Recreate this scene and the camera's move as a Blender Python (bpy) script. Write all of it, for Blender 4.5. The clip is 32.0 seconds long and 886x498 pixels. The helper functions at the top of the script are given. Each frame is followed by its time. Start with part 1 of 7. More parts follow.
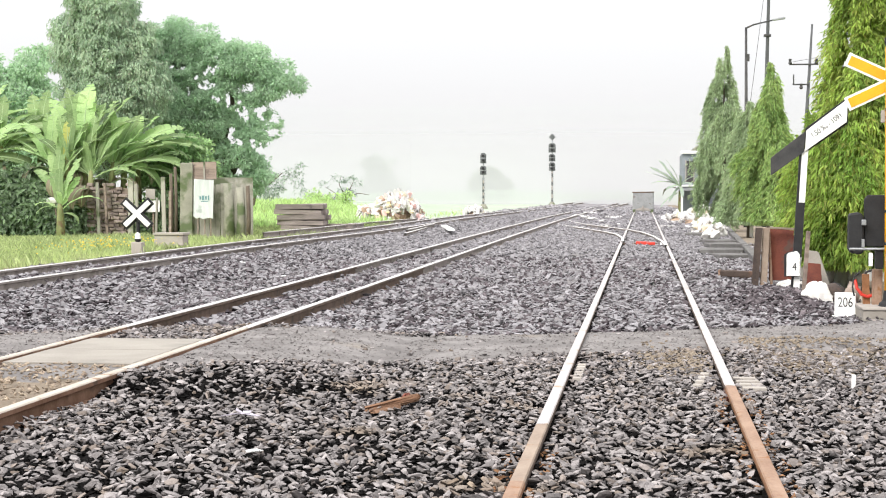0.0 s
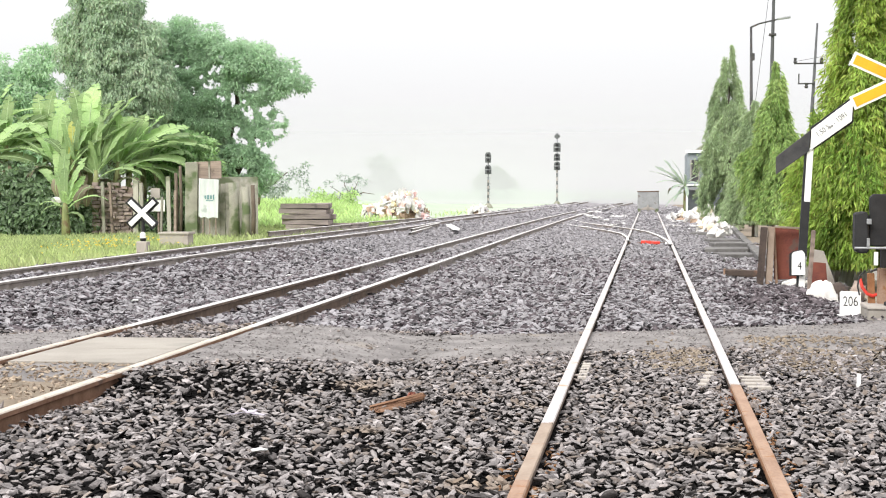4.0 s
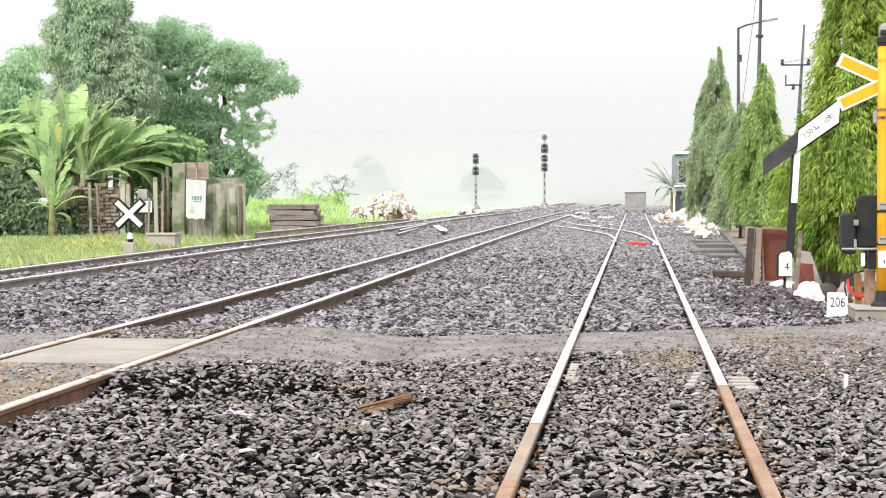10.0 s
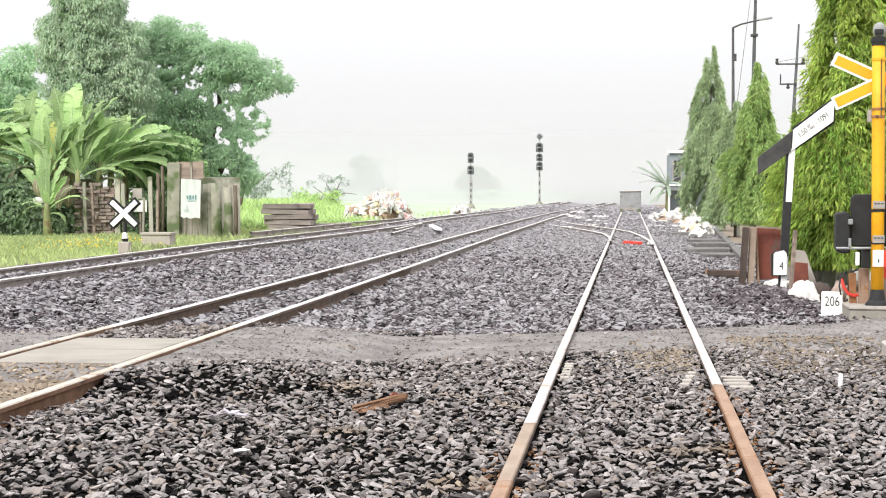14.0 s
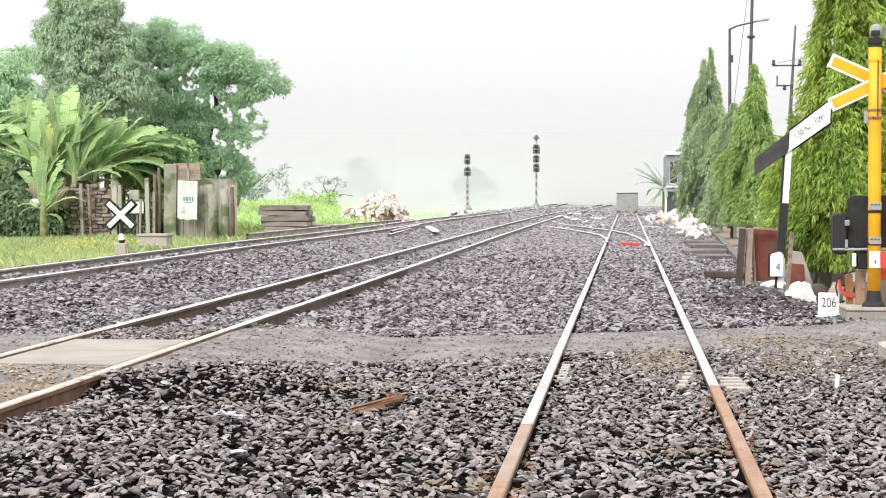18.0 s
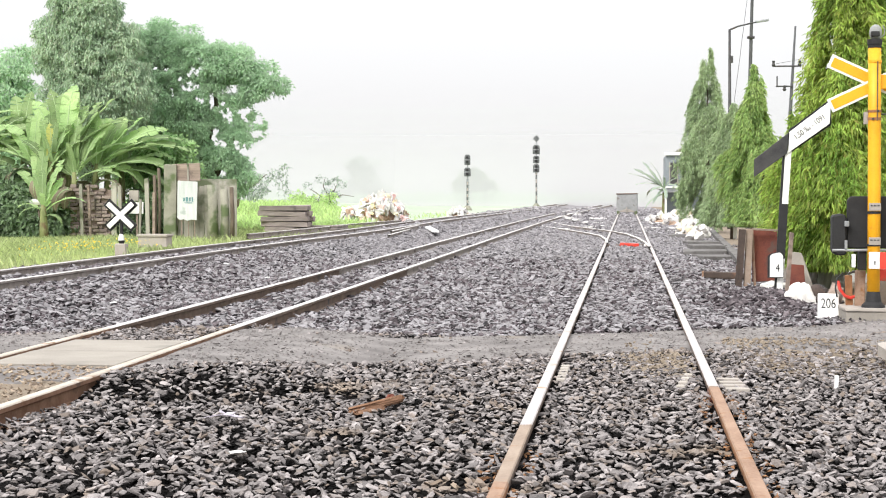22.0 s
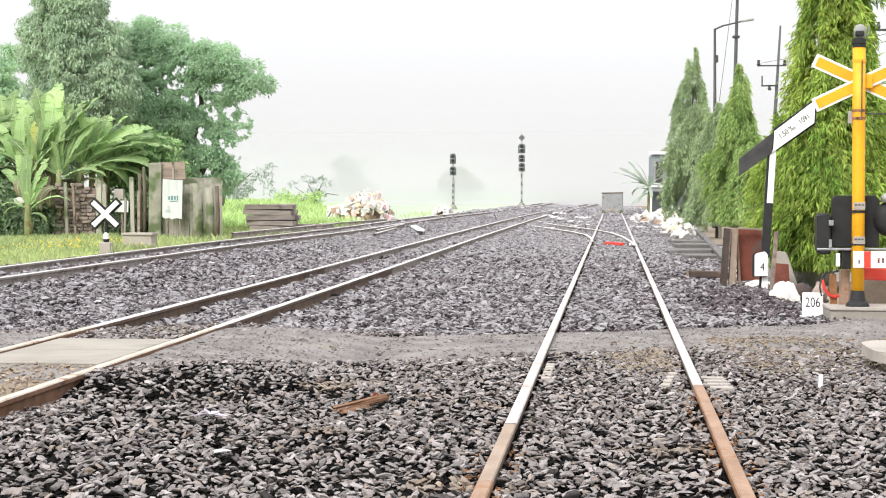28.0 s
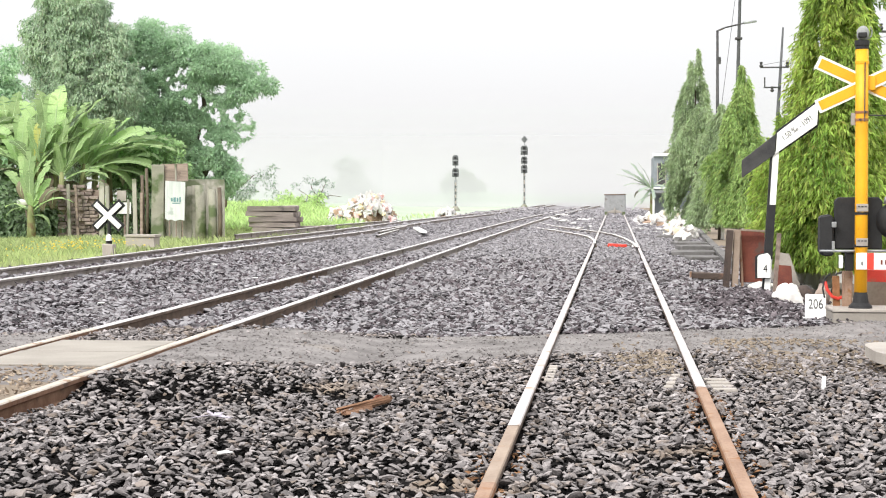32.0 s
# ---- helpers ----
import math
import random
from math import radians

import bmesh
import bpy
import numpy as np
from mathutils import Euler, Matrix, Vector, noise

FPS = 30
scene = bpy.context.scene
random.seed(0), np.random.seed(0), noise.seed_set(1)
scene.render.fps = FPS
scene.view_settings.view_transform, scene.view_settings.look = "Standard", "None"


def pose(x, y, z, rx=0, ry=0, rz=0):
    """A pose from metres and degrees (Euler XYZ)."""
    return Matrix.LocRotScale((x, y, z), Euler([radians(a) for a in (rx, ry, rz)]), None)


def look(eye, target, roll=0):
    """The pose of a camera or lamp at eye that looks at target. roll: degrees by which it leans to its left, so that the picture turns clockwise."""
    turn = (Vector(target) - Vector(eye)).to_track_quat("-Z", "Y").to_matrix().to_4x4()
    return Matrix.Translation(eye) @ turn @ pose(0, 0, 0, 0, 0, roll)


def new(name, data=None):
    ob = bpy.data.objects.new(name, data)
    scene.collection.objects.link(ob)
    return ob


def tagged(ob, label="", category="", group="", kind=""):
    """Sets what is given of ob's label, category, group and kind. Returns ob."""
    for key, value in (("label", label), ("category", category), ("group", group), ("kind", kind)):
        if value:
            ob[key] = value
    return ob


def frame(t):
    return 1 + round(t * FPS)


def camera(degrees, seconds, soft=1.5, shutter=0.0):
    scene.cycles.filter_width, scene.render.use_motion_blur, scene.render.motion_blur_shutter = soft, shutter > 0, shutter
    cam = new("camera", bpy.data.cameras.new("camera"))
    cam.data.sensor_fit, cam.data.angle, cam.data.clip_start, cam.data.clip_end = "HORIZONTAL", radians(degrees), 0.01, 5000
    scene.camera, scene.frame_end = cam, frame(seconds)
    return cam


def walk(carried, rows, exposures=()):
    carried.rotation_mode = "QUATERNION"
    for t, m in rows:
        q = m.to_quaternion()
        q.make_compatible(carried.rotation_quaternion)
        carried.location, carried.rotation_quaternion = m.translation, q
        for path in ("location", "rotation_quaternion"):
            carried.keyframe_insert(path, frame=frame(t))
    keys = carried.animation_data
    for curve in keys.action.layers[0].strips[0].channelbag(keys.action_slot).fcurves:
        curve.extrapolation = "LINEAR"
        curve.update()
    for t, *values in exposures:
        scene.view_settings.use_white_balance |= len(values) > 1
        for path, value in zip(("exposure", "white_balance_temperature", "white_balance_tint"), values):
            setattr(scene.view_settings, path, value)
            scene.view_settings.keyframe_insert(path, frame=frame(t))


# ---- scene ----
cam = camera(30.0, 32.0, soft=1.1)
EYE = 1.457
# seconds, sideways and upward sway of the held camera in metres, then yaw, pitch, roll
ROWS = [
    (0, -0.0001, 0.001, 6.898, -1.965, 0.007),
    (0.5, -0.0001, 0.001, 7.015, -1.935, 0.009),
    (1, -0.0000, 0.003, 7.106, -1.978, -0.038),
    (1.5, 0.0000, 0.001, 7.103, -2.054, 0.012),
    (2, -0.0020, 0.002, 7.214, -1.973, -0.020),
    (2.5, -0.0049, 0.000, 7.142, -1.977, -0.033),
    (3, -0.0027, -0.001, 7.202, -1.910, 0.024),
    (3.5, -0.0004, -0.001, 7.144, -1.988, 0.036),
    (5.5, -0.0035, 0.000, 6.935, -1.978, -0.031),
    (6, -0.0060, 0.001, 6.936, -1.995, 0.012),
    (6.5, -0.0059, 0.001, 6.907, -1.905, 0.012),
    (7, -0.0015, -0.003, 6.878, -1.948, 0.003),
    (7.5, -0.0031, -0.004, 6.872, -1.943, -0.032),
    (8, -0.0030, -0.003, 6.785, -2.008, -0.020),
    (8.5, -0.0031, 0.002, 6.789, -1.948, -0.015),
    (9, -0.0020, -0.002, 6.704, -1.896, 0.017),
    (9.5, -0.0018, -0.001, 6.702, -1.896, -0.002),
    (10, -0.0039, -0.003, 6.634, -1.949, -0.005),
    (10.5, -0.0018, -0.002, 6.553, -1.926, 0.021),
    (11, 0.0016, -0.001, 6.589, -1.911, 0.042),
    (11.5, -0.0000, -0.001, 6.547, -1.918, 0.027),
    (12, -0.0034, -0.002, 6.532, -1.948, -0.024),
    (12.5, -0.0025, -0.002, 6.524, -1.944, -0.016),
    (13, -0.0014, -0.002, 6.483, -1.919, -0.027),
    (13.5, -0.0011, -0.001, 6.486, -1.956, -0.006),
    (14, -0.0009, -0.001, 6.462, -1.977, 0.026),
    (14.5, 0.0011, -0.003, 6.346, -1.977, 0.011),
    (16.5, -0.0037, -0.003, 6.285, -1.977, -0.026),
    (17, -0.0042, -0.003, 6.277, -2.007, -0.034),
    (17.5, -0.0019, -0.003, 6.288, -1.939, 0.032),
    (18, -0.0012, -0.004, 6.351, -1.924, 0.031),
    (18.5, -0.0024, -0.002, 6.378, -1.891, -0.008),
    (19, 0.0016, -0.002, 6.409, -1.852, -0.005),
    (19.5, -0.0027, 0.002, 6.353, -1.913, 0.012),
    (20, -0.0004, -0.004, 6.433, -1.924, 0.035),
    (20.5, 0.0007, -0.002, 6.455, -1.973, 0.059),
    (21, 0.0008, -0.001, 6.424, -1.995, 0.041),
    (21.5, 0.0016, -0.003, 6.350, -1.982, 0.004),
    (22, 0.0032, -0.002, 6.351, -1.908, 0.006),
    (22.5, 0.0008, -0.003, 6.293, -1.945, -0.043),
    (23, 0.0042, -0.003, 6.176, -1.947, -0.033),
    (23.5, 0.0041, -0.004, 6.132, -1.971, -0.048),
    (24, 0.0051, -0.004, 5.969, -1.920, -0.004),
    (24.5, 0.0068, -0.005, 5.937, -1.916, -0.024),
    (25, 0.0074, -0.005, 5.853, -1.856, -0.027),
    (25.5, 0.0031, -0.003, 5.763, -1.887, -0.061),
    (27.5, 0.0064, -0.003, 5.763, -1.946, -0.056),
    (28, 0.0065, -0.003, 5.851, -1.946, -0.054),
    (28.5, 0.0065, -0.002, 5.851, -1.917, -0.056),
    (29, 0.0069, -0.001, 5.881, -1.977, -0.037),
    (29.5, 0.0064, -0.003, 5.880, -1.946, -0.053),
    (30, 0.0087, -0.001, 5.943, -1.980, 0.018),
    (30.5, 0.0072, -0.003, 5.957, -1.946, -0.038),
    (31, 0.0066, -0.003, 5.968, -1.946, -0.052),
    (31.5, 0.0081, -0.003, 5.998, -1.905, 0.020),
    (32, 0.0031, -0.003, 5.937, -1.887, -0.051),
]
walk(cam, [(t, pose(x, 0, EYE + z, 90 + pitch, roll, yaw)) for t, x, z, yaw, pitch, roll in ROWS])

# ---- light: bright overcast sky, weak wide sun ----
scene.view_settings.exposure = 0.86
world = bpy.data.worlds.new("overcast_sky")
scene.world = world
world.use_nodes = True
wn, wl = world.node_tree.nodes, world.node_tree.links
wn.clear()
w_sky = wn.new("ShaderNodeTexSky")
w_sky.sky_type, w_sky.sun_disc = "NISHITA", False
w_sky.sun_elevation, w_sky.sun_rotation = radians(38), radians(-151)
w_sky.air_density, w_sky.dust_density = 1.0, 4.0
w_thin = wn.new("ShaderNodeMix")
w_thin.data_type, w_thin.blend_type = "RGBA", "MULTIPLY"
w_thin.inputs[0].default_value = 1.0
w_thin.inputs[7].default_value = (0.08, 0.08, 0.08, 1)
w_cloud = wn.new("ShaderNodeMix")
w_cloud.data_type = "RGBA"
w_cloud.inputs[0].default_value = 0.86
# cloud cover about three times as bright overhead as at the horizon
w_way, w_sep, w_high, w_deck = wn.new("ShaderNodeTexCoord"), wn.new("ShaderNodeSeparateXYZ"), wn.new("ShaderNodeMapRange"), wn.new("ShaderNodeMix")
w_high.inputs[1].default_value, w_high.inputs[2].default_value = 0.0, 1.0
w_deck.data_type = "RGBA"
w_deck.inputs[6].default_value, w_deck.inputs[7].default_value = (0.52, 0.516, 0.526, 1), (1.5, 1.49, 1.48, 1)
wl.new(w_way.outputs["Generated"], w_sep.inputs[0])
wl.new(w_sep.outputs["Z"], w_high.inputs[0])
wl.new(w_high.outputs[0], w_deck.inputs[0])
wl.new(w_deck.outputs[2], w_cloud.inputs[7])
w_bg, w_out = wn.new("ShaderNodeBackground"), wn.new("ShaderNodeOutputWorld")
wl.new(w_sky.outputs[0], w_thin.inputs[6])
wl.new(w_thin.outputs[2], w_cloud.inputs[6])
wl.new(w_cloud.outputs[2], w_bg.inputs[0])
wl.new(w_bg.outputs[0], w_out.inputs[0])
w_bg.inputs[1].default_value = 1.0
sun = new("sun", bpy.data.lights.new("sun", "SUN"))
sun.data.energy, sun.data.angle, sun.data.color = 1.8, radians(30), (1.0, 0.98, 0.95)
sun.matrix_world = look((-12, -22, 20), (0, 0, 0))

# ---- materials ----
def tint(c, k):
    return (c[0] * k, c[1] * k, c[2] * k, 1)


def mat(name, a, b, scale=6.0, rough=0.85, bump=0.3, metal=0.0, spot=None, spot_scale=2.0, spot_at=0.6, vary=0.0, stain=None, island=True, grain=60.0, dist=0.01, stretch=(1, 1, 1), gloss=0.5):
    """Two tones mixed by broad and fine noise, patches of a third, relief, and a tone that varies from piece to piece."""
    m = bpy.data.materials.new(name)
    m.use_nodes = True
    n, l = m.node_tree.nodes, m.node_tree.links
    p = n["Principled BSDF"]
    geo = n.new("ShaderNodeNewGeometry")
    mp = n.new("ShaderNodeMapping")
    mp.inputs["Scale"].default_value = stretch
    l.new(geo.outputs["Position"], mp.inputs[0])
    big, fine = n.new("ShaderNodeTexNoise"), n.new("ShaderNodeTexNoise")
    big.inputs["Scale"].default_value, big.inputs["Detail"].default_value = scale, 6
    fine.inputs["Scale"].default_value, fine.inputs["Detail"].default_value = grain, 3
    l.new(mp.outputs[0], big.inputs["Vector"])
    l.new(mp.outputs[0], fine.inputs["Vector"])
    add = n.new("ShaderNodeMath")
    add.operation = "MULTIPLY_ADD"
    add.inputs[1].default_value = 0.45
    l.new(fine.outputs[0], add.inputs[0])
    l.new(big.outputs[0], add.inputs[2])
    ramp = n.new("ShaderNodeMapRange")
    ramp.inputs[1].default_value, ramp.inputs[2].default_value = 0.5, 0.95
    l.new(add.outputs[0], ramp.inputs[0])
    mix = n.new("ShaderNodeMix")
    mix.data_type = "RGBA"
    mix.inputs[6].default_value, mix.inputs[7].default_value = tint(a, 1), tint(b, 1)
    l.new(ramp.outputs[0], mix.inputs[0])
    col = mix.outputs[2]
    if spot:
        sp = n.new("ShaderNodeTexNoise")
        sp.inputs["Scale"].default_value, sp.inputs["Detail"].default_value = spot_scale, 5
        l.new(geo.outputs["Position"], sp.inputs["Vector"])
        sr = n.new("ShaderNodeMapRange")
        sr.inputs[1].default_value, sr.inputs[2].default_value = spot_at, spot_at + 0.1
        l.new(sp.outputs[0], sr.inputs[0])
        m2 = n.new("ShaderNodeMix")
        m2.data_type = "RGBA"
        m2.inputs[7].default_value = tint(spot, 1)
        l.new(sr.outputs[0], m2.inputs[0])
        l.new(col, m2.inputs[6])
        col = m2.outputs[2]
    if vary:
        if island:
            rnd = geo.outputs["Random Per Island"]
        else:
            rnd = n.new("ShaderNodeObjectInfo").outputs["Random"]
        vr = n.new("ShaderNodeMapRange")
        vr.inputs[3].default_value, vr.inputs[4].default_value = 1 - vary, 1 + vary
        l.new(rnd, vr.inputs[0])
        hs = n.new("ShaderNodeHueSaturation")
        l.new(vr.outputs[0], hs.inputs["Value"])
        l.new(col, hs.inputs["Color"])
        col = hs.outputs[0]
        if stain:
            fr, ml2 = n.new("ShaderNodeMath"), n.new("ShaderNodeMath")
            ml2.operation, fr.operation = "MULTIPLY", "FRACT"
            ml2.inputs[1].default_value = 13.7
            l.new(rnd, ml2.inputs[0])
            l.new(ml2.outputs[0], fr.inputs[0])
            sr2 = n.new("ShaderNodeMapRange")
            sr2.inputs[1].default_value, sr2.inputs[2].default_value, sr2.inputs[4].default_value = 0.7, 1.0, 0.5
            l.new(fr.outputs[0], sr2.inputs[0])
            m3 = n.new("ShaderNodeMix")
            m3.data_type = "RGBA"
            m3.inputs[7].default_value = tint(stain, 1)
            l.new(sr2.outputs[0], m3.inputs[0])
            l.new(col, m3.inputs[6])
            col = m3.outputs[2]
    l.new(col, p.inputs["Base Color"])
    p.inputs["Roughness"].default_value, p.inputs["Metallic"].default_value = rough, metal
    p.inputs["Specular IOR Level"].default_value = gloss
    if bump:
        bp = n.new("ShaderNodeBump")
        bp.inputs["Strength"].default_value, bp.inputs["Distance"].default_value = bump, dist
        l.new(add.outputs[0], bp.inputs["Height"])
        l.new(bp.outputs[0], p.inputs["Normal"])
    return m


def leaf_mat(name, a, b, through_light=0.3, rough=0.5, vary=0.35, haze_sheen=0.2, stain=None, island=True):
    """Leaf tissue: tone varies from leaf to leaf, and some light passes through."""
    m = mat(name, a, b, 1.2, rough, 0.15, vary=vary, grain=25, stain=stain, island=island, gloss=0.15)
    n, l = m.node_tree.nodes, m.node_tree.links
    p, out = n["Principled BSDF"], n["Material Output"]
    tr, mx = n.new("ShaderNodeBsdfTranslucent"), n.new("ShaderNodeMixShader")
    # pale sheen that imitates haze lifting the dark parts of the foliage
    p.inputs["Sheen Weight"].default_value, p.inputs["Sheen Roughness"].default_value = haze_sheen, 0.6
    l.new(p.inputs["Base Color"].links[0].from_socket, tr.inputs[0])
    mx.inputs[0].default_value = through_light
    l.new(p.outputs[0], mx.inputs[1])
    l.new(tr.outputs[0], mx.inputs[2])
    l.new(mx.outputs[0], out.inputs[0])
    return m


M_STONE = mat("ballast_stone", (0.12, 0.11, 0.109), (0.33, 0.303, 0.3), 9, 0.85, 0.8, vary=0.42, stain=(0.2, 0.145, 0.1), grain=120, spot=(0.21, 0.165, 0.125), spot_scale=0.9, spot_at=0.6, gloss=0.06)
M_PIECE = mat("ballast_stone_piece", (0.12, 0.11, 0.109), (0.33, 0.303, 0.3), 9, 0.85, 0.8, vary=0.42, stain=(0.2, 0.145, 0.1), grain=120, island=False, gloss=0.06)
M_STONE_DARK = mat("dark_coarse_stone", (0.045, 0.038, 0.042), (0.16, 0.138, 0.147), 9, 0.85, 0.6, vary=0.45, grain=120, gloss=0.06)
# far ballast stone, its colour paled to stand in for haze
M_STONE_PALE = mat("haze_paled_ballast", (0.18, 0.172, 0.182), (0.32, 0.307, 0.32), 9, 0.9, 0.5, vary=0.35, grain=120, gloss=0.06)
M_STONE_FAR = mat("far_ballast_stone", (0.18, 0.172, 0.18), (0.31, 0.298, 0.312), 9, 0.85, 0.5, vary=0.26, stain=(0.19, 0.176, 0.172), grain=120, gloss=0.06)
# far field green with the haze mixed into its colour
M_PALEFIELD = mat("haze_paled_field", (0.28, 0.34, 0.25), (0.39, 0.44, 0.35), 0.2, 0.95, 0.3, grain=4, spot=(0.42, 0.42, 0.37), spot_scale=0.06)
M_OLDIRON = mat("old_dark_iron", (0.03, 0.022, 0.02), (0.085, 0.06, 0.048), 5, 0.85, 0.35, spot=(0.16, 0.09, 0.06), spot_scale=6, spot_at=0.6)
M_STOPGREY = mat("pale_grey_plate", (0.22, 0.225, 0.225), (0.34, 0.345, 0.345), 3, 0.85, 0.3, spot=(0.16, 0.14, 0.13), spot_scale=3)
# near-black stone colour: the shade between loose stones, painted in
M_GAP_SHADE = mat("gap_shade_stone", (0.004, 0.0037, 0.0037), (0.015, 0.0135, 0.0135), 9, 0.8, 0.6, vary=0.6, grain=120, gloss=0.06)
# bed colour lightened for haze; it shows mostly beyond 40 m
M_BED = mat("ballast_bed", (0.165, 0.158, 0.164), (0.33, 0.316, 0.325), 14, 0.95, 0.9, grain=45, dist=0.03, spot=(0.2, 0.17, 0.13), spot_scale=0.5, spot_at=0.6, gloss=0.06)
# near-black bed colour, likewise painted as shade under the near ballast
M_GAP_SHADE_BED = mat("gap_shade_bed", (0.006, 0.0055, 0.0055), (0.018, 0.016, 0.016), 10, 0.95, 0.9, grain=45, dist=0.03, gloss=0.06)
M_ROAD = mat("trodden_grit", (0.14, 0.13, 0.127), (0.255, 0.239, 0.233), 3, 0.95, 0.7, grain=40, spot=(0.25, 0.21, 0.16), spot_scale=0.6, spot_at=0.64, gloss=0.06)
M_EARTH = mat("sandy_earth", (0.17, 0.137, 0.105), (0.28, 0.234, 0.184), 2.5, 0.95, 0.6, grain=30, spot=(0.16, 0.15, 0.14), spot_scale=1.4, gloss=0.06)
M_TURF = mat("grass_ground", (0.16, 0.22, 0.05), (0.34, 0.42, 0.12), 0.7, 0.95, 0.6, grain=12, spot=(0.3, 0.25, 0.1), spot_scale=0.35, spot_at=0.62)
M_RAILTOP = mat("worn_rail_head", (0.58, 0.55, 0.53), (0.76, 0.73, 0.71), 5, 0.42, 0.1, metal=0.45, spot=(0.35, 0.25, 0.17), spot_scale=3, spot_at=0.66, stretch=(1, 0.25, 1))
M_RAILSIDE = mat("rail_web_rust", (0.075, 0.05, 0.038), (0.165, 0.11, 0.08), 8, 0.85, 0.3, spot=(0.05, 0.045, 0.045), spot_scale=3)
M_RAILRUST = mat("orange_rail_rust", (0.235, 0.145, 0.1), (0.35, 0.24, 0.175), 7, 0.8, 0.3, spot=(0.26, 0.12, 0.05), spot_scale=9, spot_at=0.6, stretch=(1, 0.4, 1), gloss=0.2)
M_RAILBROWN = mat("brown_dusty_rail", (0.24, 0.18, 0.14), (0.34, 0.27, 0.215), 6, 0.75, 0.25, spot=(0.3, 0.17, 0.1), spot_scale=7, spot_at=0.62, stretch=(1, 0.4, 1), gloss=0.2)
M_RAILWARM = mat("dirty_rail_head", (0.42, 0.36, 0.3), (0.62, 0.55, 0.48), 6, 0.5, 0.2, metal=0.3, spot=(0.3, 0.19, 0.12), spot_scale=6, spot_at=0.6, stretch=(1, 0.3, 1), gloss=0.2)
M_BROWNWEB = mat("brown_rust_flank", (0.13, 0.072, 0.048), (0.24, 0.145, 0.1), 7, 0.9, 0.3, spot=(0.06, 0.045, 0.04), spot_scale=4, gloss=0.08)
M_PALEWEB = mat("pale_rail_flank", (0.2, 0.175, 0.16), (0.36, 0.32, 0.295), 6, 0.85, 0.3, spot=(0.11, 0.085, 0.07), spot_scale=3, spot_at=0.58, gloss=0.2)
M_RUSTWEB = mat("orange_rust_web", (0.2, 0.085, 0.035), (0.34, 0.17, 0.08), 8, 0.9, 0.4, spot=(0.1, 0.06, 0.04), spot_scale=6)
M_SLAB = mat("crossing_concrete", (0.235, 0.212, 0.185), (0.315, 0.29, 0.255), 2.5, 0.9, 0.3, spot=(0.21, 0.195, 0.17), spot_scale=2.2, grain=50)
M_RAILTAN = mat("dusty_rail", (0.38, 0.352, 0.348), (0.52, 0.485, 0.478), 6, 0.7, 0.2, spot=(0.35, 0.25, 0.17), spot_scale=5, spot_at=0.62, stretch=(1, 0.4, 1), gloss=0.2)
M_CONC = mat("concrete", (0.29, 0.262, 0.235), (0.4, 0.365, 0.33), 2.5, 0.9, 0.3, spot=(0.25, 0.23, 0.2), spot_scale=1.5, grain=50)
M_CONC_OLD = mat("mossy_concrete", (0.2, 0.195, 0.155), (0.33, 0.32, 0.26), 2.5, 0.92, 0.4, spot=(0.1, 0.13, 0.06), spot_scale=1.8, spot_at=0.52)
M_WHITE = mat("white_paint", (0.74, 0.74, 0.72), (0.84, 0.84, 0.82), 6, 0.55, 0.1, spot=(0.55, 0.5, 0.42), spot_scale=5, spot_at=0.7)
M_BLACK = mat("black_paint", (0.007, 0.007, 0.008), (0.018, 0.018, 0.019), 8, 0.75, 0.1)
M_ASH = mat("ash_grey_concrete", (0.085, 0.08, 0.078), (0.17, 0.162, 0.157), 3, 0.92, 0.4, spot=(0.08, 0.075, 0.07), spot_scale=2)
M_YELLOW = mat("yellow_paint", (0.7, 0.32, 0.004), (0.8, 0.39, 0.008), 5, 0.55, 0.15, spot=(0.45, 0.2, 0.03), spot_scale=7, spot_at=0.64)
M_RED = mat("red_paint", (0.55, 0.03, 0.02), (0.68, 0.06, 0.035), 5, 0.5, 0.1, spot=(0.4, 0.1, 0.06), spot_scale=6)
M_RUST = mat("rusted_plate", (0.1, 0.025, 0.018), (0.21, 0.06, 0.035), 3, 0.85, 0.4, spot=(0.09, 0.05, 0.04), spot_scale=5, spot_at=0.56)
M_DARKSTEEL = mat("dark_steel", (0.03, 0.03, 0.033), (0.075, 0.072, 0.07), 6, 0.6, 0.2, metal=0.3, spot=(0.1, 0.06, 0.04), spot_scale=5)
M_GREYSTEEL = mat("galvanised_steel", (0.25, 0.26, 0.27), (0.38, 0.39, 0.4), 6, 0.5, 0.15, metal=0.6)
M_SACK = mat("woven_sack", (0.6, 0.58, 0.55), (0.74, 0.72, 0.69), 8, 0.8, 0.5, grain=90, spot=(0.5, 0.43, 0.32), spot_scale=6, spot_at=0.66)
M_WOOD = mat("weathered_wood", (0.19, 0.145, 0.12), (0.35, 0.275, 0.23), 4, 0.9, 0.5, stretch=(0.3, 3, 3), spot=(0.08, 0.06, 0.05), spot_scale=3)
M_PLANK = mat("grey_planks", (0.24, 0.23, 0.19), (0.4, 0.38, 0.33), 3, 0.9, 0.5, stretch=(3, 3, 0.25), spot=(0.12, 0.14, 0.08), spot_scale=1.6, spot_at=0.56, vary=0.2, island=False)
M_BARK = mat("bark", (0.08, 0.06, 0.045), (0.18, 0.145, 0.11), 6, 0.95, 0.8, stretch=(2, 2, 0.4), dist=0.03)
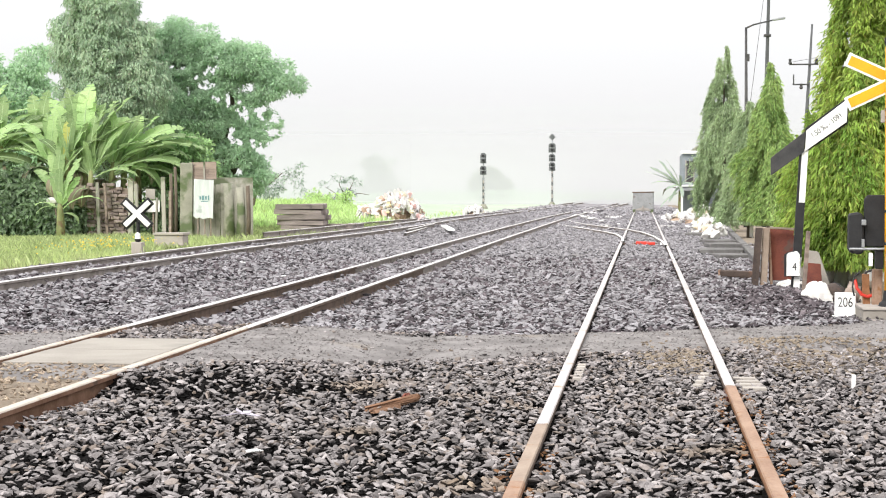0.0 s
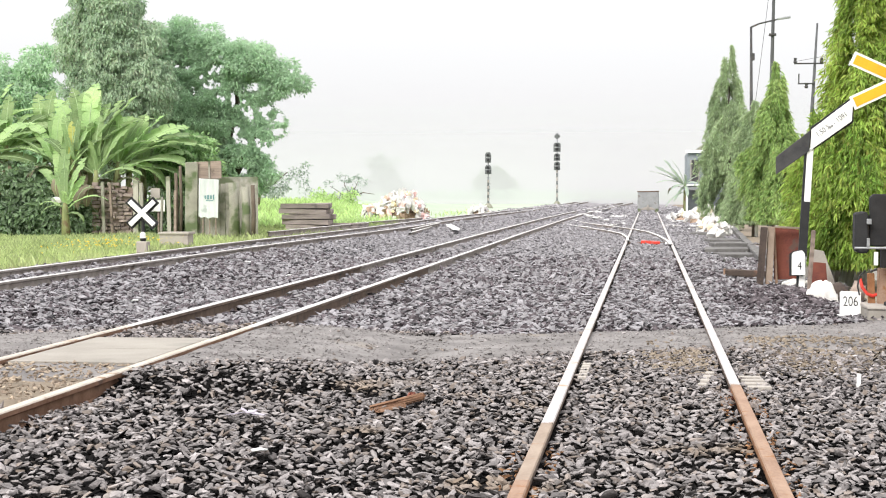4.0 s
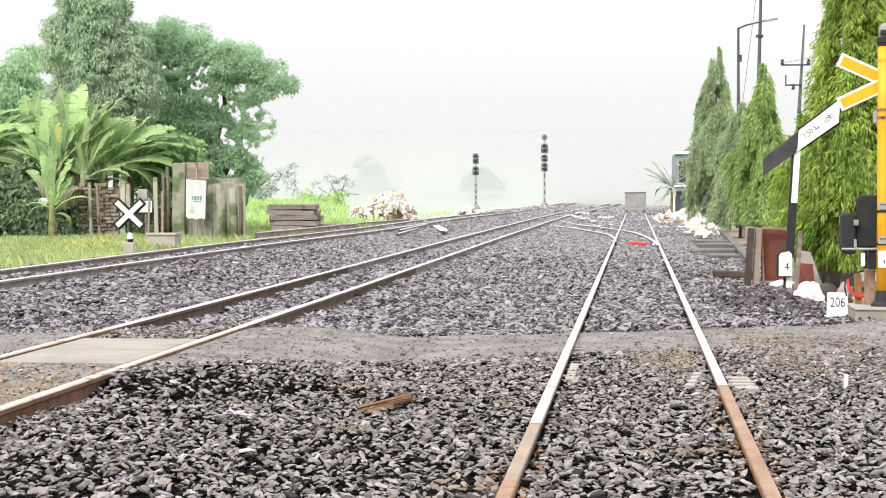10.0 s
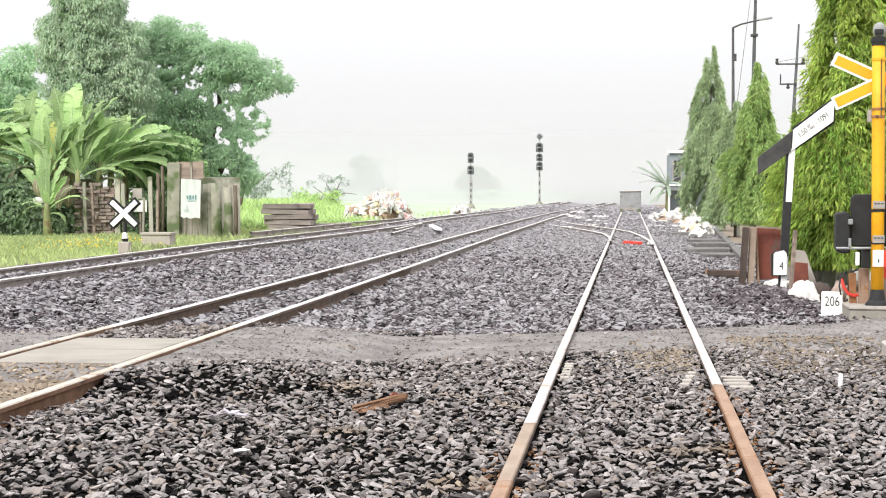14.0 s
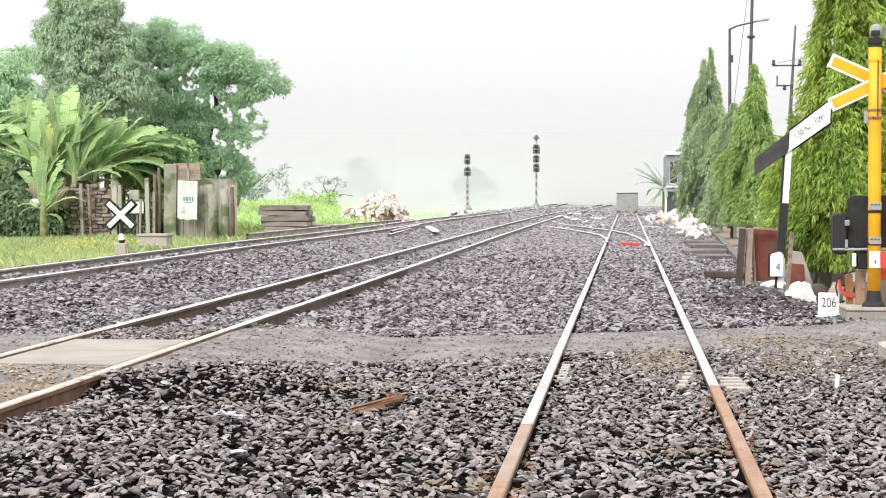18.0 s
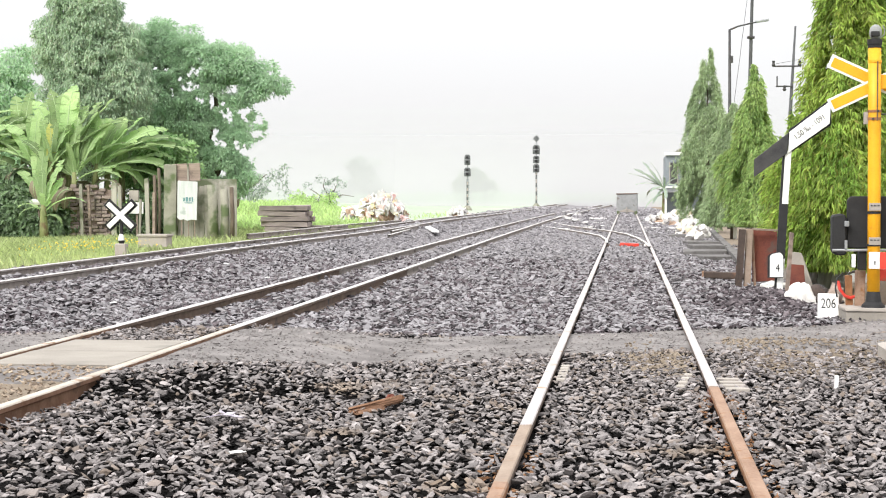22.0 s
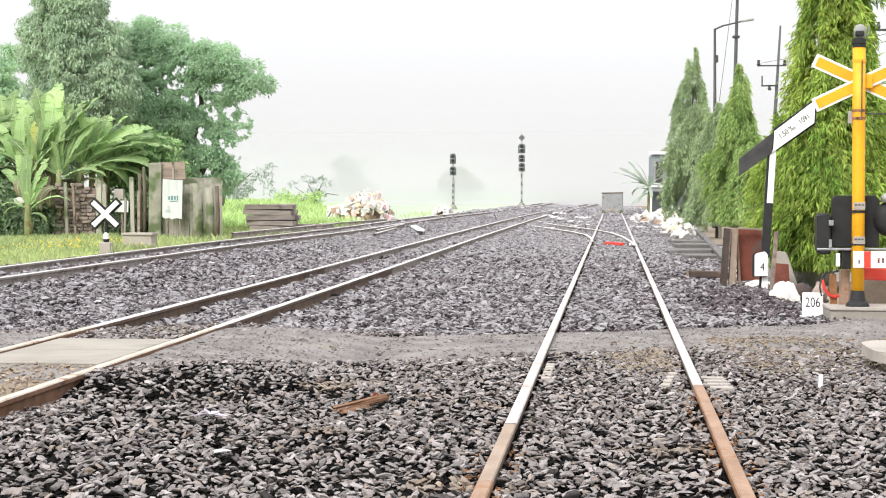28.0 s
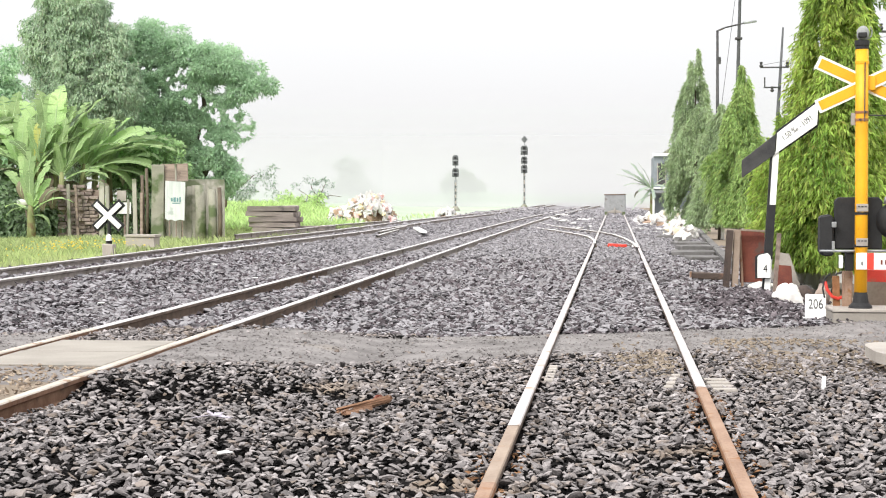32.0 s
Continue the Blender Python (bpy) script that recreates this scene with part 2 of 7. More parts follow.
M_PALEBARK = mat("grey_green_bark", (0.2, 0.21, 0.16), (0.33, 0.34, 0.27), 5, 0.92, 0.6, stretch=(2, 2, 0.4), dist=0.02)
M_BUSH = leaf_mat("bright_bush_leaf", (0.24, 0.4, 0.17), (0.42, 0.58, 0.29), 0.5, haze_sheen=0.2, vary=0.4)
# darker green puts the undergrowth's shade into the leaf colour
M_SHRUB = leaf_mat("shaded_shrub_leaf", (0.14, 0.22, 0.11), (0.26, 0.37, 0.2), 0.4, haze_sheen=0.4, vary=0.4)
# greens of these two lifted well above leaf colour to stand in for haze
M_MANGO = leaf_mat("broad_leaf", (0.4, 0.56, 0.38), (0.52, 0.68, 0.48), 0.5, haze_sheen=0.0, vary=0.16, stain=(0.4, 0.54, 0.32))
M_TALL = leaf_mat("loose_brownish_leaf", (0.35, 0.47, 0.33), (0.5, 0.62, 0.44), 0.42, haze_sheen=0.0, vary=0.2, stain=(0.46, 0.42, 0.32))
M_WEEP = leaf_mat("weeping_leaf", (0.19, 0.33, 0.06), (0.49, 0.61, 0.15), 0.55, vary=0.55, haze_sheen=0.1, stain=(0.5, 0.42, 0.12))
# paler, greyer green: haze over the farther weeping trees, painted in
M_WEEP_FAR = leaf_mat("weeping_leaf_hazed", (0.28, 0.385, 0.2), (0.44, 0.545, 0.31), 0.45, haze_sheen=0.5, stain=(0.45, 0.5, 0.28))
M_WEEP_MID = leaf_mat("weeping_leaf_mid", (0.23, 0.37, 0.11), (0.44, 0.57, 0.22), 0.5, haze_sheen=0.2, vary=0.45, stain=(0.5, 0.5, 0.16))
M_BANANA = leaf_mat("banana_leaf", (0.24, 0.385, 0.15), (0.46, 0.59, 0.285), 0.5, vary=0.45, haze_sheen=0.15, island=False)
# leaf colour greyed to look faint through mist
M_FAINT = leaf_mat("mist_grey_leaf", (0.42, 0.46, 0.43), (0.54, 0.58, 0.55), 0.3, haze_sheen=0.3)
# grey-green that carries the haze over far bushes and the far banana plant
M_PALM = leaf_mat("hazed_far_leaf", (0.2, 0.27, 0.21), (0.34, 0.41, 0.34), 0.3, haze_sheen=0.8)
M_GRASS = leaf_mat("grass_blade", (0.25, 0.32, 0.12), (0.43, 0.49, 0.24), 0.35)
M_FIELD = leaf_mat("field_blade", (0.36, 0.53, 0.17), (0.5, 0.66, 0.29), 0.4, haze_sheen=0.5)
# black of the far signals lifted to grey, haze put into the colour
M_SIGNAL = mat("haze_lifted_grey", (0.07, 0.075, 0.075), (0.13, 0.137, 0.137), 4, 0.8, 0.2)
M_STALK = mat("banana_stalk", (0.14, 0.17, 0.06), (0.26, 0.27, 0.12), 4, 0.7, 0.3, stretch=(3, 3, 0.4), spot=(0.15, 0.1, 0.05), spot_scale=4, spot_at=0.55)

# ---- building helpers ----
def mesh_np(name, verts, faces, mats, smooth=False, index=None):
    """A mesh from arrays: verts (n, 3) and faces (m, 3) or (m, 4)."""
    me = bpy.data.meshes.new(name)
    k = faces.shape[1]
    me.vertices.add(len(verts))
    me.vertices.foreach_set("co", np.ascontiguousarray(verts, dtype=np.float32).ravel())
    me.loops.add(faces.size)
    me.loops.foreach_set("vertex_index", np.ascontiguousarray(faces, dtype=np.int32).ravel())
    me.polygons.add(len(faces))
    me.polygons.foreach_set("loop_start", np.arange(0, faces.size, k, dtype=np.int32))
    if index is not None:
        me.polygons.foreach_set("material_index", np.ascontiguousarray(index, dtype=np.int32))
    me.polygons.foreach_set("use_smooth", np.full(len(faces), smooth))
    me.update(calc_edges=True)
    for m in mats if isinstance(mats, (list, tuple)) else [mats]:
        me.materials.append(m)
    return me


def link_mesh(name, me, parent=None, label=""):
    ob = new(name, me)
    if parent is not None:
        ob.parent = parent
    if label:
        ob["label"] = label
    return ob


def part(name, bm, material, parent, label="", smooth=False):
    """Links a bmesh as one mesh object under a thing or a part."""
    me = bpy.data.meshes.new(name)
    bmesh.ops.recalc_face_normals(bm, faces=bm.faces)
    for fc in bm.faces:
        fc.smooth = smooth
    bm.to_mesh(me)
    bm.free()
    for m in material if isinstance(material, (list, tuple)) else [material]:
        me.materials.append(m)
    return link_mesh(name, me, parent, label)


def thing(name, m, label, category, group="", kind=""):
    ob = new(name)
    ob.empty_display_size = 0.1
    ob.matrix_basis = m
    return tagged(ob, label, category, group, kind)


def box(sx, sy, sz, at=(0, 0, 0), turn=(0, 0, 0), bevel=0.0, bm=None, rough=0.0):
    """A bevelled block of that size, its middle at the place given."""
    bm = bm or bmesh.new()
    made = bmesh.ops.create_cube(bm, size=1)["verts"]
    bmesh.ops.scale(bm, vec=(sx, sy, sz), verts=made)
    if bevel:
        edges = list({e for v in made for e in v.link_edges})
        made = bmesh.ops.bevel(bm, geom=edges, offset=bevel, segments=2, affect="EDGES", profile=0.6)["verts"]
    if rough:
        for v in made:
            v.co += Vector((random.uniform(-rough, rough), random.uniform(-rough, rough), random.uniform(-rough, rough)))
    bmesh.ops.transform(bm, matrix=pose(*at, *turn), verts=made)
    return bm


def tube(points, radii, sides=10, bm=None, caps=True):
    """A round bar along points, with a radius at each."""
    bm = bm or bmesh.new()
    rings = []
    pts = [Vector(p) for p in points]
    if not isinstance(radii, (list, tuple)):
        radii = [radii] * len(pts)
    ref = None
    for i, p in enumerate(pts):
        way = (pts[min(i + 1, len(pts) - 1)] - pts[max(i - 1, 0)]).normalized()
        if ref is None:
            ref = way.orthogonal().normalized()
        ref = (ref - way * ref.dot(way)).normalized()
        side = way.cross(ref)
        rings.append([bm.verts.new(p + (ref * math.cos(a) + side * math.sin(a)) * radii[i]) for a in (2 * math.pi * k / sides for k in range(sides))])
    for r0, r1 in zip(rings, rings[1:]):
        for k in range(sides):
            bm.faces.new((r0[k], r0[(k + 1) % sides], r1[(k + 1) % sides], r1[k]))
    if caps:
        bm.faces.new(rings[0][::-1])
        bm.faces.new(rings[-1])
    return bm


def slab(outline, depth, bm=None, m=None, bevel=0.0):
    """A flat plate: an outline of (x, z) pairs, thickened along y."""
    bm = bm or bmesh.new()
    front = [bm.verts.new((x, -depth / 2, z)) for x, z in outline]
    back = [bm.verts.new((x, depth / 2, z)) for x, z in outline]
    bm.faces.new(front)
    bm.faces.new(back[::-1])
    for i in range(len(front)):
        j = (i + 1) % len(front)
        bm.faces.new((front[j], front[i], back[i], back[j]))
    if bevel:
        edges = list({e for v in front + back for e in v.link_edges})
        bmesh.ops.bevel(bm, geom=edges, offset=bevel, segments=1, affect="EDGES")
    if m is not None:
        bmesh.ops.transform(bm, matrix=m, verts=bm.verts)
    return bm


def lettering(name, text, size, m, material, parent, wide=1.0):
    """Raised letters as a mesh, facing -y of the pose m."""
    curve = bpy.data.curves.new(name, "FONT")
    curve.body, curve.size, curve.extrude, curve.align_x, curve.align_y = text, size, 0.0015, "CENTER", "CENTER"
    temp = new(name, curve)
    me = bpy.data.meshes.new_from_object(temp.evaluated_get(bpy.context.evaluated_depsgraph_get()))
    bpy.data.objects.remove(temp)
    me.transform(m @ pose(0, 0, 0, 90, 0, 0) @ Matrix.Diagonal((wide, 1, 1, 1)))
    me.materials.clear()
    me.materials.append(material)
    return link_mesh(name, me, parent, "dark painted characters")


def smooth_step(a, b, v):
    t = np.clip((v - a) / (b - a), 0, 1)
    return t * t * (3 - 2 * t)


def lumps(x, y, k):
    """Cheap smooth unevenness of about unit height."""
    return (np.sin(x * 1.7 * k + 1.3 * np.sin(y * 1.1 * k)) + np.sin(y * 1.9 * k + 1.7 * np.sin(x * 0.9 * k + 2)) + np.sin((x + y) * 1.3 * k + 4)) / 3

# ---- ground, road and tracks ----
T3_Y = [-20, 10, 22, 29, 36, 43, 51, 60, 72, 82, 100, 150, 320]
T3_X = [-8.2, -8.45, -8.5, -8.5, -8.5, -8.25, -8.05, -8.15, -8.25, -7.95, -7.6, -7.2, -7.0]
T2_Y = [-20, 20, 45, 75, 95, 110, 125, 160, 250, 420]
T2_X = [-4.03, -4.03, -4.12, -4.12, -3.95, -3.67, -3.4, -2.7, -0.8, 3.0]
NEAR_X = [-40, -8, -5, -3.7, -3.2, -2.5, -1.3, 1.1, 3, 5, 40]
NEAR_Y = [2, 9.6, 10.2, 10.4, 11.0, 12.1, 13.5, 14.8, 15.4, 15.8, 17]
FAR_X = [-40, -8, -5, -3.2, 0, 1.9, 4, 40]
FAR_Y = [9, 13.0, 14.6, 14.8, 16.3, 17.4, 18.0, 21]
LEVEL_X = [-40, -7, -5.2, -3, -2, 2.5, 40]
LEVEL_Z = [0.1, 0.19, 0.2, 0.2, 0.115, 0.1, 0.05]


def track3(y):
    """Middle of the curving side track."""
    return glide(y, T3_Y, T3_X)


def glide(y, ys, xs):
    """Smoothed broken line through the bends of a track."""
    return sum(np.interp(y + d, ys, xs) * w for d, w in ((-6, 1), (-3, 2), (0, 3), (3, 2), (6, 1))) / 9


def track2(y):
    """Middle of the main track."""
    return glide(y, T2_Y, T2_X)


def on_road(x, y):
    """1 on the crossing road, 0 off it."""
    near, far = np.interp(x, NEAR_X, NEAR_Y), np.interp(x, FAR_X, FAR_Y)
    wob = 0.12 * lumps(x, y, 2.3)
    return smooth_step(-0.15, 0.15, y - near + wob) * smooth_step(-0.15, 0.15, far - y + wob)


def ground_z(x, y):
    """Height of the ground."""
    c = track3(y)
    d3 = np.abs(x - c)
    z = np.interp(x, [-60, -13, -9, -6.2, -5.4, -4.9, -3.1, -2.5, -1.7, -0.9, 0.9, 1.5, 2.3, 4, 60], [0.05, 0.1, 0.12, 0.05, 0.1, 0.13, 0.125, 0.088, 0.05, 0.075, 0.075, 0.05, 0.04, 0.0, 0.0])
    z = np.maximum(z, np.interp(d3, [0, 0.9, 1.6, 2.6], [0.215, 0.215, 0.16, 0.0]))
    z = z + 0.06 * np.exp(-((x + 2.2) / 1.1) ** 2 - ((y - 11.6) / 1.3) ** 2)
    z = z + 0.05 * np.exp(-((x + 2.6) / 0.9) ** 2 - ((y - 8.0) / 2.0) ** 2)
    z = z + 0.16 * np.exp(-((x - 1.75) / 0.45) ** 2 - ((y - 20.5) / 2.4) ** 2)
    z = z + 0.025 * lumps(x, y, 1.6) * smooth_step(0.75, 1.2, np.abs(x))
    r = on_road(x, y)
    z = z * (1 - r) + r * (np.interp(x, LEVEL_X, LEVEL_Z) + 0.008 * lumps(x, y, 3))
    # road made up flush with the main line's outer rail
    flush = np.interp(x, [-3.7, -3.6, -3.47, -2.9, -2.1], [0, 0.5, 1, 1, 0]) * smooth_step(10.0, 10.7, y) * smooth_step(15.4, 14.5, y)
    z = z + flush * (np.maximum(z, 0.245 + 0.006 * lumps(x, y, 4)) - z)
    pan = smooth_step(0.5, 0.44, np.abs(x + 4.03)) * smooth_step(8.6, 9.4, y) * smooth_step(11.5, 11.2, y)
    z = z * (1 - pan) + pan * (0.243 + 0.012 * lumps(x, y, 5))
    pad = smooth_step(2.1, 2.45, x) * smooth_step(16.4, 17.1, y) * smooth_step(18.7, 18.3, y)
    z = z * (1 - pad) + pad * 0.14
    bank = smooth_step(-12.5, -19, x) * smooth_step(55, 85, y) * (1 - smooth_step(120, 170, y))
    return z + bank * (0.55 + 0.15 * lumps(x, y, 0.12))


def axis(stops):
    """Grid lines from stops of (value, spacing up to the next)."""
    out = []
    for (a, s), (b, _) in zip(stops, stops[1:]):
        n = max(1, round((b - a) / s))
        out += [a + (b - a) * i / n for i in range(n)]
    return np.array(out + [stops[-1][0]])


GX = axis([(-2600, 400), (-200, 40), (-60, 6), (-24, 0.6), (-12, 0.2), (4, 0.5), (12, 4), (60, 40), (200, 400), (2600, 1)])
GY = axis([(-300, 60), (-20, 4), (4, 0.12), (22, 0.25), (45, 0.6), (90, 2), (180, 10), (400, 100), (3000, 1)])
gx, gy = np.meshgrid(GX, GY)
sunk = 0.035 * (1 - on_road(gx, gy)) * (gy < 45) * smooth_step(-1.9, -1.5, gx - track3(gy)) * (1 - smooth_step(2.4, 2.8, gx))
gv = np.stack([gx, gy, ground_z(gx, gy) - sunk], -1).reshape(-1, 3)
nx = len(GX)
gi = (np.arange(len(GY) - 1)[:, None] * nx + np.arange(nx - 1)[None, :]).ravel()
gf = np.stack([gi, gi + 1, gi + nx + 1, gi + nx], 1)
gc = gv[gf].mean(1)
c3 = track3(gc[:, 1])
wob = 0.25 * lumps(gc[:, 0], gc[:, 1], 1.4)
kind_of = np.zeros(len(gf), int)
kind_of[(gc[:, 0] < c3 - 1.75 + wob) | (gc[:, 0] > 6.0)] = 2
kind_of[(gc[:, 0] > 2.6 + wob) & (gc[:, 0] <= 6.0)] = 1
kind_of[(gc[:, 0] > 0.85) & (gc[:, 0] < 6) & (gc[:, 1] > 12.8 + wob) & (gc[:, 1] < 16.5)] = 1
kind_of[(gc[:, 0] < c3 - 1.75 + wob) & (gc[:, 0] > c3 - 2.5 + 2.2 * wob) & (gc[:, 1] < 52) & (gc[:, 1] > 20)] = 1
kind_of[(gc[:, 1] > 190) & (np.abs(gc[:, 0] + 4) > 9)] = 2
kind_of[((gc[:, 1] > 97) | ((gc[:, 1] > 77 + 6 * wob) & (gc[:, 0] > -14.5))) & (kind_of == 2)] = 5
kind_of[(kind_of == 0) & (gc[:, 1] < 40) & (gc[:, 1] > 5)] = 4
kind_of[(np.abs(gc[:, 0] + 4.03) < 0.5) & (gc[:, 1] > 8.8) & (gc[:, 1] < 11.5)] = 1
kind_of[on_road(gc[:, 0], gc[:, 1]) > 0.5] = 3
ground = tagged(new("ground", mesh_np("ground", gv, gf, [M_BED, M_EARTH, M_TURF, M_ROAD, M_GAP_SHADE_BED, M_PALEFIELD], True, kind_of)), "grey ballast bed, trodden grit road and grassy verge", "ground", kind="structure")


def stone_shapes(count, rings, seed, flat=(0.28, 0.5)):
    """Angular crushed stones: jittered octahedra (rings 0) or icosahedra (rings 1)."""
    rng = np.random.default_rng(seed)
    if rings:
        bm = bmesh.new()
        bmesh.ops.create_icosphere(bm, subdivisions=1, radius=1)
        v = np.array([q.co[:] for q in bm.verts])
        f = np.array([[q.index for q in fc.verts] for fc in bm.faces])
        bm.free()
    else:
        v = np.array([[1, 0, 0], [-1, 0, 0], [0, 1, 0], [0, -1, 0], [0, 0, 1], [0, 0, -1]], float)
        f = np.array([[0, 2, 4], [2, 1, 4], [1, 3, 4], [3, 0, 4], [2, 0, 5], [1, 2, 5], [3, 1, 5], [0, 3, 5]])
    shapes = []
    for _ in range(count):
        q = v * rng.uniform(0.58, 1.3, (len(v), 1)) + rng.normal(0, 0.17, v.shape)
        shapes.append(q * np.array([rng.uniform(1.0, 1.75), rng.uniform(0.6, 1.0), rng.uniform(*flat)]))
    return np.array(shapes), f


def scatter(x, y, z, size, rings, seed):
    """Vertices and faces of stones at those places."""
    rng = np.random.default_rng(seed)
    shapes, f = stone_shapes(24, rings, seed + 1, (0.28, 0.48) if rings else (0.4, 0.75))
    n = len(x)
    v = shapes[rng.integers(0, len(shapes), n)] * size[:, None, None]
    a, b, c = rng.uniform(0, 2 * np.pi, n), rng.normal(0, 0.34, n), rng.normal(0, 0.34, n)
    zero, one = np.zeros(n), np.ones(n)
    ra = np.stack([np.cos(a), -np.sin(a), zero, np.sin(a), np.cos(a), zero, zero, zero, one], 1).reshape(n, 3, 3)
    rb = np.stack([one, zero, zero, zero, np.cos(b), -np.sin(b), zero, np.sin(b), np.cos(b)], 1).reshape(n, 3, 3)
    rc = np.stack([np.cos(c), zero, np.sin(c), zero, one, zero, -np.sin(c), zero, np.cos(c)], 1).reshape(n, 3, 3)
    v = np.einsum("nij,nkj->nki", rb @ rc @ ra, v) + np.stack([x, y, z], 1)[:, None, :]
    faces = f[None] + (np.arange(n) * shapes.shape[1])[:, None, None]
    return v.reshape(-1, 3), faces.reshape(-1, 3)


def ballast(name, y0, y1, density, size, rings, seed, label, lift=0.0, material=None):
    """Loose ballast between two distances, off the road, clear of the rails."""
    rng = np.random.default_rng(seed)
    near_end = 6.0 if y0 < 0 else 0.0
    xa, xb = -0.44 * y1 - 0.3 - near_end * 0.7, min(0.19 * y1 + 0.3 + near_end * 0.3, 3.2)
    n = int((xb - xa) * (y1 - y0) * density)
    x, y = rng.uniform(xa, xb, n), rng.uniform(y0, y1, n)
    keep = (x > -0.44 * y - 0.4 - near_end) & (x < 0.19 * y + 0.4 + near_end) & (x > track3(y) - 1.9 + 0.3 * lumps(x, y, 1.4)) & (x < 2.7 + 0.3 * lumps(x, y, 2))
    keep &= (on_road(x, y) < rng.uniform(0.03, 0.6, n)) | ((np.abs(x + 4.03) < 0.5) & (y > 13.3))
    for c, half in ((track2(y), 0.55), (0.015, 0.578)):
        keep &= np.abs(np.abs(x - c) - half) > 0.03 + size * 1.1
    keep &= np.abs(np.abs(x - track3(y)) - 0.57) > 0.055 + size * 0.8
    keep &= ~((np.abs(x + 4.03) < 0.5) & (y > 9.0) & (y < 13.4))
    # trodden sandy ground beside the road keeps only a few stones
    sandy = smooth_step(0.75, 1.15, x) * smooth_step(12.5, 13.3, y + 0.5 * lumps(x, y, 1.3)) * (y < 15.8)
    keep &= rng.uniform(0, 1, n) > sandy * (0.62 if lift > 0 else 0.93)
    if y1 < 24 and lift > 0:
        # small hollows where the darker stones beneath show
        keep &= lumps(x * 1.1, y * 0.8, 30) + rng.normal(0, 0.45, n) > -0.95
    if size == 0.0182:
        keep &= ~((np.abs(x + 0.55) < 1.65) & (np.abs(y - 7.2) < 0.085))
    x, y = x[keep], y[keep]
    s = size * rng.lognormal(0, 0.2, len(x))
    z = ground_z(x, y) + lift + s * rng.uniform(0.0, 1.0, len(x))
    v, f = scatter(x, y, z, s, rings, seed + 7)
    return tagged(new(name, mesh_np(name, v, f, material or M_STONE)), label, "ballast", kind="stuff")


# lower layer coloured almost black to paint shade between the stones on top
ballast("ballast_stones", 5.6, 15.6, 520, 0.0185, 0, 11, "packed crushed stone ballast, blackened for the shade in its gaps", -0.004, M_GAP_SHADE)
ballast("ballast_stones", 5.6, 15.6, 490, 0.0182, 1, 16, "loose angular grey crushed stone lying on top", 0.024)
# from here to 34 m a dark lower layer paints the gaps' shade more mildly
ballast("ballast_stones", 15.6, 23, 260, 0.028, 0, 19, "packed ballast between tracks, darkened for gap shade", 0.0, M_STONE_DARK)
ballast("ballast_stones", 15.6, 23, 200, 0.0295, 1, 21, "loose dark grey crushed stone ballast between tracks", 0.01, M_STONE_FAR)
ballast("ballast_stones", 23, 34, 120, 0.036, 0, 27, "packed ballast farther between tracks, darkened for gap shade", 0.0, M_STONE_DARK)
ballast("ballast_stones", 23, 34, 190, 0.037, 0, 26, "dark grey crushed stone ballast between tracks", 0.0, M_STONE_FAR)
ballast("ballast_stones", -2.5, 5.6, 260, 0.027, 0, 14, "dark grey ballast stones around the siding")
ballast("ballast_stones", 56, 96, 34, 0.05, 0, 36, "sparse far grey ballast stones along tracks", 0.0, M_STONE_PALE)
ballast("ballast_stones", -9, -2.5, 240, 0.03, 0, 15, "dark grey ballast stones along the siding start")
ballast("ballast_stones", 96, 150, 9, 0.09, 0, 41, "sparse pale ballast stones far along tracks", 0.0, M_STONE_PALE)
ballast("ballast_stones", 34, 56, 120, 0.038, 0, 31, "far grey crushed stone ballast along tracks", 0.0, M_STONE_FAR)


def dark_mound(count, seed):
    """Coarse dark stones heaped between the siding and the signs."""
    rng = np.random.default_rng(seed)
    x, y = 1.72 + rng.normal(0, 0.36, count), 20.6 + rng.normal(0, 1.5, count)
    keep = (x > 0.95) & (x < 2.6) & (y > 18.0) & (y < 24.2)
    x, y = x[keep], y[keep]
    s = 0.027 * rng.lognormal(0, 0.25, len(x))
    v, f = scatter(x, y, ground_z(x, y) + 0.02 + s * rng.uniform(0, 1.1, len(x)), s, 1, seed + 1)
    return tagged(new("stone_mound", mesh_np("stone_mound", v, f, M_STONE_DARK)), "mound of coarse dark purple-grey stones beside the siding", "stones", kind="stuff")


dark_mound(2600, 88)


def rail_section(w=0.036):
    """Half section of a flat-bottomed rail, as (side, height below the top)."""
    half = [(w - 0.006, 0), (w, -0.008), (w, -0.034), (0.012, -0.046), (0.009, -0.115), (0.058, -0.135), (0.06, -0.15)]
    return half + [(-a, b) for a, b in half[::-1]]


def rail(name, line, top, parent, head, side, label=""):
    """A rail swept along (x, y) places with its running surface at the height given."""
    sec = rail_section()
    k = len(sec)
    p = np.array(line, float)
    way = np.gradient(p, axis=0)
    way /= np.linalg.norm(way, axis=1)[:, None]
    out = np.stack([way[:, 1], -way[:, 0]], 1)
    v = np.array([[(p[i, 0] + out[i, 0] * s, p[i, 1] + out[i, 1] * s, top + h) for s, h in sec] for i in range(len(p))]).reshape(-1, 3)
    f, idx = [], []
    for i in range(len(p) - 1):
        for j in range(k):
            a, b = i * k + j, i * k + (j + 1) % k
            f.append((b, a, a + k, b + k))
            idx.append(0 if j in (0, k - 1, k - 2) else 1)
    me = mesh_np(name, v, np.array(f), [head, side], False, np.array(idx))
    return link_mesh(name, me, parent, label)


def straight(x, y0, y1):
    return [(x, y) for y in np.linspace(y0, y1, max(2, int((y1 - y0) / 4)))]


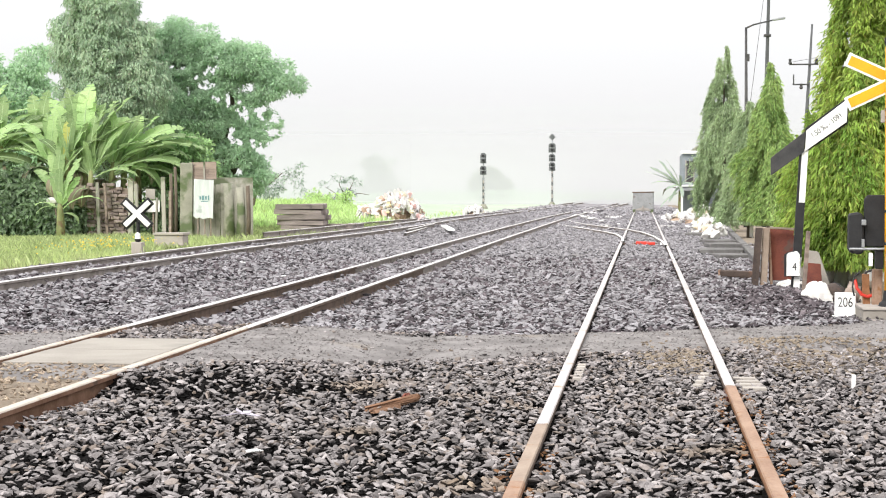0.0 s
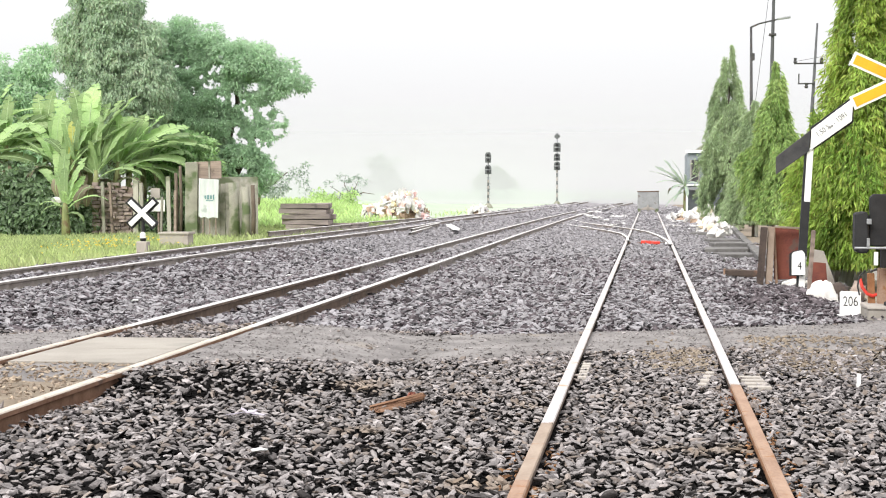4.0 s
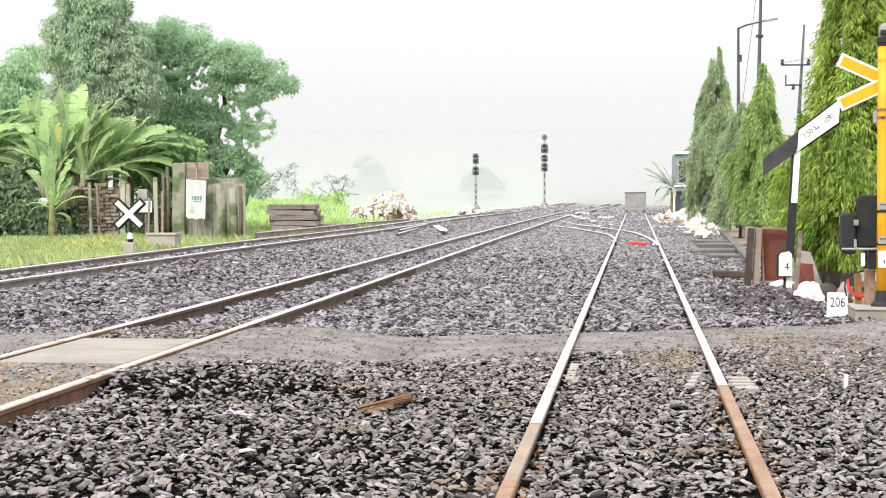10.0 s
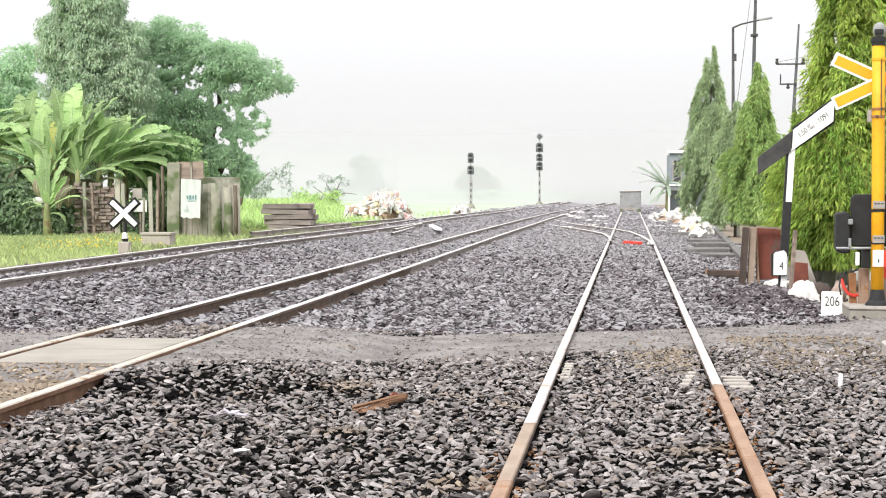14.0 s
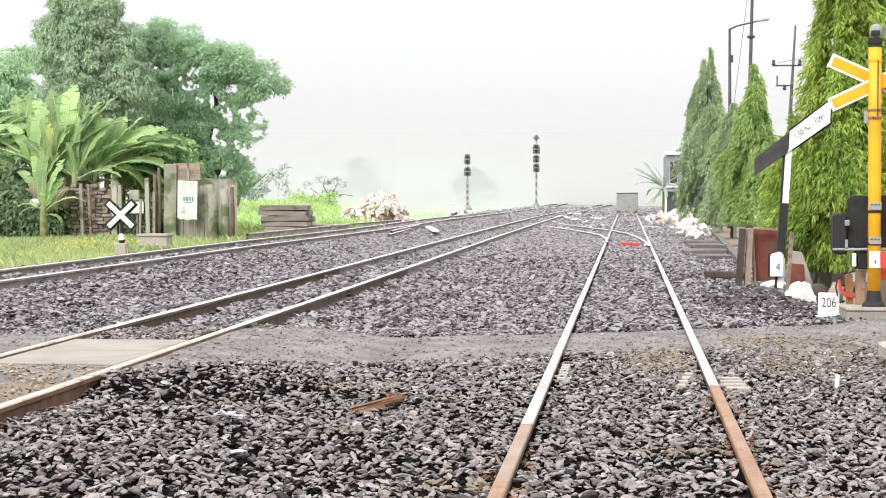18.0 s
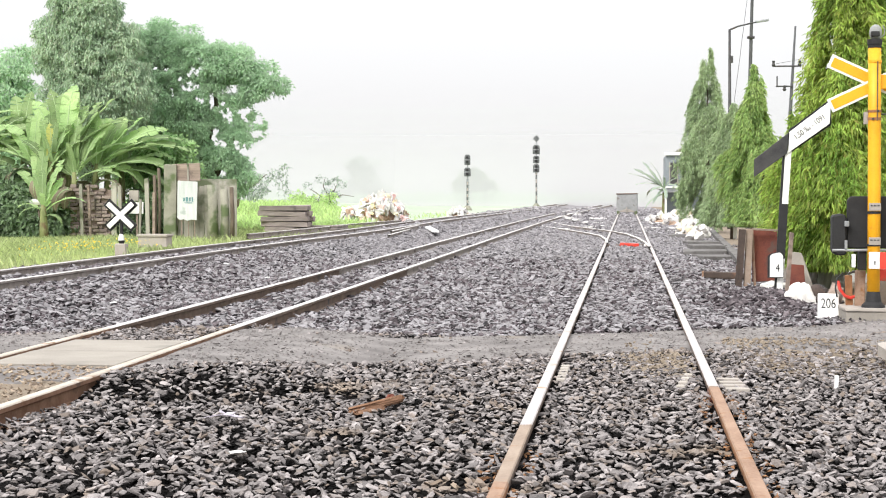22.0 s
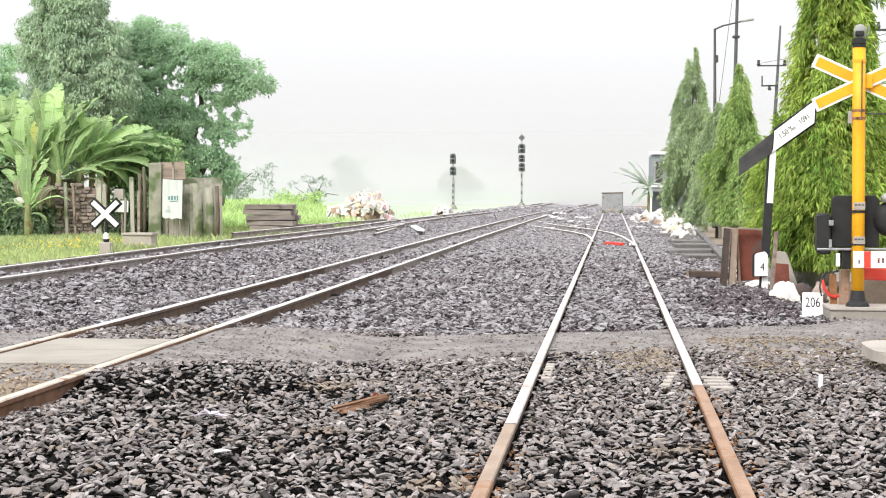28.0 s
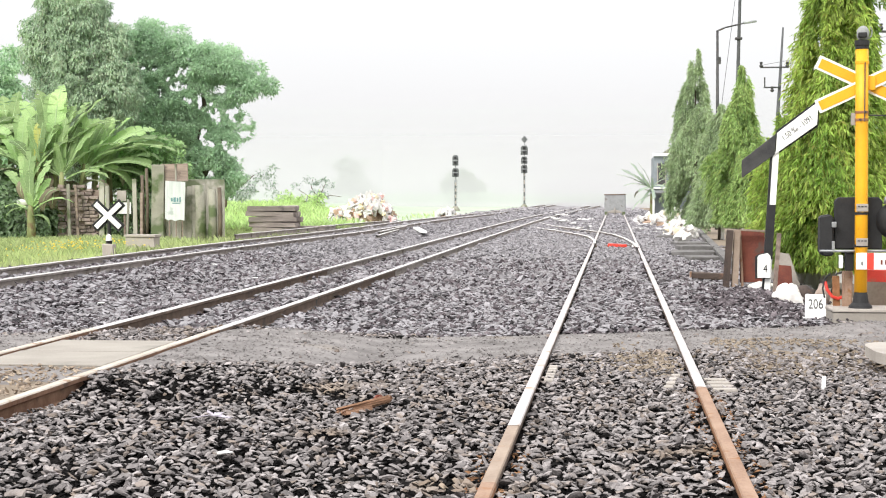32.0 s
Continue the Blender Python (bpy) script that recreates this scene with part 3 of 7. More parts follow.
def road_grit(count, low, high, seed, material, label):
    """Small loose stones trodden into the road."""
    rng = np.random.default_rng(seed)
    x, y = rng.uniform(-8, 3.6, count), rng.uniform(9.5, 18.2, count)
    keep = (on_road(x, y) > 0.5) & (np.abs(x + 4.03) > 0.62) & (np.abs(np.abs(x - 0.015) - 0.578) > 0.05)
    x, y = x[keep], y[keep]
    s = rng.uniform(low, high, len(x)) * rng.lognormal(0, 0.3, len(x))
    v, f = scatter(x, y, ground_z(x, y) + s * 0.1, s, 0, seed)
    return tagged(new("road_grit", mesh_np("road_grit", v, f, material)), label, "grit", kind="stuff")


road_grit(26000, 0.006, 0.014, 81, M_ROAD, "fine grit trodden into the road")
road_grit(1500, 0.01, 0.024, 82, M_STONE, "stray dark ballast stones on the road")
track_one = thing("railway_track", pose(0, 0, 0), "disused siding track with rusty dusty rails in ballast", "railway track", "railway tracks")
rail("rail", straight(-0.563, -30, 7.45), 0.15, track_one, M_RAILRUST, M_RUSTWEB, "tan rusty rail")
rail("rail", straight(-0.563, 7.45, 9.3), 0.1495, track_one, M_RAILBROWN, M_RAILSIDE, "brown dusty rail length")
rail("rail", straight(-0.563, 9.312, 112), 0.15, track_one, M_RAILTAN, M_RAILSIDE, "pale dusty rail")
rail("rail", straight(0.593, -30, 11.3), 0.15, track_one, M_RAILRUST, M_RUSTWEB, "orange rusty rail")
rail("rail", straight(0.593, 11.312, 112), 0.15, track_one, M_RAILTAN, M_RAILSIDE, "pale dusty rail")
track_two = thing("railway_track", pose(0, 0, 0), "main line track with bright worn rail heads", "railway track", "railway tracks")
for x in (-4.58, -3.48):
    rail("rail", straight(x, -30, 14.2), 0.2695, track_two, M_RAILWARM, M_BROWNWEB, "dirty cream-topped rail with rust flank")
    rail("rail", [(x + 4.03 + float(track2(y)), y) for y in np.arange(14.2, 26.3, 3.0)], 0.27, track_two, M_RAILTOP, M_RAILSIDE)
    rail("rail", [(x + 4.03 + float(track2(y)), y) for y in np.concatenate([np.arange(26.2, 130, 3.0), np.arange(130, 420, 10.0)])], 0.2705, track_two, M_RAILTOP, M_PALEWEB, "farther rail length with paler flanks")
track_three = thing("railway_track", pose(0, 0, 0), "curving side track with pale dusty rail flanks", "railway track", "railway tracks")
for off in (-0.57, 0.57):
    rail("rail", [(float(track3(y)) + off, y) for y in np.concatenate([np.arange(-30, 110, 2.0), np.arange(110, 320, 10.0)])], 0.35, track_three, M_RAILTOP, M_PALEWEB)

# ---- crossing post, signs and clutter beside the siding ----
def crossing_post():
    t = thing("crossing_post", pose(2.58, 17.75, 0.26), "yellow level crossing post with saltire, bell and black lamp backs", "crossing signal", kind="")
    part("foot", tube([(0, 0, -0.005), (0, 0, 0.03), (0, 0, 0.06), (0, 0, 0.17)], [0.128, 0.118, 0.085, 0.068], 18), M_BLACK, t, "black flared iron foot")
    part("pole", tube([(0, 0, 0.13), (0.0, 0, 1.15), (-0.004, 0, 2.0), (-0.008, 0, 2.72)], 0.066, 20), M_YELLOW, t, smooth=True)
    cap = part("cap", tube([(-0.008, 0, 2.72), (-0.008, 0, 2.75), (-0.008, 0, 2.76), (-0.008, 0, 2.81), (-0.008, 0, 2.815)], [0.069, 0.069, 0.076, 0.076, 0.05], 20), M_BLACK, t, "black collar under the bell")
    part("bell", tube([(0.0, 0, 2.81), (0, 0, 2.83), (0, 0, 2.86), (0, 0, 2.9), (0, 0, 2.935), (0, 0, 2.955), (0, 0, 2.965)], [0.045, 0.056, 0.065, 0.066, 0.054, 0.034, 0.01], 20), M_STOPGREY, t, "dull grey round bell", smooth=True)
    part("bell_clapper", box(0.09, 0.07, 0.055, (-0.012, -0.06, 2.862), bevel=0.015), M_BLACK, t, "black striker box")
    part("bell_bracket", tube([(0.06, 0, 2.83), (0.088, 0, 2.86), (0.094, 0, 2.91), (0.075, 0, 2.955)], 0.006, 8), M_GREYSTEEL, t)
    part("seam", box(0.012, 0.008, 0.62, (0.015, -0.067, 2.27), bevel=0.002), M_RAILSIDE, t, "dark rust streaked seam")
    for z in (2.58, 2.06, 1.98, 1.0, 0.66):
        part("clamp_band", tube([(-0.005, 0, z - 0.014), (-0.005, 0, z + 0.014)], 0.0715, 20), M_YELLOW if z > 2.5 else M_RUSTWEB if z > 1.5 else M_BLACK, t)
    for i, z in enumerate((2.06, 1.98)):
        part("bolt", tube([(0.02 - 0.05 * i, -0.068, z), (0.02 - 0.05 * i, -0.09, z)], 0.012, 8), M_DARKSTEEL, t)
    # saltire behind the pole
    part("saltire_bracket", box(0.13, 0.05, 0.15, (0.075, 0.055, 2.37), bevel=0.008), M_YELLOW, t)
    for s in (1, -1):
        rim = part("cross_arm", box(1.14, 0.012, 0.15, (0.06, 0.085 + 0.016 * s, 2.36), (0, 25 * s, 0), bevel=0.004), M_WHITE, t, "yellow crossing arm with white border")
        part("arm_face", box(1.08, 0.006, 0.102, (0.06, 0.077 + 0.016 * s, 2.36), (0, 25 * s, 0), bevel=0.002), M_YELLOW, rim)
    # lamp backs
    part("backing_board", slab([(-0.26, 0.62), (0.24, 0.62), (0.24, 1.13), (0.2, 1.17), (-0.22, 1.17), (-0.26, 1.13)], 0.05, m=pose(0, 0.16, 0), bevel=0.008), M_BLACK, t, "black lamp backing board")
    hood = part("lamp_housing", slab([(-0.42, 0.58), (-0.36, 0.54), (-0.27, 0.55), (-0.27, 0.95), (-0.31, 0.99), (-0.42, 0.97)], 0.2, m=pose(0, 0.16, 0), bevel=0.02), M_BLACK, t, "dark flat-sided lamp housing")
    part("hinge", box(0.05, 0.06, 0.06, (-0.275, 0.05, 0.88), bevel=0.01), M_GREYSTEEL, hood)
    part("latch", box(0.03, 0.03, 0.09, (-0.28, 0.05, 0.66), bevel=0.006), M_GREYSTEEL, hood)
    lampback = part("lamp_housing", tube([(0.36, 0.0, 0.92), (0.36, 0.03, 0.92), (0.36, 0.12, 0.92), (0.36, 0.2, 0.92)], [0.1, 0.15, 0.19, 0.19], 20), M_BLACK, t, "round black lamp back", smooth=True)
    part("housing_cap", tube([(0.33, 0.1, 1.1), (0.33, 0.1, 1.17), (0.33, 0.1, 1.2)], [0.09, 0.075, 0.03], 14), M_GREYSTEEL, lampback, "pale worn cap", smooth=True)
    part("cable_gland", tube([(0.31, -0.03, 0.8), (0.31, -0.05, 0.72), (0.29, -0.02, 0.6)], 0.018, 8), M_GREYSTEEL, lampback)
    part("cross_rail", tube([(-0.42, 0.06, 0.6), (0.42, 0.06, 0.605)], 0.014, 8), M_GREYSTEEL, t, "thin steel rail across the pole")
    part("lower_box", box(0.08, 0.12, 0.2, (-0.1, 0.15, 0.49), bevel=0.01), M_BLACK, t)
    part("lower_box", box(0.04, 0.06, 0.14, (-0.2, 0.05, 0.49), bevel=0.008), M_WHITE, t, "small pale relay box")
    part("cable_tail", tube([(-0.3, 0.12, 0.36), (-0.36, 0.12, 0.3), (-0.38, 0.1, 0.2), (-0.36, 0.1, 0.1)], 0.009, 6), M_BLACK, t)
    for i, z in enumerate((1.06, 0.7)):
        plate = part("plate", box(0.122, 0.012, 0.08, (0, -0.066, z), bevel=0.003), M_CONC, t, "small worn grey maker plate")
        for k in range(3):
            part("writing_bar", box(0.022, 0.004, 0.012, (-0.035 + 0.035 * k, -0.074, z + 0.012)), M_DARKSTEEL, plate)
    sign = part("striped_board", box(0.52, 0.014, 0.175, (0.2, -0.075, 0.5), bevel=0.004), M_WHITE, t, "white and red striped board with worn writing")
    part("stripe", box(0.07, 0.006, 0.173, (0.085, -0.084, 0.5)), M_RED, sign)
    for k in range(3):
        part("writing_bar", box(0.02, 0.004, 0.05, (0.2 + 0.045 * k, -0.084, 0.49)), M_RUST, sign)
    part("writing_bar", box(0.014, 0.004, 0.04, (0.0, -0.084, 0.475)), M_DARKSTEEL, sign)
    part("stay_wire", tube([(0.06, 0.0, 2.03), (0.5, 0.03, 2.02)], 0.008, 6), M_DARKSTEEL, t)
    part("junction_box", box(0.045, 0.05, 0.13, (-0.09, 0.02, 1.99), bevel=0.008), M_CONC, t, "small pale junction box")
    return t


crossing_post()

barrier = thing("barrier_beam", pose(2.75, 18.1, 0.0), "red painted barrier beam resting on rusty stand", "barrier")
part("beam", box(0.95, 0.06, 0.13, (0.3, 0, 0.58), (0, 1.5, 0), bevel=0.012), M_RED, barrier)
part("stand", box(0.1, 0.1, 0.56, (-0.27, -0.04, 0.36), (0, 1, 0), bevel=0.015, rough=0.006), M_RAILRUST, barrier, "tan-brown rusty stand post")
part("stand_board", box(0.075, 0.04, 0.5, (-0.37, 0.02, 0.33), (0, -2, 0), bevel=0.01, rough=0.005), M_RUSTWEB, barrier, "red-brown board of the stand")
part("curved_pipe", tube([(-0.3, 0, 0.36), (-0.36, -0.02, 0.34), (-0.42, -0.02, 0.36), (-0.47, 0, 0.43), (-0.49, 0.02, 0.52)], 0.018, 8), M_RED, barrier)
part("hook_pipe", tube([(-0.3, 0.1, 0.62), (-0.36, 0.1, 0.6), (-0.4, 0.1, 0.52), (-0.39, 0.1, 0.42)], 0.012, 8), M_DARKSTEEL, barrier)

plinth = thing("concrete_plinth", pose(3.23, 17.93, 0.0), "low weathered grey concrete plinth under the crossing post", "plinth")
part("slab", box(1.9, 0.62, 0.17, (0, 0, 0.14), bevel=0.018, rough=0.004), M_SLAB, plinth)
part("top_screed", box(1.92, 0.64, 0.035, (0, 0, 0.2425), bevel=0.012, rough=0.003), M_CONC, plinth, "paler screeded top")
part("drain_slot", box(0.7, 0.03, 0.03, (-0.3, -0.312, 0.085), (0, -3, 0), bevel=0.008), M_DARKSTEEL, plinth, "dark slot in the plinth face")

marker = thing("marker_plate", pose(2.17, 18.2, 0.1), "white concrete marker plate with painted number", "marker")
part("plate", slab([(-0.112, 0.0), (0.112, 0.0), (0.112, 0.275), (-0.108, 0.28)], 0.05, m=pose(0, 0, 0.0, -8, 0, 0), bevel=0.008), M_WHITE, marker)
part("foot", box(0.3, 0.12, 0.03, (-0.03, 0.02, 0.012), bevel=0.01), M_WHITE, marker)
lettering("number", "206", 0.15, pose(0, 0, 0, -8, 0, 0) @ pose(0.0, -0.0262, 0.165), M_DARKSTEEL, marker, 0.72)

post = thing("gradient_post", pose(2.06, 22.8, 0.08), "black and white gradient post with two slanting boards", "railway sign")
lean = pose(0, 0, 0, 0, 3.2, 0)
for a, b, m in ((0, 0.5, M_WHITE), (0.5, 1.24, M_BLACK), (1.24, 1.96, M_WHITE)):
    bm = box(0.085, 0.07, b - a, (0, 0, (a + b) / 2), bevel=0.006)
    bmesh.ops.transform(bm, matrix=lean, verts=bm.verts)
    part("post", bm, m, post, "white painted length" if m is M_WHITE else "black painted length")
edge = box(0.03, 0.075, 1.96, (-0.055, 0.003, 0.98), bevel=0.004)
bmesh.ops.transform(edge, matrix=lean, verts=edge.verts)
part("post_flank", edge, M_BLACK, post, "black painted flank")
wb = part("white_board", slab([(0.055, 1.93), (0.6, 2.32), (0.615, 2.63), (0.07, 2.21)], 0.03, m=pose(0.05, -0.05, 0), bevel=0.004), M_WHITE, post, "white gradient board with black edge")
part("board_edge", slab([(0.045, 1.9), (0.62, 2.3), (0.635, 2.67), (0.06, 2.24)], 0.02, m=pose(0.05, -0.02, 0), bevel=0.003), M_BLACK, wb)
part("black_board", slab([(-0.4, 1.6), (0.04, 1.92), (0.055, 2.2), (-0.4, 1.84)], 0.03, m=pose(0.05, -0.05, 0), bevel=0.004), M_DARKSTEEL, post, "black gradient board slanting down")
lettering("gradient_writing", "1,50 \u2030 - 1091", 0.105, pose(0.385, -0.067, 2.275, 0, -36.5, 0), M_DARKSTEEL, wb, 0.8)
four = part("number_board", slab([(-0.105, 0.3), (0.105, 0.3), (0.105, 0.6), (0.06, 0.66), (-0.06, 0.63), (-0.105, 0.6)], 0.02, m=pose(-0.06, -0.1, -0.06), bevel=0.003), M_BLACK, post, "black edged number board")
part("number_face", slab([(-0.075, 0.31), (0.1, 0.31), (0.1, 0.6), (0.06, 0.645), (-0.05, 0.62), (-0.075, 0.59)], 0.012, m=pose(-0.06, -0.115, -0.06), bevel=0.002), M_WHITE, four, "white face")
lettering("number", "4", 0.15, pose(-0.03, -0.1225, 0.37), M_BLACK, four, 0.8)


def lumpy(r, squash, seed, rough=0.2, detail=2):
    """A sagging bag or boulder: a ball pushed about by noise, flat beneath."""
    bm = bmesh.new()
    bmesh.ops.create_icosphere(bm, subdivisions=detail, radius=1)
    for v in bm.verts:
        k = 1 + rough * 1.6 * noise.noise(v.co * 1.4 + Vector((seed * 7.1, 0, 0))) + rough * 0.7 * noise.noise(v.co * 4 + Vector((0, seed * 3.3, 0))) + rough * 0.5 * noise.noise(v.co * 8 + Vector((seed, 0, 2)))
        v.co = Vector((v.co.x * k * squash[0], v.co.y * k * squash[1], max(v.co.z * k, -0.55) * squash[2])) * r
    return bm


def lump_thing(name, at, r, squash, seed, material, label, category, rough=0.25, turn=0, detail=2):
    t = thing(name, pose(*at, 0, 0, turn), label, category)
    part("body", lumpy(r, squash, seed, rough, detail), material, t, smooth=True)
    return t


sk = lump_thing("white_sack", (2.07, 20.1, 0.15), 0.165, (1.08, 0.85, 1.45), 3, M_SACK, "bulging white woven sack lying on ballast", "sack", 0.17, 20, 4)
part("knot", lumpy(0.045, (1.6, 0.8, 0.7), 5, 0.3), M_SACK, sk).location = (0.2, 0.0, -0.06)
part("flap", lumpy(0.06, (0.8, 0.6, 1.3), 8, 0.35), M_EARTH, sk, "earth stained flap").location = (-0.19, 0.02, 0.0)

lump_thing("dark_rag", (2.3, 20.7, 0.2), 0.13, (1.2, 0.9, 1.25), 17, M_OLDIRON, "dark crumpled rag lying behind the marker", "rag", 0.35, 15)
lump_thing("brown_bag", (2.38, 19.4, 0.28), 0.1, (1.0, 0.8, 1.4), 19, M_WOOD, "brown crumpled bag beside the plinth", "bag", 0.35, 40)

sand = thing("sand_heap", pose(3.25, 18.7, 0.05), "small heap of brown sandy earth behind plinth", "sand heap")
part("heap", lumpy(0.42, (1.5, 0.8, 1.0), 12, 0.15, 3), M_EARTH, sand, smooth=True).location = (0, 0, 0.22)

# rusted steel leaning by the post
plates = thing("rusted_steel_sheet", pose(2.0, 24.6, 0.06), "red-brown rusted steel sheet standing on edge", "scrap steel")
part("sheet", slab([(-0.16, 0.1), (0.2, 0.12), (0.2, 0.84), (-0.12, 0.88), (-0.17, 0.87)], 0.02, m=pose(0, 0.05, 0.0, -6, 0, 0), bevel=0.003), M_RUST, plates)
part("top_lip", box(0.38, 0.05, 0.03, (0.02, -0.02, 0.87), (0, 3, 0), bevel=0.006), M_EARTH, plates, "dusty rolled top edge")
part("corner_post", box(0.035, 0.06, 0.84, (-0.15, -0.01, 0.44), (0, -3, 0), bevel=0.006), M_RAILRUST, plates)
for i, (x, m) in enumerate(((-0.38, M_OLDIRON), (-0.25, M_RAILBROWN))):
    g = thing("steel_girder", pose(2.0 + x, 24.5 + 0.05 * i, 0.05, 0, 4 - 1.5 * i, 0), "dark rusted steel girder standing upright", "scrap steel", "scrap girders")
    part("web", box(0.02, 0.14, 0.9, (0, 0, 0.44), bevel=0.003), m, g)
    part("flange", box(0.09, 0.02, 0.9, (0, -0.075, 0.44), bevel=0.004), m, g)
    part("flange", box(0.09, 0.02, 0.9, (0, 0.075, 0.44), bevel=0.004), m, g)
small = thing("rusted_plate", pose(2.42, 24.0, 0.1), "small red rusted plate leaning behind the post", "scrap steel")
part("sheet", slab([(-0.16, 0.0), (0.12, 0.0), (0.1, 0.34), (-0.14, 0.36)], 0.02, m=pose(0, 0, 0, -10, 0, 0), bevel=0.003), M_RUST, small)
stake = thing("timber_stake", pose(2.22, 23.4, 0.05, 0, 4, 0), "thin brown timber stake behind the gradient post", "stake")
part("stake", box(0.055, 0.06, 0.9, (0, 0, 0.42), bevel=0.008, rough=0.004), M_WOOD, stake)
rag = lump_thing("pale_rag", (2.12, 24.2, 0.12), 0.13, (1.4, 0.7, 0.6), 23, M_SACK, "pale crumpled rag against the rusted sheet", "rag", 0.3, 10, 3)
for x, y, r, tall, k in ((2.74, 25.75, 0.17, 1.5, 41), (3.05, 25.9, 0.15, 1.2, 42), (3.22, 25.6, 0.16, 1.5, 43)):
    lump_thing("pale_sack", (x, y, 0.18), r, (1.0, 0.8, tall), k, M_SACK, "pale slumped sack behind the weeping tree's trunk", "sack", 0.28, 30 * k, 3)
lean_slab = thing("leaning_slab", pose(2.5, 24.3, 0.06), "grey stone slab leaning against tree", "stone slab")
part("slab", slab([(-0.02, 0.0), (0.2, 0.0), (0.02, 0.54), (-0.18, 0.57)], 0.07, m=pose(0, 0, 0, -6, 0, 0), bevel=0.012), M_CONC, lean_slab)
logb = thing("rusted_beam", pose(1.56, 27.0, 0.14, 0, 0, -8), "short rusted beam lying on ballast", "scrap steel")
part("beam", box(0.66, 0.13, 0.11, (0, 0, 0), (0, 2, 0), bevel=0.02, rough=0.006), M_OLDIRON, logb)
part("end_plate", box(0.03, 0.16, 0.14, (-0.33, 0, 0), bevel=0.008), M_RAILRUST, logb)

# whitewashed wall far behind the tall tree, and the low kerb along the trees
wall = tagged(new("wall_garden"), "low patchy whitewashed wall behind the trees", "wall", kind="structure")
for i in range(9):
    part("wall_panel", box(1.18, 0.12, 0.62 + 0.02 * (i % 3), (2.9 + 1.2 * i, 27.4 + 0.35 * i, 0.3), (0, 0, 16), bevel=0.015), M_WHITE if i % 2 else M_CONC, wall)
kerb = tagged(new("kerb"), "low weathered concrete kerb beside the siding", "kerb", kind="structure")
for i in range(20):
    k = i / 20
    part("kerb_block", box(0.16, 1.53, 0.24, (2.16 + 0.9 * k + 0.03, 32 + 31 * k, 0.1), (0, -6, -1.7), bevel=0.02, rough=0.008), M_ASH, kerb)

# concrete planks and a second sack further on
for i, (x, y, w, rz, z) in enumerate(((1.78, 35.9, 0.9, 9, 0.07), (1.66, 38.2, 1.15, -2, 0.1), (1.82, 40.6, 0.95, 5, 0.15), (1.9, 45.6, 1.0, 6, 0.1), (1.75, 53, 1.2, -5, 0.1))):
    t = thing("concrete_plank", pose(x, y, z, 0, 0, rz), "grey concrete plank lying flat on ballast", "concrete plank", "concrete planks")
    part("plank", box(w * 0.85, 1.3, 0.1, (0.12, 0, 0.02), bevel=0.02, rough=0.008), M_ASH, t)

# round-cornered concrete cover near the road
cover = thing("concrete_cover", pose(2.38, 13.4, -0.01), "pale rounded concrete cover slab on low supports", "concrete slab")
rim = []
for a in range(36):
    c, s = math.cos(a * math.pi / 18), math.sin(a * math.pi / 18)
    rim.append((0.36 * abs(c) ** 0.6 * (1 if c > 0 else -1), 0.62 * abs(s) ** 0.6 * (1 if s > 0 else -1)))
bm = bmesh.new()
low, top = [bm.verts.new((x, y, 0.16)) for x, y in rim], [bm.verts.new((x, y, 0.245)) for x, y in rim]
bm.faces.new(top)
bm.faces.new(low[::-1])
for i in range(36):
    bm.faces.new((low[i], low[(i + 1) % 36], top[(i + 1) % 36], top[i]))
bmesh.ops.bevel(bm, geom=[e for e in bm.edges if all(v.co.z > 0.2 for v in e.verts)], offset=0.015, segments=2, affect="EDGES")
part("slab", bm, M_CONC, cover)
part("support", box(0.34, 0.9, 0.1, (0.06, 0.0, 0.12), bevel=0.015), M_CONC_OLD, cover)
part("prop", box(0.025, 0.025, 0.17, (-0.2, -0.6, 0.11), (0, -20, 0), bevel=0.004), M_WHITE, cover, "thin pale prop")
peg = thing("marker_peg", pose(1.48, 11.9, 0.06), "small white painted wooden peg in ballast", "peg")
part("peg", box(0.028, 0.03, 0.12, (0, 0, 0.05), (0, 3, 0), bevel=0.004), M_WHITE, peg)


# ribbed joint plates beside the rail joint
def ribbed_plate(at, w, d, n, rz):
    t = thing("ribbed_plate", pose(*at, 0, 0, rz), "pale ribbed concrete sleeper end showing through ballast", "sleeper")
    # the black base paints the shade between the ribs
    part("base", box(w, d, 0.05, (0, 0, -0.03), bevel=0.008), M_GAP_SHADE, t, "base coloured black for the shade between the ribs")
    for i in range(n):
        part("rib", box(w * 0.96, d / n * 0.42, 0.045, (0, (i - (n - 1) / 2) * d / n, 0.012), bevel=0.01), M_CONC, t)
    return t


ribbed_plate((0.745, 11.75, 0.092), 0.17, 0.8, 4, 3)
ribbed_plate((0.42, 12.0, 0.085), 0.07, 1.0, 4, -6)
ribbed_plate((-0.465, 12.3, 0.1), 0.07, 1.1, 6, 0)
joint = thing("fishplate", pose(0.593, 11.3, 0.0), "rusty bolted fishplate at the rail joint", "fishplate")
for s in (-1, 1):
    pl = part("plate", box(0.018, 0.42, 0.07, (s * 0.028, 0, 0.075), bevel=0.004), M_RUST, joint)
    for k in range(4):
        part("bolt", tube([(s * 0.035, -0.15 + 0.1 * k, 0.075), (s * 0.058, -0.15 + 0.1 * k, 0.075)], 0.013, 6), M_RAILRUST, pl)
part("chair_clip", box(0.2, 0.06, 0.03, (0.0, 0.02, 0.035), bevel=0.006), M_RUST, joint)

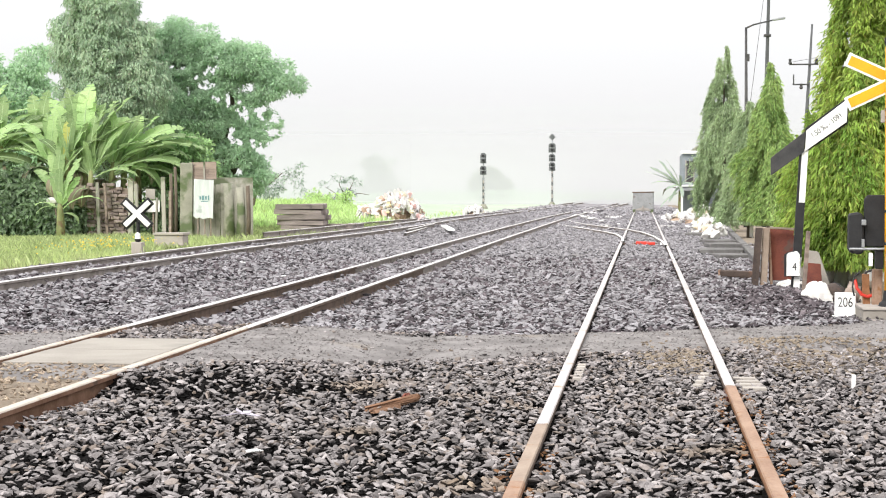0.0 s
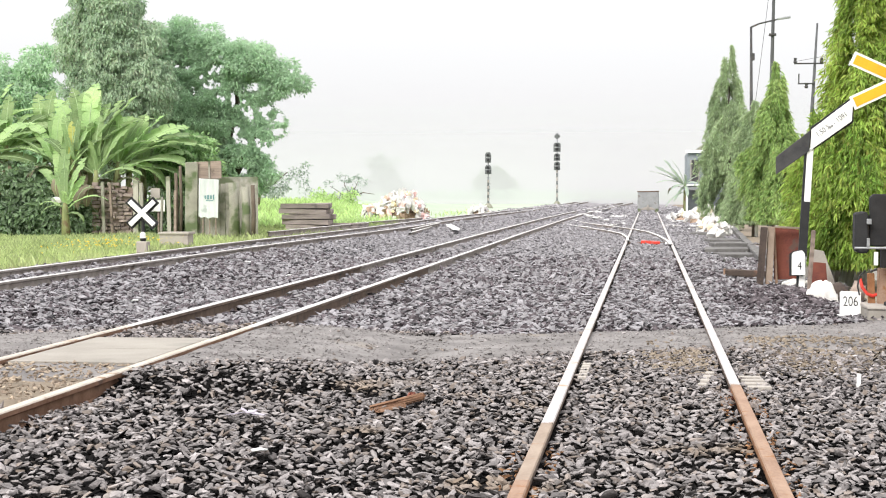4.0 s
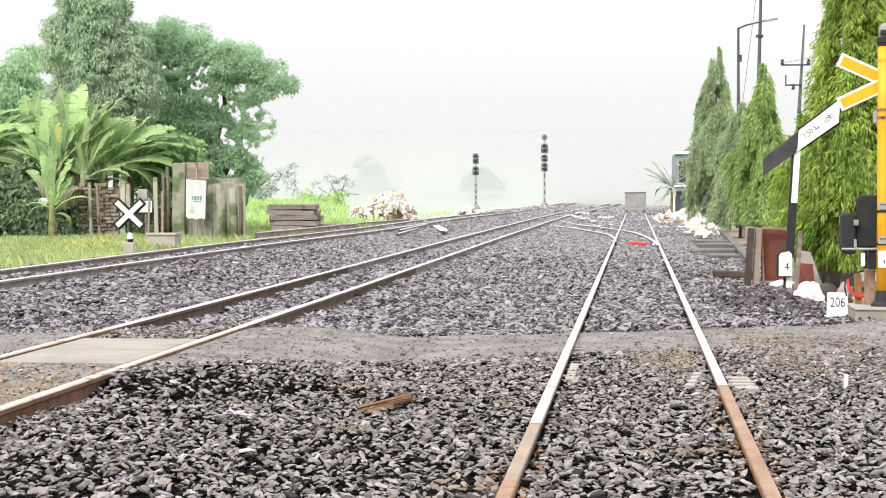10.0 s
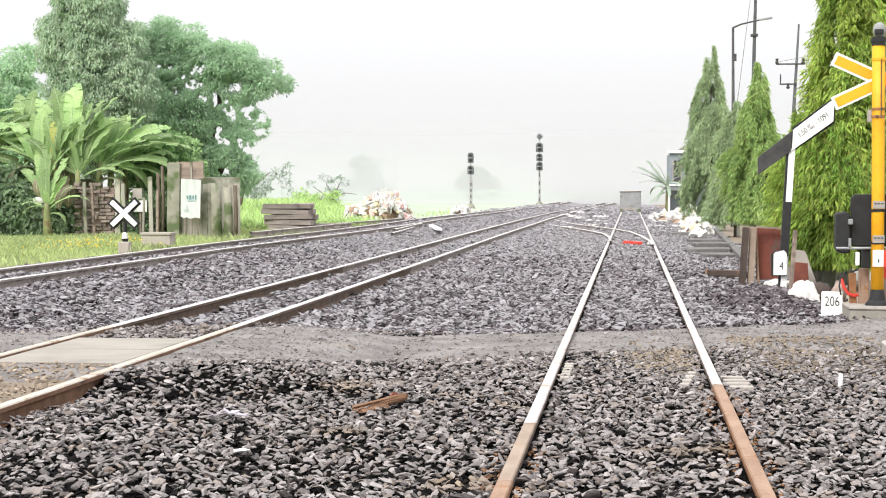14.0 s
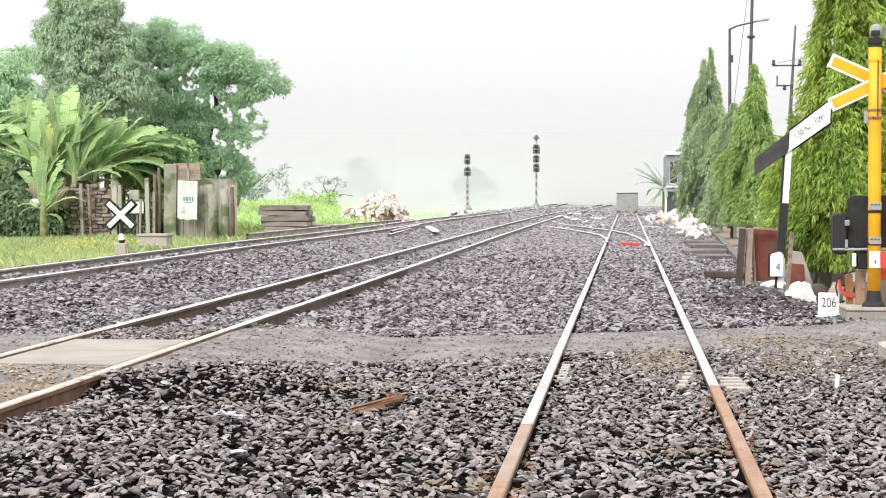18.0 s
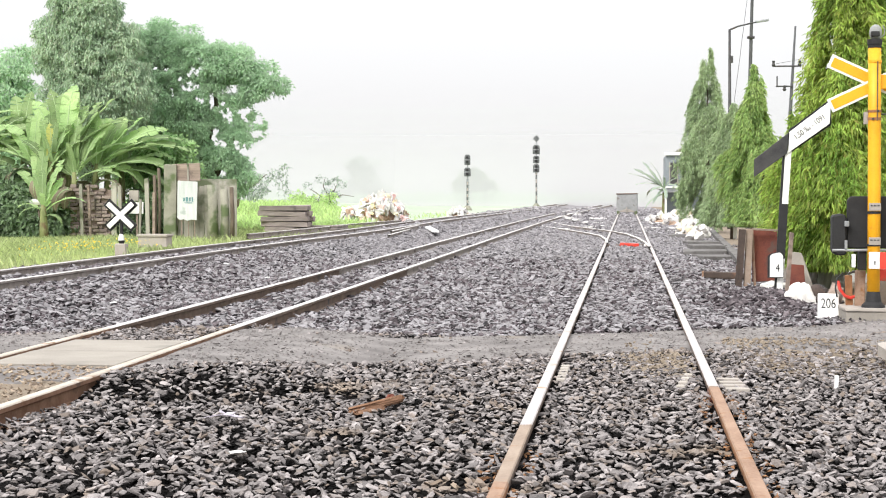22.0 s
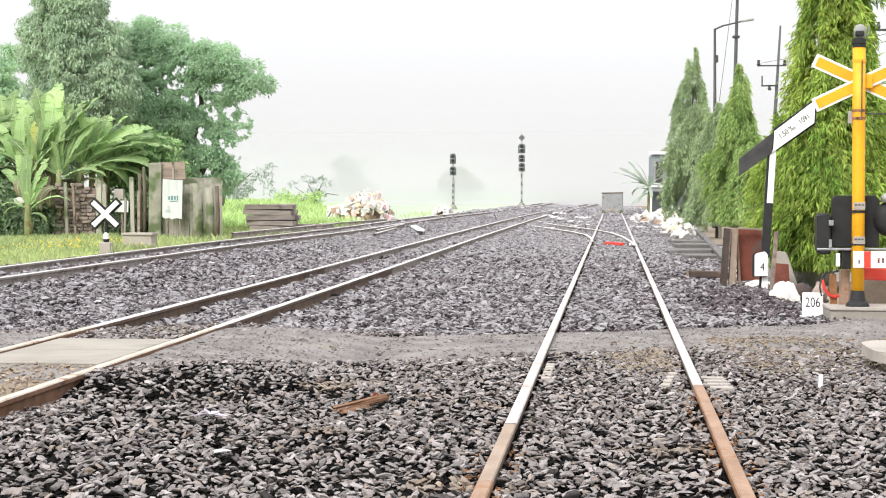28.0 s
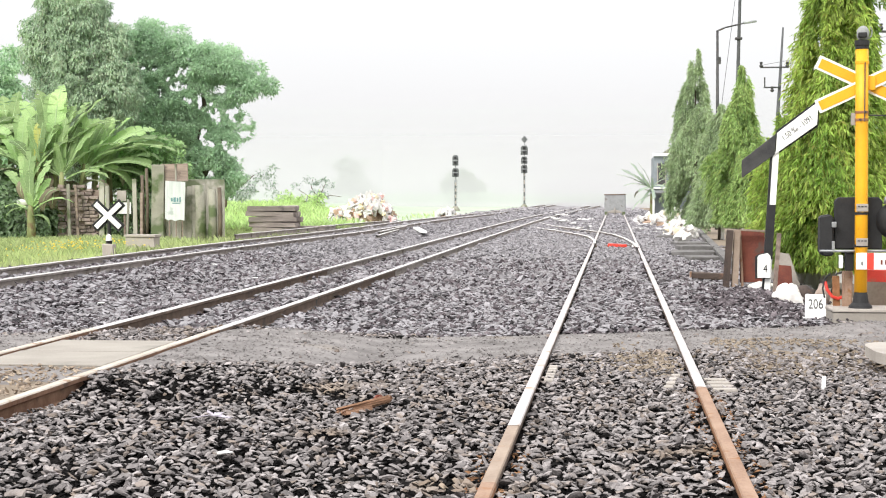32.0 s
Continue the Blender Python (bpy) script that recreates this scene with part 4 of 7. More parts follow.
# scrap wood on the ballast
scrap = thing("rotten_plank", pose(-1.55, 10.2, 0.125, 0, -7, 25), "splintered orange-brown plank scrap on ballast", "wood scrap")
M_ROTTEN = mat("rotten_orange_wood", (0.15, 0.078, 0.044), (0.29, 0.165, 0.1), 5, 0.9, 0.6, stretch=(0.5, 4, 4), spot=(0.2, 0.1, 0.05), spot_scale=8)
part("plank", box(0.4, 0.036, 0.026, (0, 0, 0.012), (0, -2, 16), bevel=0.006, rough=0.014), M_ROTTEN, scrap)
part("splinter", box(0.26, 0.03, 0.02, (-0.08, -0.1, 0.0), (0, 4, 34), bevel=0.006, rough=0.01), M_ROTTEN, scrap)
part("splinter", box(0.16, 0.03, 0.024, (0.1, 0.1, 0.0), (0, -12, 50), bevel=0.006, rough=0.012), M_RUST, scrap, "dark burnt end")

# ---- plants ----
def leaf_cloud(base, way, length, width, seed, facing, fold=0.25):
    """Folded leaves: base, two flanks and a drooping tip each."""
    rng = np.random.default_rng(seed)
    n = len(base)
    way = way / np.linalg.norm(way, axis=1)[:, None]
    side = np.cross(way, facing + rng.normal(0, 0.45, (n, 3)))
    side /= np.linalg.norm(side, axis=1)[:, None] + 1e-9
    up = np.cross(side, way)
    mid = base + way * (length * 0.45)[:, None]
    flank = side * (width / 2)[:, None]
    lift = up * (width * fold)[:, None]
    tip = base + way * length[:, None] - np.array([0, 0, 1]) * (length * 0.12)[:, None]
    v = np.stack([base, mid - flank + lift, tip, mid + flank + lift], 1).reshape(-1, 3)
    i = np.arange(n)[:, None] * 4
    return v, np.concatenate([np.stack([i + 0, i + 1, i + 2], 2).reshape(-1, 3), np.stack([i + 0, i + 2, i + 3], 2).reshape(-1, 3)])


def weeping_tree(at, height, profile, strands, leaf, seed, material, label, clear=0.15, foot=0.0):
    """A column of drooping strands of narrow wavy leaves. profile: radius at shares of the height."""
    rng = np.random.default_rng(seed)
    t = thing("weeping_tree", pose(*at), label, "tree", "weeping trees along the siding")
    part("trunk", tube([(foot, 0, -0.1), (foot * 0.7, 0, height * 0.1), (0.02, 0, height * 0.3), (0.0, 0.02, height * 0.6), (0, 0, height * 0.86)], [0.11, 0.1, 0.085, 0.05, 0.012], 10), M_BARK if at[1] > 30 else M_PALEBARK, t, smooth=True)
    if 30 < at[1] < 60:
        part("whitewash", tube([(0, 0, -0.02), (0.01, 0, 0.5), (0.015, 0, 0.95)], [0.108, 0.1, 0.094], 10), M_WHITE, t, "whitewashed lower trunk", smooth=True)
    hs, rs = zip(*profile)
    h = np.interp(rng.uniform(0, 1, strands), np.cumsum(np.array([0] + [(r0 + r1) / 2 * (h1 - h0) for (h0, r0), (h1, r1) in zip(profile, profile[1:])])) / sum((r0 + r1) / 2 * (h1 - h0) for (h0, r0), (h1, r1) in zip(profile, profile[1:])), hs)
    a = rng.uniform(0, 2 * np.pi, strands)
    bulge = 1 + 0.2 * np.sin(3 * a + h * 14 + seed) + 0.16 * np.sin(5 * a - h * 37 + seed)
    r = np.interp(h, hs, rs) * bulge * np.where(rng.uniform(0, 1, strands) < 0.75, rng.uniform(0.78, 1.2, strands), rng.uniform(0.2, 0.8, strands))
    # strands hang in bunches from common twigs
    twig = rng.integers(0, max(8, strands // 15), strands)
    h = np.clip(h[twig] + rng.normal(0, 0.09, strands) / height, 0.01, 1.0)
    a = a[twig] + rng.normal(0, 0.085, strands) / (r[twig] + 0.25)
    r = r[twig] * rng.uniform(0.86, 1.06, strands)
    per = 16
    drop = rng.uniform(0.3, 0.7, strands)
    k = np.clip(np.repeat([0.1, 0.42, 0.72, 1.0], 4)[None, :] + rng.normal(0, 0.035, (strands, per)), 0, 1)
    rr = r[:, None] * (0.62 + 0.5 * np.sqrt(k))
    z = h[:, None] * height + 0.12 - drop[:, None] * k ** 1.6
    aa = a[:, None] + rng.normal(0, 0.035, (strands, per))
    base = np.stack([rr * np.cos(aa), rr * np.sin(aa), np.maximum(z, clear)], -1).reshape(-1, 3)
    out = np.stack([np.cos(aa), np.sin(aa), np.zeros_like(aa)], -1).reshape(-1, 3)
    n = len(base)
    way = out * rng.uniform(0.15, 0.95, (n, 1)) + rng.normal(0, 0.42, (n, 3)) + np.array([0, 0, -0.85])
    v, f = leaf_cloud(base, way, leaf * rng.uniform(0.8, 1.5, n), leaf * rng.uniform(0.2, 0.34, n), seed + 1, out + np.array([0, 0, 0.25]))
    link_mesh("crown", mesh_np("crown", v, f, material), t)
    return t


weeping_tree((3.3, 25.2, 0.0), 6.6, [(0.02, 0.4), (0.12, 0.9), (0.25, 1.0), (0.38, 0.74), (0.5, 0.5), (0.7, 0.4), (0.85, 0.3), (0.93, 0.18), (1.0, 0.03)], 5400, 0.108, 41, M_WEEP, "tall weeping tree with bright yellow-green drooping leaves", 0.44, -0.4)
weeping_tree((3.15, 32, 0.0), 2.95, [(0.08, 0.35), (0.25, 0.5), (0.6, 0.42), (0.85, 0.25), (1.0, 0.03)], 1700, 0.11, 42, M_WEEP, "short bushy weeping tree with yellow-green leaves", 0.85)
weeping_tree((3.38, 45, 0.0), 4.8, [(0.05, 0.4), (0.2, 0.68), (0.45, 0.68), (0.7, 0.48), (0.88, 0.26), (1.0, 0.03)], 2500, 0.115, 43, M_WEEP_MID, "slender weeping tree with mid-green drooping leaves", 0.8)
weeping_tree((3.35, 53, 0.0), 4.2, [(0.05, 0.45), (0.2, 0.72), (0.5, 0.72), (0.75, 0.5), (1.0, 0.05)], 2300, 0.115, 44, M_WEEP_FAR, "weeping tree with mid-green leaves paled for haze", 0.55)
weeping_tree((2.95, 62, 0.0), 6.75, [(0.05, 0.55), (0.2, 0.86), (0.5, 0.82), (0.7, 0.55), (0.85, 0.34), (0.94, 0.2), (1.0, 0.02)], 3200, 0.12, 45, M_WEEP_FAR, "tallest far weeping tree, its green crown paled for haze")
weeping_tree((3.05, 38, 0.0), 2.5, [(0.08, 0.35), (0.4, 0.5), (0.75, 0.34), (1.0, 0.03)], 1100, 0.11, 46, M_WEEP_MID, "low bushy weeping tree filling the row", 0.85)
weeping_tree((5.2, 33, 0.0), 3.6, [(0.08, 0.5), (0.4, 0.8), (0.75, 0.6), (1.0, 0.05)], 800, 0.15, 47, M_WEEP_FAR, "bushy green tree behind the row")


SLANT = -0.25


def crown_tree(name, at, trunk, limbs, lobes, clumps, leaf, seed, material, label, per=9, droop=0.15, gaps=()):
    """A trunk, limbs that reach into each lobe, and tufts of leaves over the lobes."""
    rng = np.random.default_rng(seed)
    t = thing(name, pose(*at), label, "tree")
    part("trunk", tube(trunk[0], trunk[1], 12), M_BARK, t, smooth=True)
    for ln, rad in limbs:
        part("limb", tube(ln, rad, 8), M_BARK, t, smooth=True)
    lob = np.array(lobes)
    share = lob[:, 3] ** 2
    tufts, each = max(8, clumps * per // 40), 40
    pick = rng.choice(len(lob), tufts, p=share / share.sum())
    d = rng.normal(0, 1, (tufts, 3))
    d[:, 1] -= 0.25
    d /= np.linalg.norm(d, axis=1)[:, None]
    rough = 1 + 0.16 * np.sin(d[:, 0] * 5 + pick) + 0.12 * np.sin(d[:, 2] * 8 + 2.0 * pick)
    c = lob[pick, :3] + d * (lob[pick, 3] * rough * np.choose(rng.choice(3, tufts, p=(0.77, 0.09, 0.14)), (rng.uniform(0.8, 1.05, tufts), rng.uniform(1.05, 1.17, tufts), rng.uniform(0.2, 0.8, tufts))))[:, None] * np.array([1, 0.8, 0.95])
    c = np.repeat(c, each, 0)
    d = np.repeat(d, each, 0)
    # each tuft is a small cap of leaves, fullest on its outer and upper side
    u = rng.normal(0, 1, c.shape) + d * 0.75 + np.array([0, 0, 0.35])
    u /= np.linalg.norm(u, axis=1)[:, None]
    wide = np.repeat((0.06 + leaf) * rng.uniform(0.9, 1.8, tufts), each)
    base = c + u * (wide * rng.uniform(0.45, 1.0, len(c)))[:, None] * np.array([1.15, 1.0, 0.8])
    way = u * 0.55 + rng.normal(0, 0.4, u.shape) + np.array([0, 0, -droop - 0.25])
    # thin places: strings of small holes between two points (x, z), running slantwise through the crown
    for x0, z0, x1, z1 in gaps:
        for k in range(1 + int(math.hypot(x1 - x0, z1 - z0) / 0.075)):
            f = rng.uniform(0, 1)
            hx, hz, hr = x0 + (x1 - x0) * f + rng.normal(0, 0.1), z0 + (z1 - z0) * f + rng.normal(0, 0.1), rng.uniform(0.07, 0.155)
            open_sky = np.hypot(base[:, 0] + way[:, 0] * leaf * 0.4 - hx - SLANT * base[:, 1], base[:, 2] + way[:, 2] * leaf * 0.4 - hz) + rng.exponential(0.02, len(base)) > hr
            base, u, way = base[open_sky], u[open_sky], way[open_sky]
    n = len(base)
    v, f = leaf_cloud(base, way, leaf * rng.uniform(0.7, 1.3, n), leaf * rng.uniform(0.36, 0.52, n), seed + 1, u * np.array([1, 1, 0.2]) + np.array([0, -0.3, 0.1]))
    link_mesh("crown", mesh_np("crown", v, f, material), t)
    return t


def lobe_list(rows):
    """Lobes given by their middle (x, z), radius and offset in depth, relative to the trunk."""
    return [(x, dy, z, r) for x, z, r, dy in rows]


crown_tree("mango_tree", (-14.2, 55, 0.1), ([(0, 0, -0.2), (0.1, 0, 1.4), (-0.1, 0.1, 2.6), (0, 0, 3.6)], [0.32, 0.26, 0.2, 0.12]),
           [([(0.05, 0, 1.5), (0.6, 0, 2.6), (1.0, 0.1, 3.4)], [0.16, 0.11, 0.05]), ([(0, 0, 2.2), (-1.2, 0.2, 3.4), (-2.2, 0, 4.6)], [0.15, 0.1, 0.04]), ([(0, 0, 3), (0.3, 0.2, 4.4), (0.2, 0, 5.8)], [0.12, 0.08, 0.03])],
           lobe_list([(1.2, 5.62, 0.47, -0.2), (1.97, 5.34, 0.41, 0.1), (2.4, 5.04, 0.24, 0.4), (1.68, 4.97, 0.41, -0.05), (0.81, 5.73, 0.6, 0.25), (0.22, 5.74, 0.71, -0.2), (-0.75, 6.26, 0.64, 0.1), (-1.73, 6.4, 0.71, 0.4), (-2.42, 6.27, 0.71, -0.05), (-0.95, 5.4, 0.79, 0.25), (-0.07, 4.73, 0.64, -0.2), (0.84, 4.15, 0.53, 0.1), (1.42, 3.63, 0.38, 0.4), (1.05, 3.06, 0.49, -0.05), (0.02, 3.58, 0.79, 0.25), (-1.16, 4.06, 1.09, -0.2), (-2.13, 5.03, 1.28, 0.1), (-0.77, 2.82, 0.85, 0.4), (0.37, 2.53, 0.64, -0.05), (1.09, 2.37, 0.38, 0.25), (1.15, 1.95, 0.42, 0.0), (0.5, 1.7, 0.6, 0.1), (-2.54, 3.3, 1.32, -0.2), (-1.75, 2.43, 0.94, 0.1)]),
           15000, 0.115, 51, M_MANGO, "broad green mango tree with rounded crown and gaps", gaps=((-0.89, 4.98, -0.77, 5.32), (-0.77, 5.32, -0.24, 5.55), (-0.77, 4.79, -0.2, 5.05), (-0.3, 4.69, 0.58, 4.37), (0.58, 4.28, 0.9, 3.85), (0.9, 3.93, 1.44, 4.12), (0.15, 3.48, 0.58, 3.05), (0.97, 3.03, 1.42, 2.86), (1.46, 2.86, 1.6, 2.4), (0.38, 2.04, 0.67, 2.13), (-1.27, 4.64, -1.07, 4.83), (-1.62, 5.56, -1.46, 5.62), (-0.2, 5.97, -0.12, 6.01), (1.72, 3.95, 1.85, 3.56)))
crown_tree("tall_tree", (-17.2, 52, 0.1), ([(0, 0, -0.2), (0.0, 0, 2.4), (0.1, 0.1, 5), (0.1, 0, 8)], [0.24, 0.2, 0.14, 0.04]),
           [([(0.0, 0, 3), (-0.7, 0, 4.4), (-1.2, 0.1, 5.6)], [0.1, 0.07, 0.03]), ([(0, 0, 4), (0.7, 0.2, 5.4), (1.1, 0, 6.4)], [0.1, 0.06, 0.03])],
           lobe_list([(0.0, 7.2, 0.95, 0), (-0.3, 6.0, 1.15, 0), (0.4, 6.2, 1.05, 0), (0.2, 4.9, 1.3, 0), (-0.6, 4.6, 0.95, 0), (-0.1, 8.4, 0.75, 0), (-0.9, 5.4, 0.6, 0), (1.0, 4.6, 1.0, 0), (0.0, 3.4, 1.3, 0), (-0.85, 7.5, 0.5, 0), (-1.2, 6.5, 0.55, 0), (-1.35, 5.6, 0.4, 0), (-0.5, 8.3, 0.4, 0)]),
           9500, 0.115, 52, M_TALL, "tall tree with loose drooping dull green foliage", droop=0.8)
crown_tree("shade_tree", (-26.3, 68, 0.2), ([(0, 0, -0.2), (0.1, 0, 2), (0, 0, 5)], [0.2, 0.16, 0.05]), [([(0, 0, 2.4), (1, 0, 3.8)], [0.08, 0.03])],
           lobe_list([(0, 5.4, 1.1, 0), (1.0, 4.2, 1.2, 0), (-1.2, 4.2, 1.6, 0), (0.1, 6.3, 0.6, 0), (0.8, 2.6, 1.6, 0), (0.6, 6.6, 0.8, 0), (-1.5, 5.8, 1.0, 0)]), 2600, 0.2, 53, M_MANGO, "shady tree with pale green crown behind bananas")
crown_tree("frangipani_bush", (-18.7, 78, 0.6), ([(0, 0, -0.2), (0.1, 0, 0.6), (0.3, 0, 1.2)], [0.1, 0.08, 0.05]),
           [([(0.2, 0, 0.8), (0.9, 0, 1.3), (1.5, 0, 1.8)], [0.05, 0.035, 0.02]), ([(0.2, 0, 0.9), (0.4, 0, 1.6), (0.9, 0, 2.1)], [0.05, 0.03, 0.015]), ([(0.2, 0, 0.8), (-0.4, 0, 1.4)], [0.04, 0.02])],
           [(x0 + (x1 - x0) * k / 5, 0.1 * math.sin(7 * x1), z0 + (z1 - z0) * k / 5, 0.1 + 0.012 * k) for x0, z0, x1, z1 in ((0.4, 0.9, 2.4, 2.0), (0.5, 0.8, 2.1, 1.45), (0.3, 1.0, 1.5, 2.2), (0.2, 1.0, 0.8, 2.1), (0.6, 0.8, 2.5, 1.1), (-0.2, 1.0, -0.2, 1.8), (0.4, 0.7, 1.4, 0.8), (0.3, 0.9, 1.9, 1.9), (0.0, 0.6, 1.0, 1.3)) for k in range(6)], 110, 0.15, 54, M_PALM, "sparse pale bush with spreading bare branches")
crown_tree("bare_bush", (-18.5, 101, 0.5), ([(0, 0, -0.2), (0.05, 0, 0.5), (0.1, 0, 1.0)], [0.07, 0.06, 0.04]),
           [([(0.05, 0, 0.6), (0.5, 0, 1.2), (0.75, 0, 1.75)], [0.045, 0.03, 0.012]), ([(0.1, 0, 0.9), (-0.2, 0, 1.4), (-0.1, 0, 1.9)], [0.04, 0.025, 0.012]), ([(0, 0, 0.5), (-0.6, 0, 1.0), (-1.1, 0, 1.3)], [0.04, 0.025, 0.01]), ([(0.1, 0, 0.6), (1.0, 0, 0.9), (1.7, 0, 0.8)], [0.04, 0.025, 0.012])],
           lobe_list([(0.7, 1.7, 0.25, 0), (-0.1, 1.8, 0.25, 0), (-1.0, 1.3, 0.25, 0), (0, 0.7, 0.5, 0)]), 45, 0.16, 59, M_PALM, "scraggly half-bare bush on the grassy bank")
for i, (x, y, r, s) in enumerate(((-19.8, 100, 0.35, 61), (-18.6, 98, 0.4, 62), (-21.0, 104, 0.4, 63), (-17.6, 97, 0.3, 64))):
    crown_tree("field_shrub", (x, y, 0.55), ([(0, 0, -0.2), (0.05, 0, 0.3), (0, 0, 0.7)], [0.05, 0.04, 0.02]), [([(0, 0, 0.3), (0.3, 0, 0.8)], [0.03, 0.01])],
               lobe_list([(0, 0.5, r, 0), (r * 0.8, 0.35, r * 0.6, 0), (-r * 0.7, 0.3, r * 0.6, 0)]), 45, 0.2, s, M_FIELD, "pale green shrub on the grassy bank")


crown_tree("leafy_bush", (-14.1, 49.2, 0.05), ([(0, 0, -0.1), (0.05, 0, 1.2), (0, 0, 2.4)], [0.08, 0.06, 0.03]), [([(0, 0, 1.2), (0.5, 0, 2.2)], [0.04, 0.02]), ([(0, 0, 1.0), (-0.5, 0, 2.0)], [0.04, 0.02])],
           lobe_list([(0, 2.7, 0.6, 0), (0.55, 2.4, 0.5, 0), (-0.6, 2.5, 0.6, 0), (0.1, 1.9, 0.7, 0), (-0.7, 1.7, 0.6, 0), (0.7, 1.6, 0.5, 0)]), 800, 0.16, 58, M_BUSH, "leafy green bush between bananas and shed")
for i, (x, y, r) in enumerate(((-17.6, 46.6, 0.5), (-17.0, 46.6, 0.35), (-14.5, 47.6, 0.45), (-13.8, 47.9, 0.5), (-16.6, 47.2, 0.4), (-18.9, 46.4, 0.4), (-19.8, 46.8, 0.45))):
    crown_tree("undergrowth_bush", (x, y, 0.05), ([(0, 0, -0.1), (0.05, 0, 0.3), (0, 0, 0.6)], [0.04, 0.03, 0.02]), [([(0, 0, 0.3), (0.25, 0, 0.7)], [0.03, 0.01])],
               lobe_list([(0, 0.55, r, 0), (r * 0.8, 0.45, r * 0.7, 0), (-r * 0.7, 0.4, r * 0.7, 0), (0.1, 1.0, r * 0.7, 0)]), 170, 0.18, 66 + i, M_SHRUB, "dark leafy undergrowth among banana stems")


for i, (x, y, h, r) in enumerate(((-18.05, 47.1, 1.9, 0.6), (-18.75, 47.1, 2.1, 0.62), (-19.4, 47.3, 2.2, 0.66), (-17.6, 47.9, 2.2, 0.6))):
    crown_tree("undergrowth_bush", (x, y, 0.05), ([(0, 0, -0.1), (0.05, 0, h * 0.5), (0, 0, h * 0.9)], [0.05, 0.04, 0.02]), [([(0, 0, h * 0.4), (0.3, 0, h * 0.8)], [0.03, 0.01])],
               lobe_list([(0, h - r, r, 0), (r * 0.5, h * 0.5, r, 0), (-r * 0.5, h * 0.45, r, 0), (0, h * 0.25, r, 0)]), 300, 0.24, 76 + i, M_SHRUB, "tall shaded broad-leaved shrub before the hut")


def banana_leaf(length, width, droop, seed):
    """A long arching blade torn into strips that hang from its midrib."""
    rng = random.Random(seed)
    bm = bmesh.new()
    n = 26
    ang, x, z = radians(8), 0.0, 0.0
    spine, wide = [], []
    for i in range(n + 1):
        k = i / n
        spine.append(Vector((x, 0, z)))
        wide.append(width / 2 * min(1, k * 5.0 + 0.05) * (1 - max(0, (k - 0.68) / 0.32) ** 2.6) + 0.004 if k > 0.1 else 0.014)
        ang -= droop / n * (0.4 + 1.3 * k)
        x += length / n * math.cos(ang)
        z += length / n * math.sin(ang)
    for sgn in (1, -1):
        torn, hang, last = 0, 0.0, None
        for i in range(n):
            if torn <= 0:
                torn = rng.choice((1, 1, 2, 2, 3, 5))
                hang = rng.uniform(-0.1, 0.5) * (0.3 + i / n)
                last = None
            torn -= 1
            edge = []
            for q, back in ((i, 0.05), (i + 1, 0.05)):
                w = wide[q] * rng.uniform(0.92, 1.0)
                edge.append(spine[q] + Vector((w * 0.22 - back * 0.3, sgn * w * math.cos(hang * 0.8), w * (0.3 - hang))))
            a = last or bm.verts.new(edge[0])
            b = bm.verts.new(edge[1] + (Vector((-0.02, 0, -0.01)) if torn <= 0 else Vector()))
            m0, m1 = bm.verts.new(spine[i]), bm.verts.new(spine[i + 1])
            bm.faces.new((m0, m1, b, a) if sgn > 0 else (a, b, m1, m0))
            last = b
    bmesh.ops.remove_doubles(bm, verts=bm.verts, dist=0.0005)
    blade = set(bm.faces)
    tube([p + Vector((0, 0, 0.004)) for p in spine], [0.032 * (1 - 0.85 * i / n) for i in range(n + 1)], 5, bm)
    for fc in bm.faces:
        fc.material_index = 0 if fc in blade else 1
    return bm


def stored(bm, name, material):
    me = bpy.data.meshes.new(name)
    for fc in bm.faces:
        fc.smooth = True
    bm.to_mesh(me)
    bm.free()
    for m in (material, M_MIDRIB):
        me.materials.append(m)
    return me


M_MIDRIB = leaf_mat("banana_midrib", (0.32, 0.46, 0.22), (0.46, 0.58, 0.32), 0.3)
M_DRY = leaf_mat("dry_banana_leaf", (0.19, 0.165, 0.1), (0.32, 0.275, 0.18), 0.2)
LEAVES = [stored(banana_leaf(2.3, w, d, s), "leaf", M_BANANA) for s, (w, d) in enumerate(((0.5, 0.15), (0.54, 0.5), (0.48, 0.95), (0.46, 1.4), (0.44, 1.9), (0.42, 2.5)))]
LEAVES.append(stored(banana_leaf(2.2, 0.46, 0.6, 21), "leaf", leaf_mat("yellowing_leaf", (0.5, 0.52, 0.14), (0.66, 0.64, 0.24), 0.5, island=False)))
DRY = [stored(banana_leaf(1.4, 0.3, d, 50 + s), "dry_leaf", M_DRY) for s, d in enumerate((2.2, 2.8))]


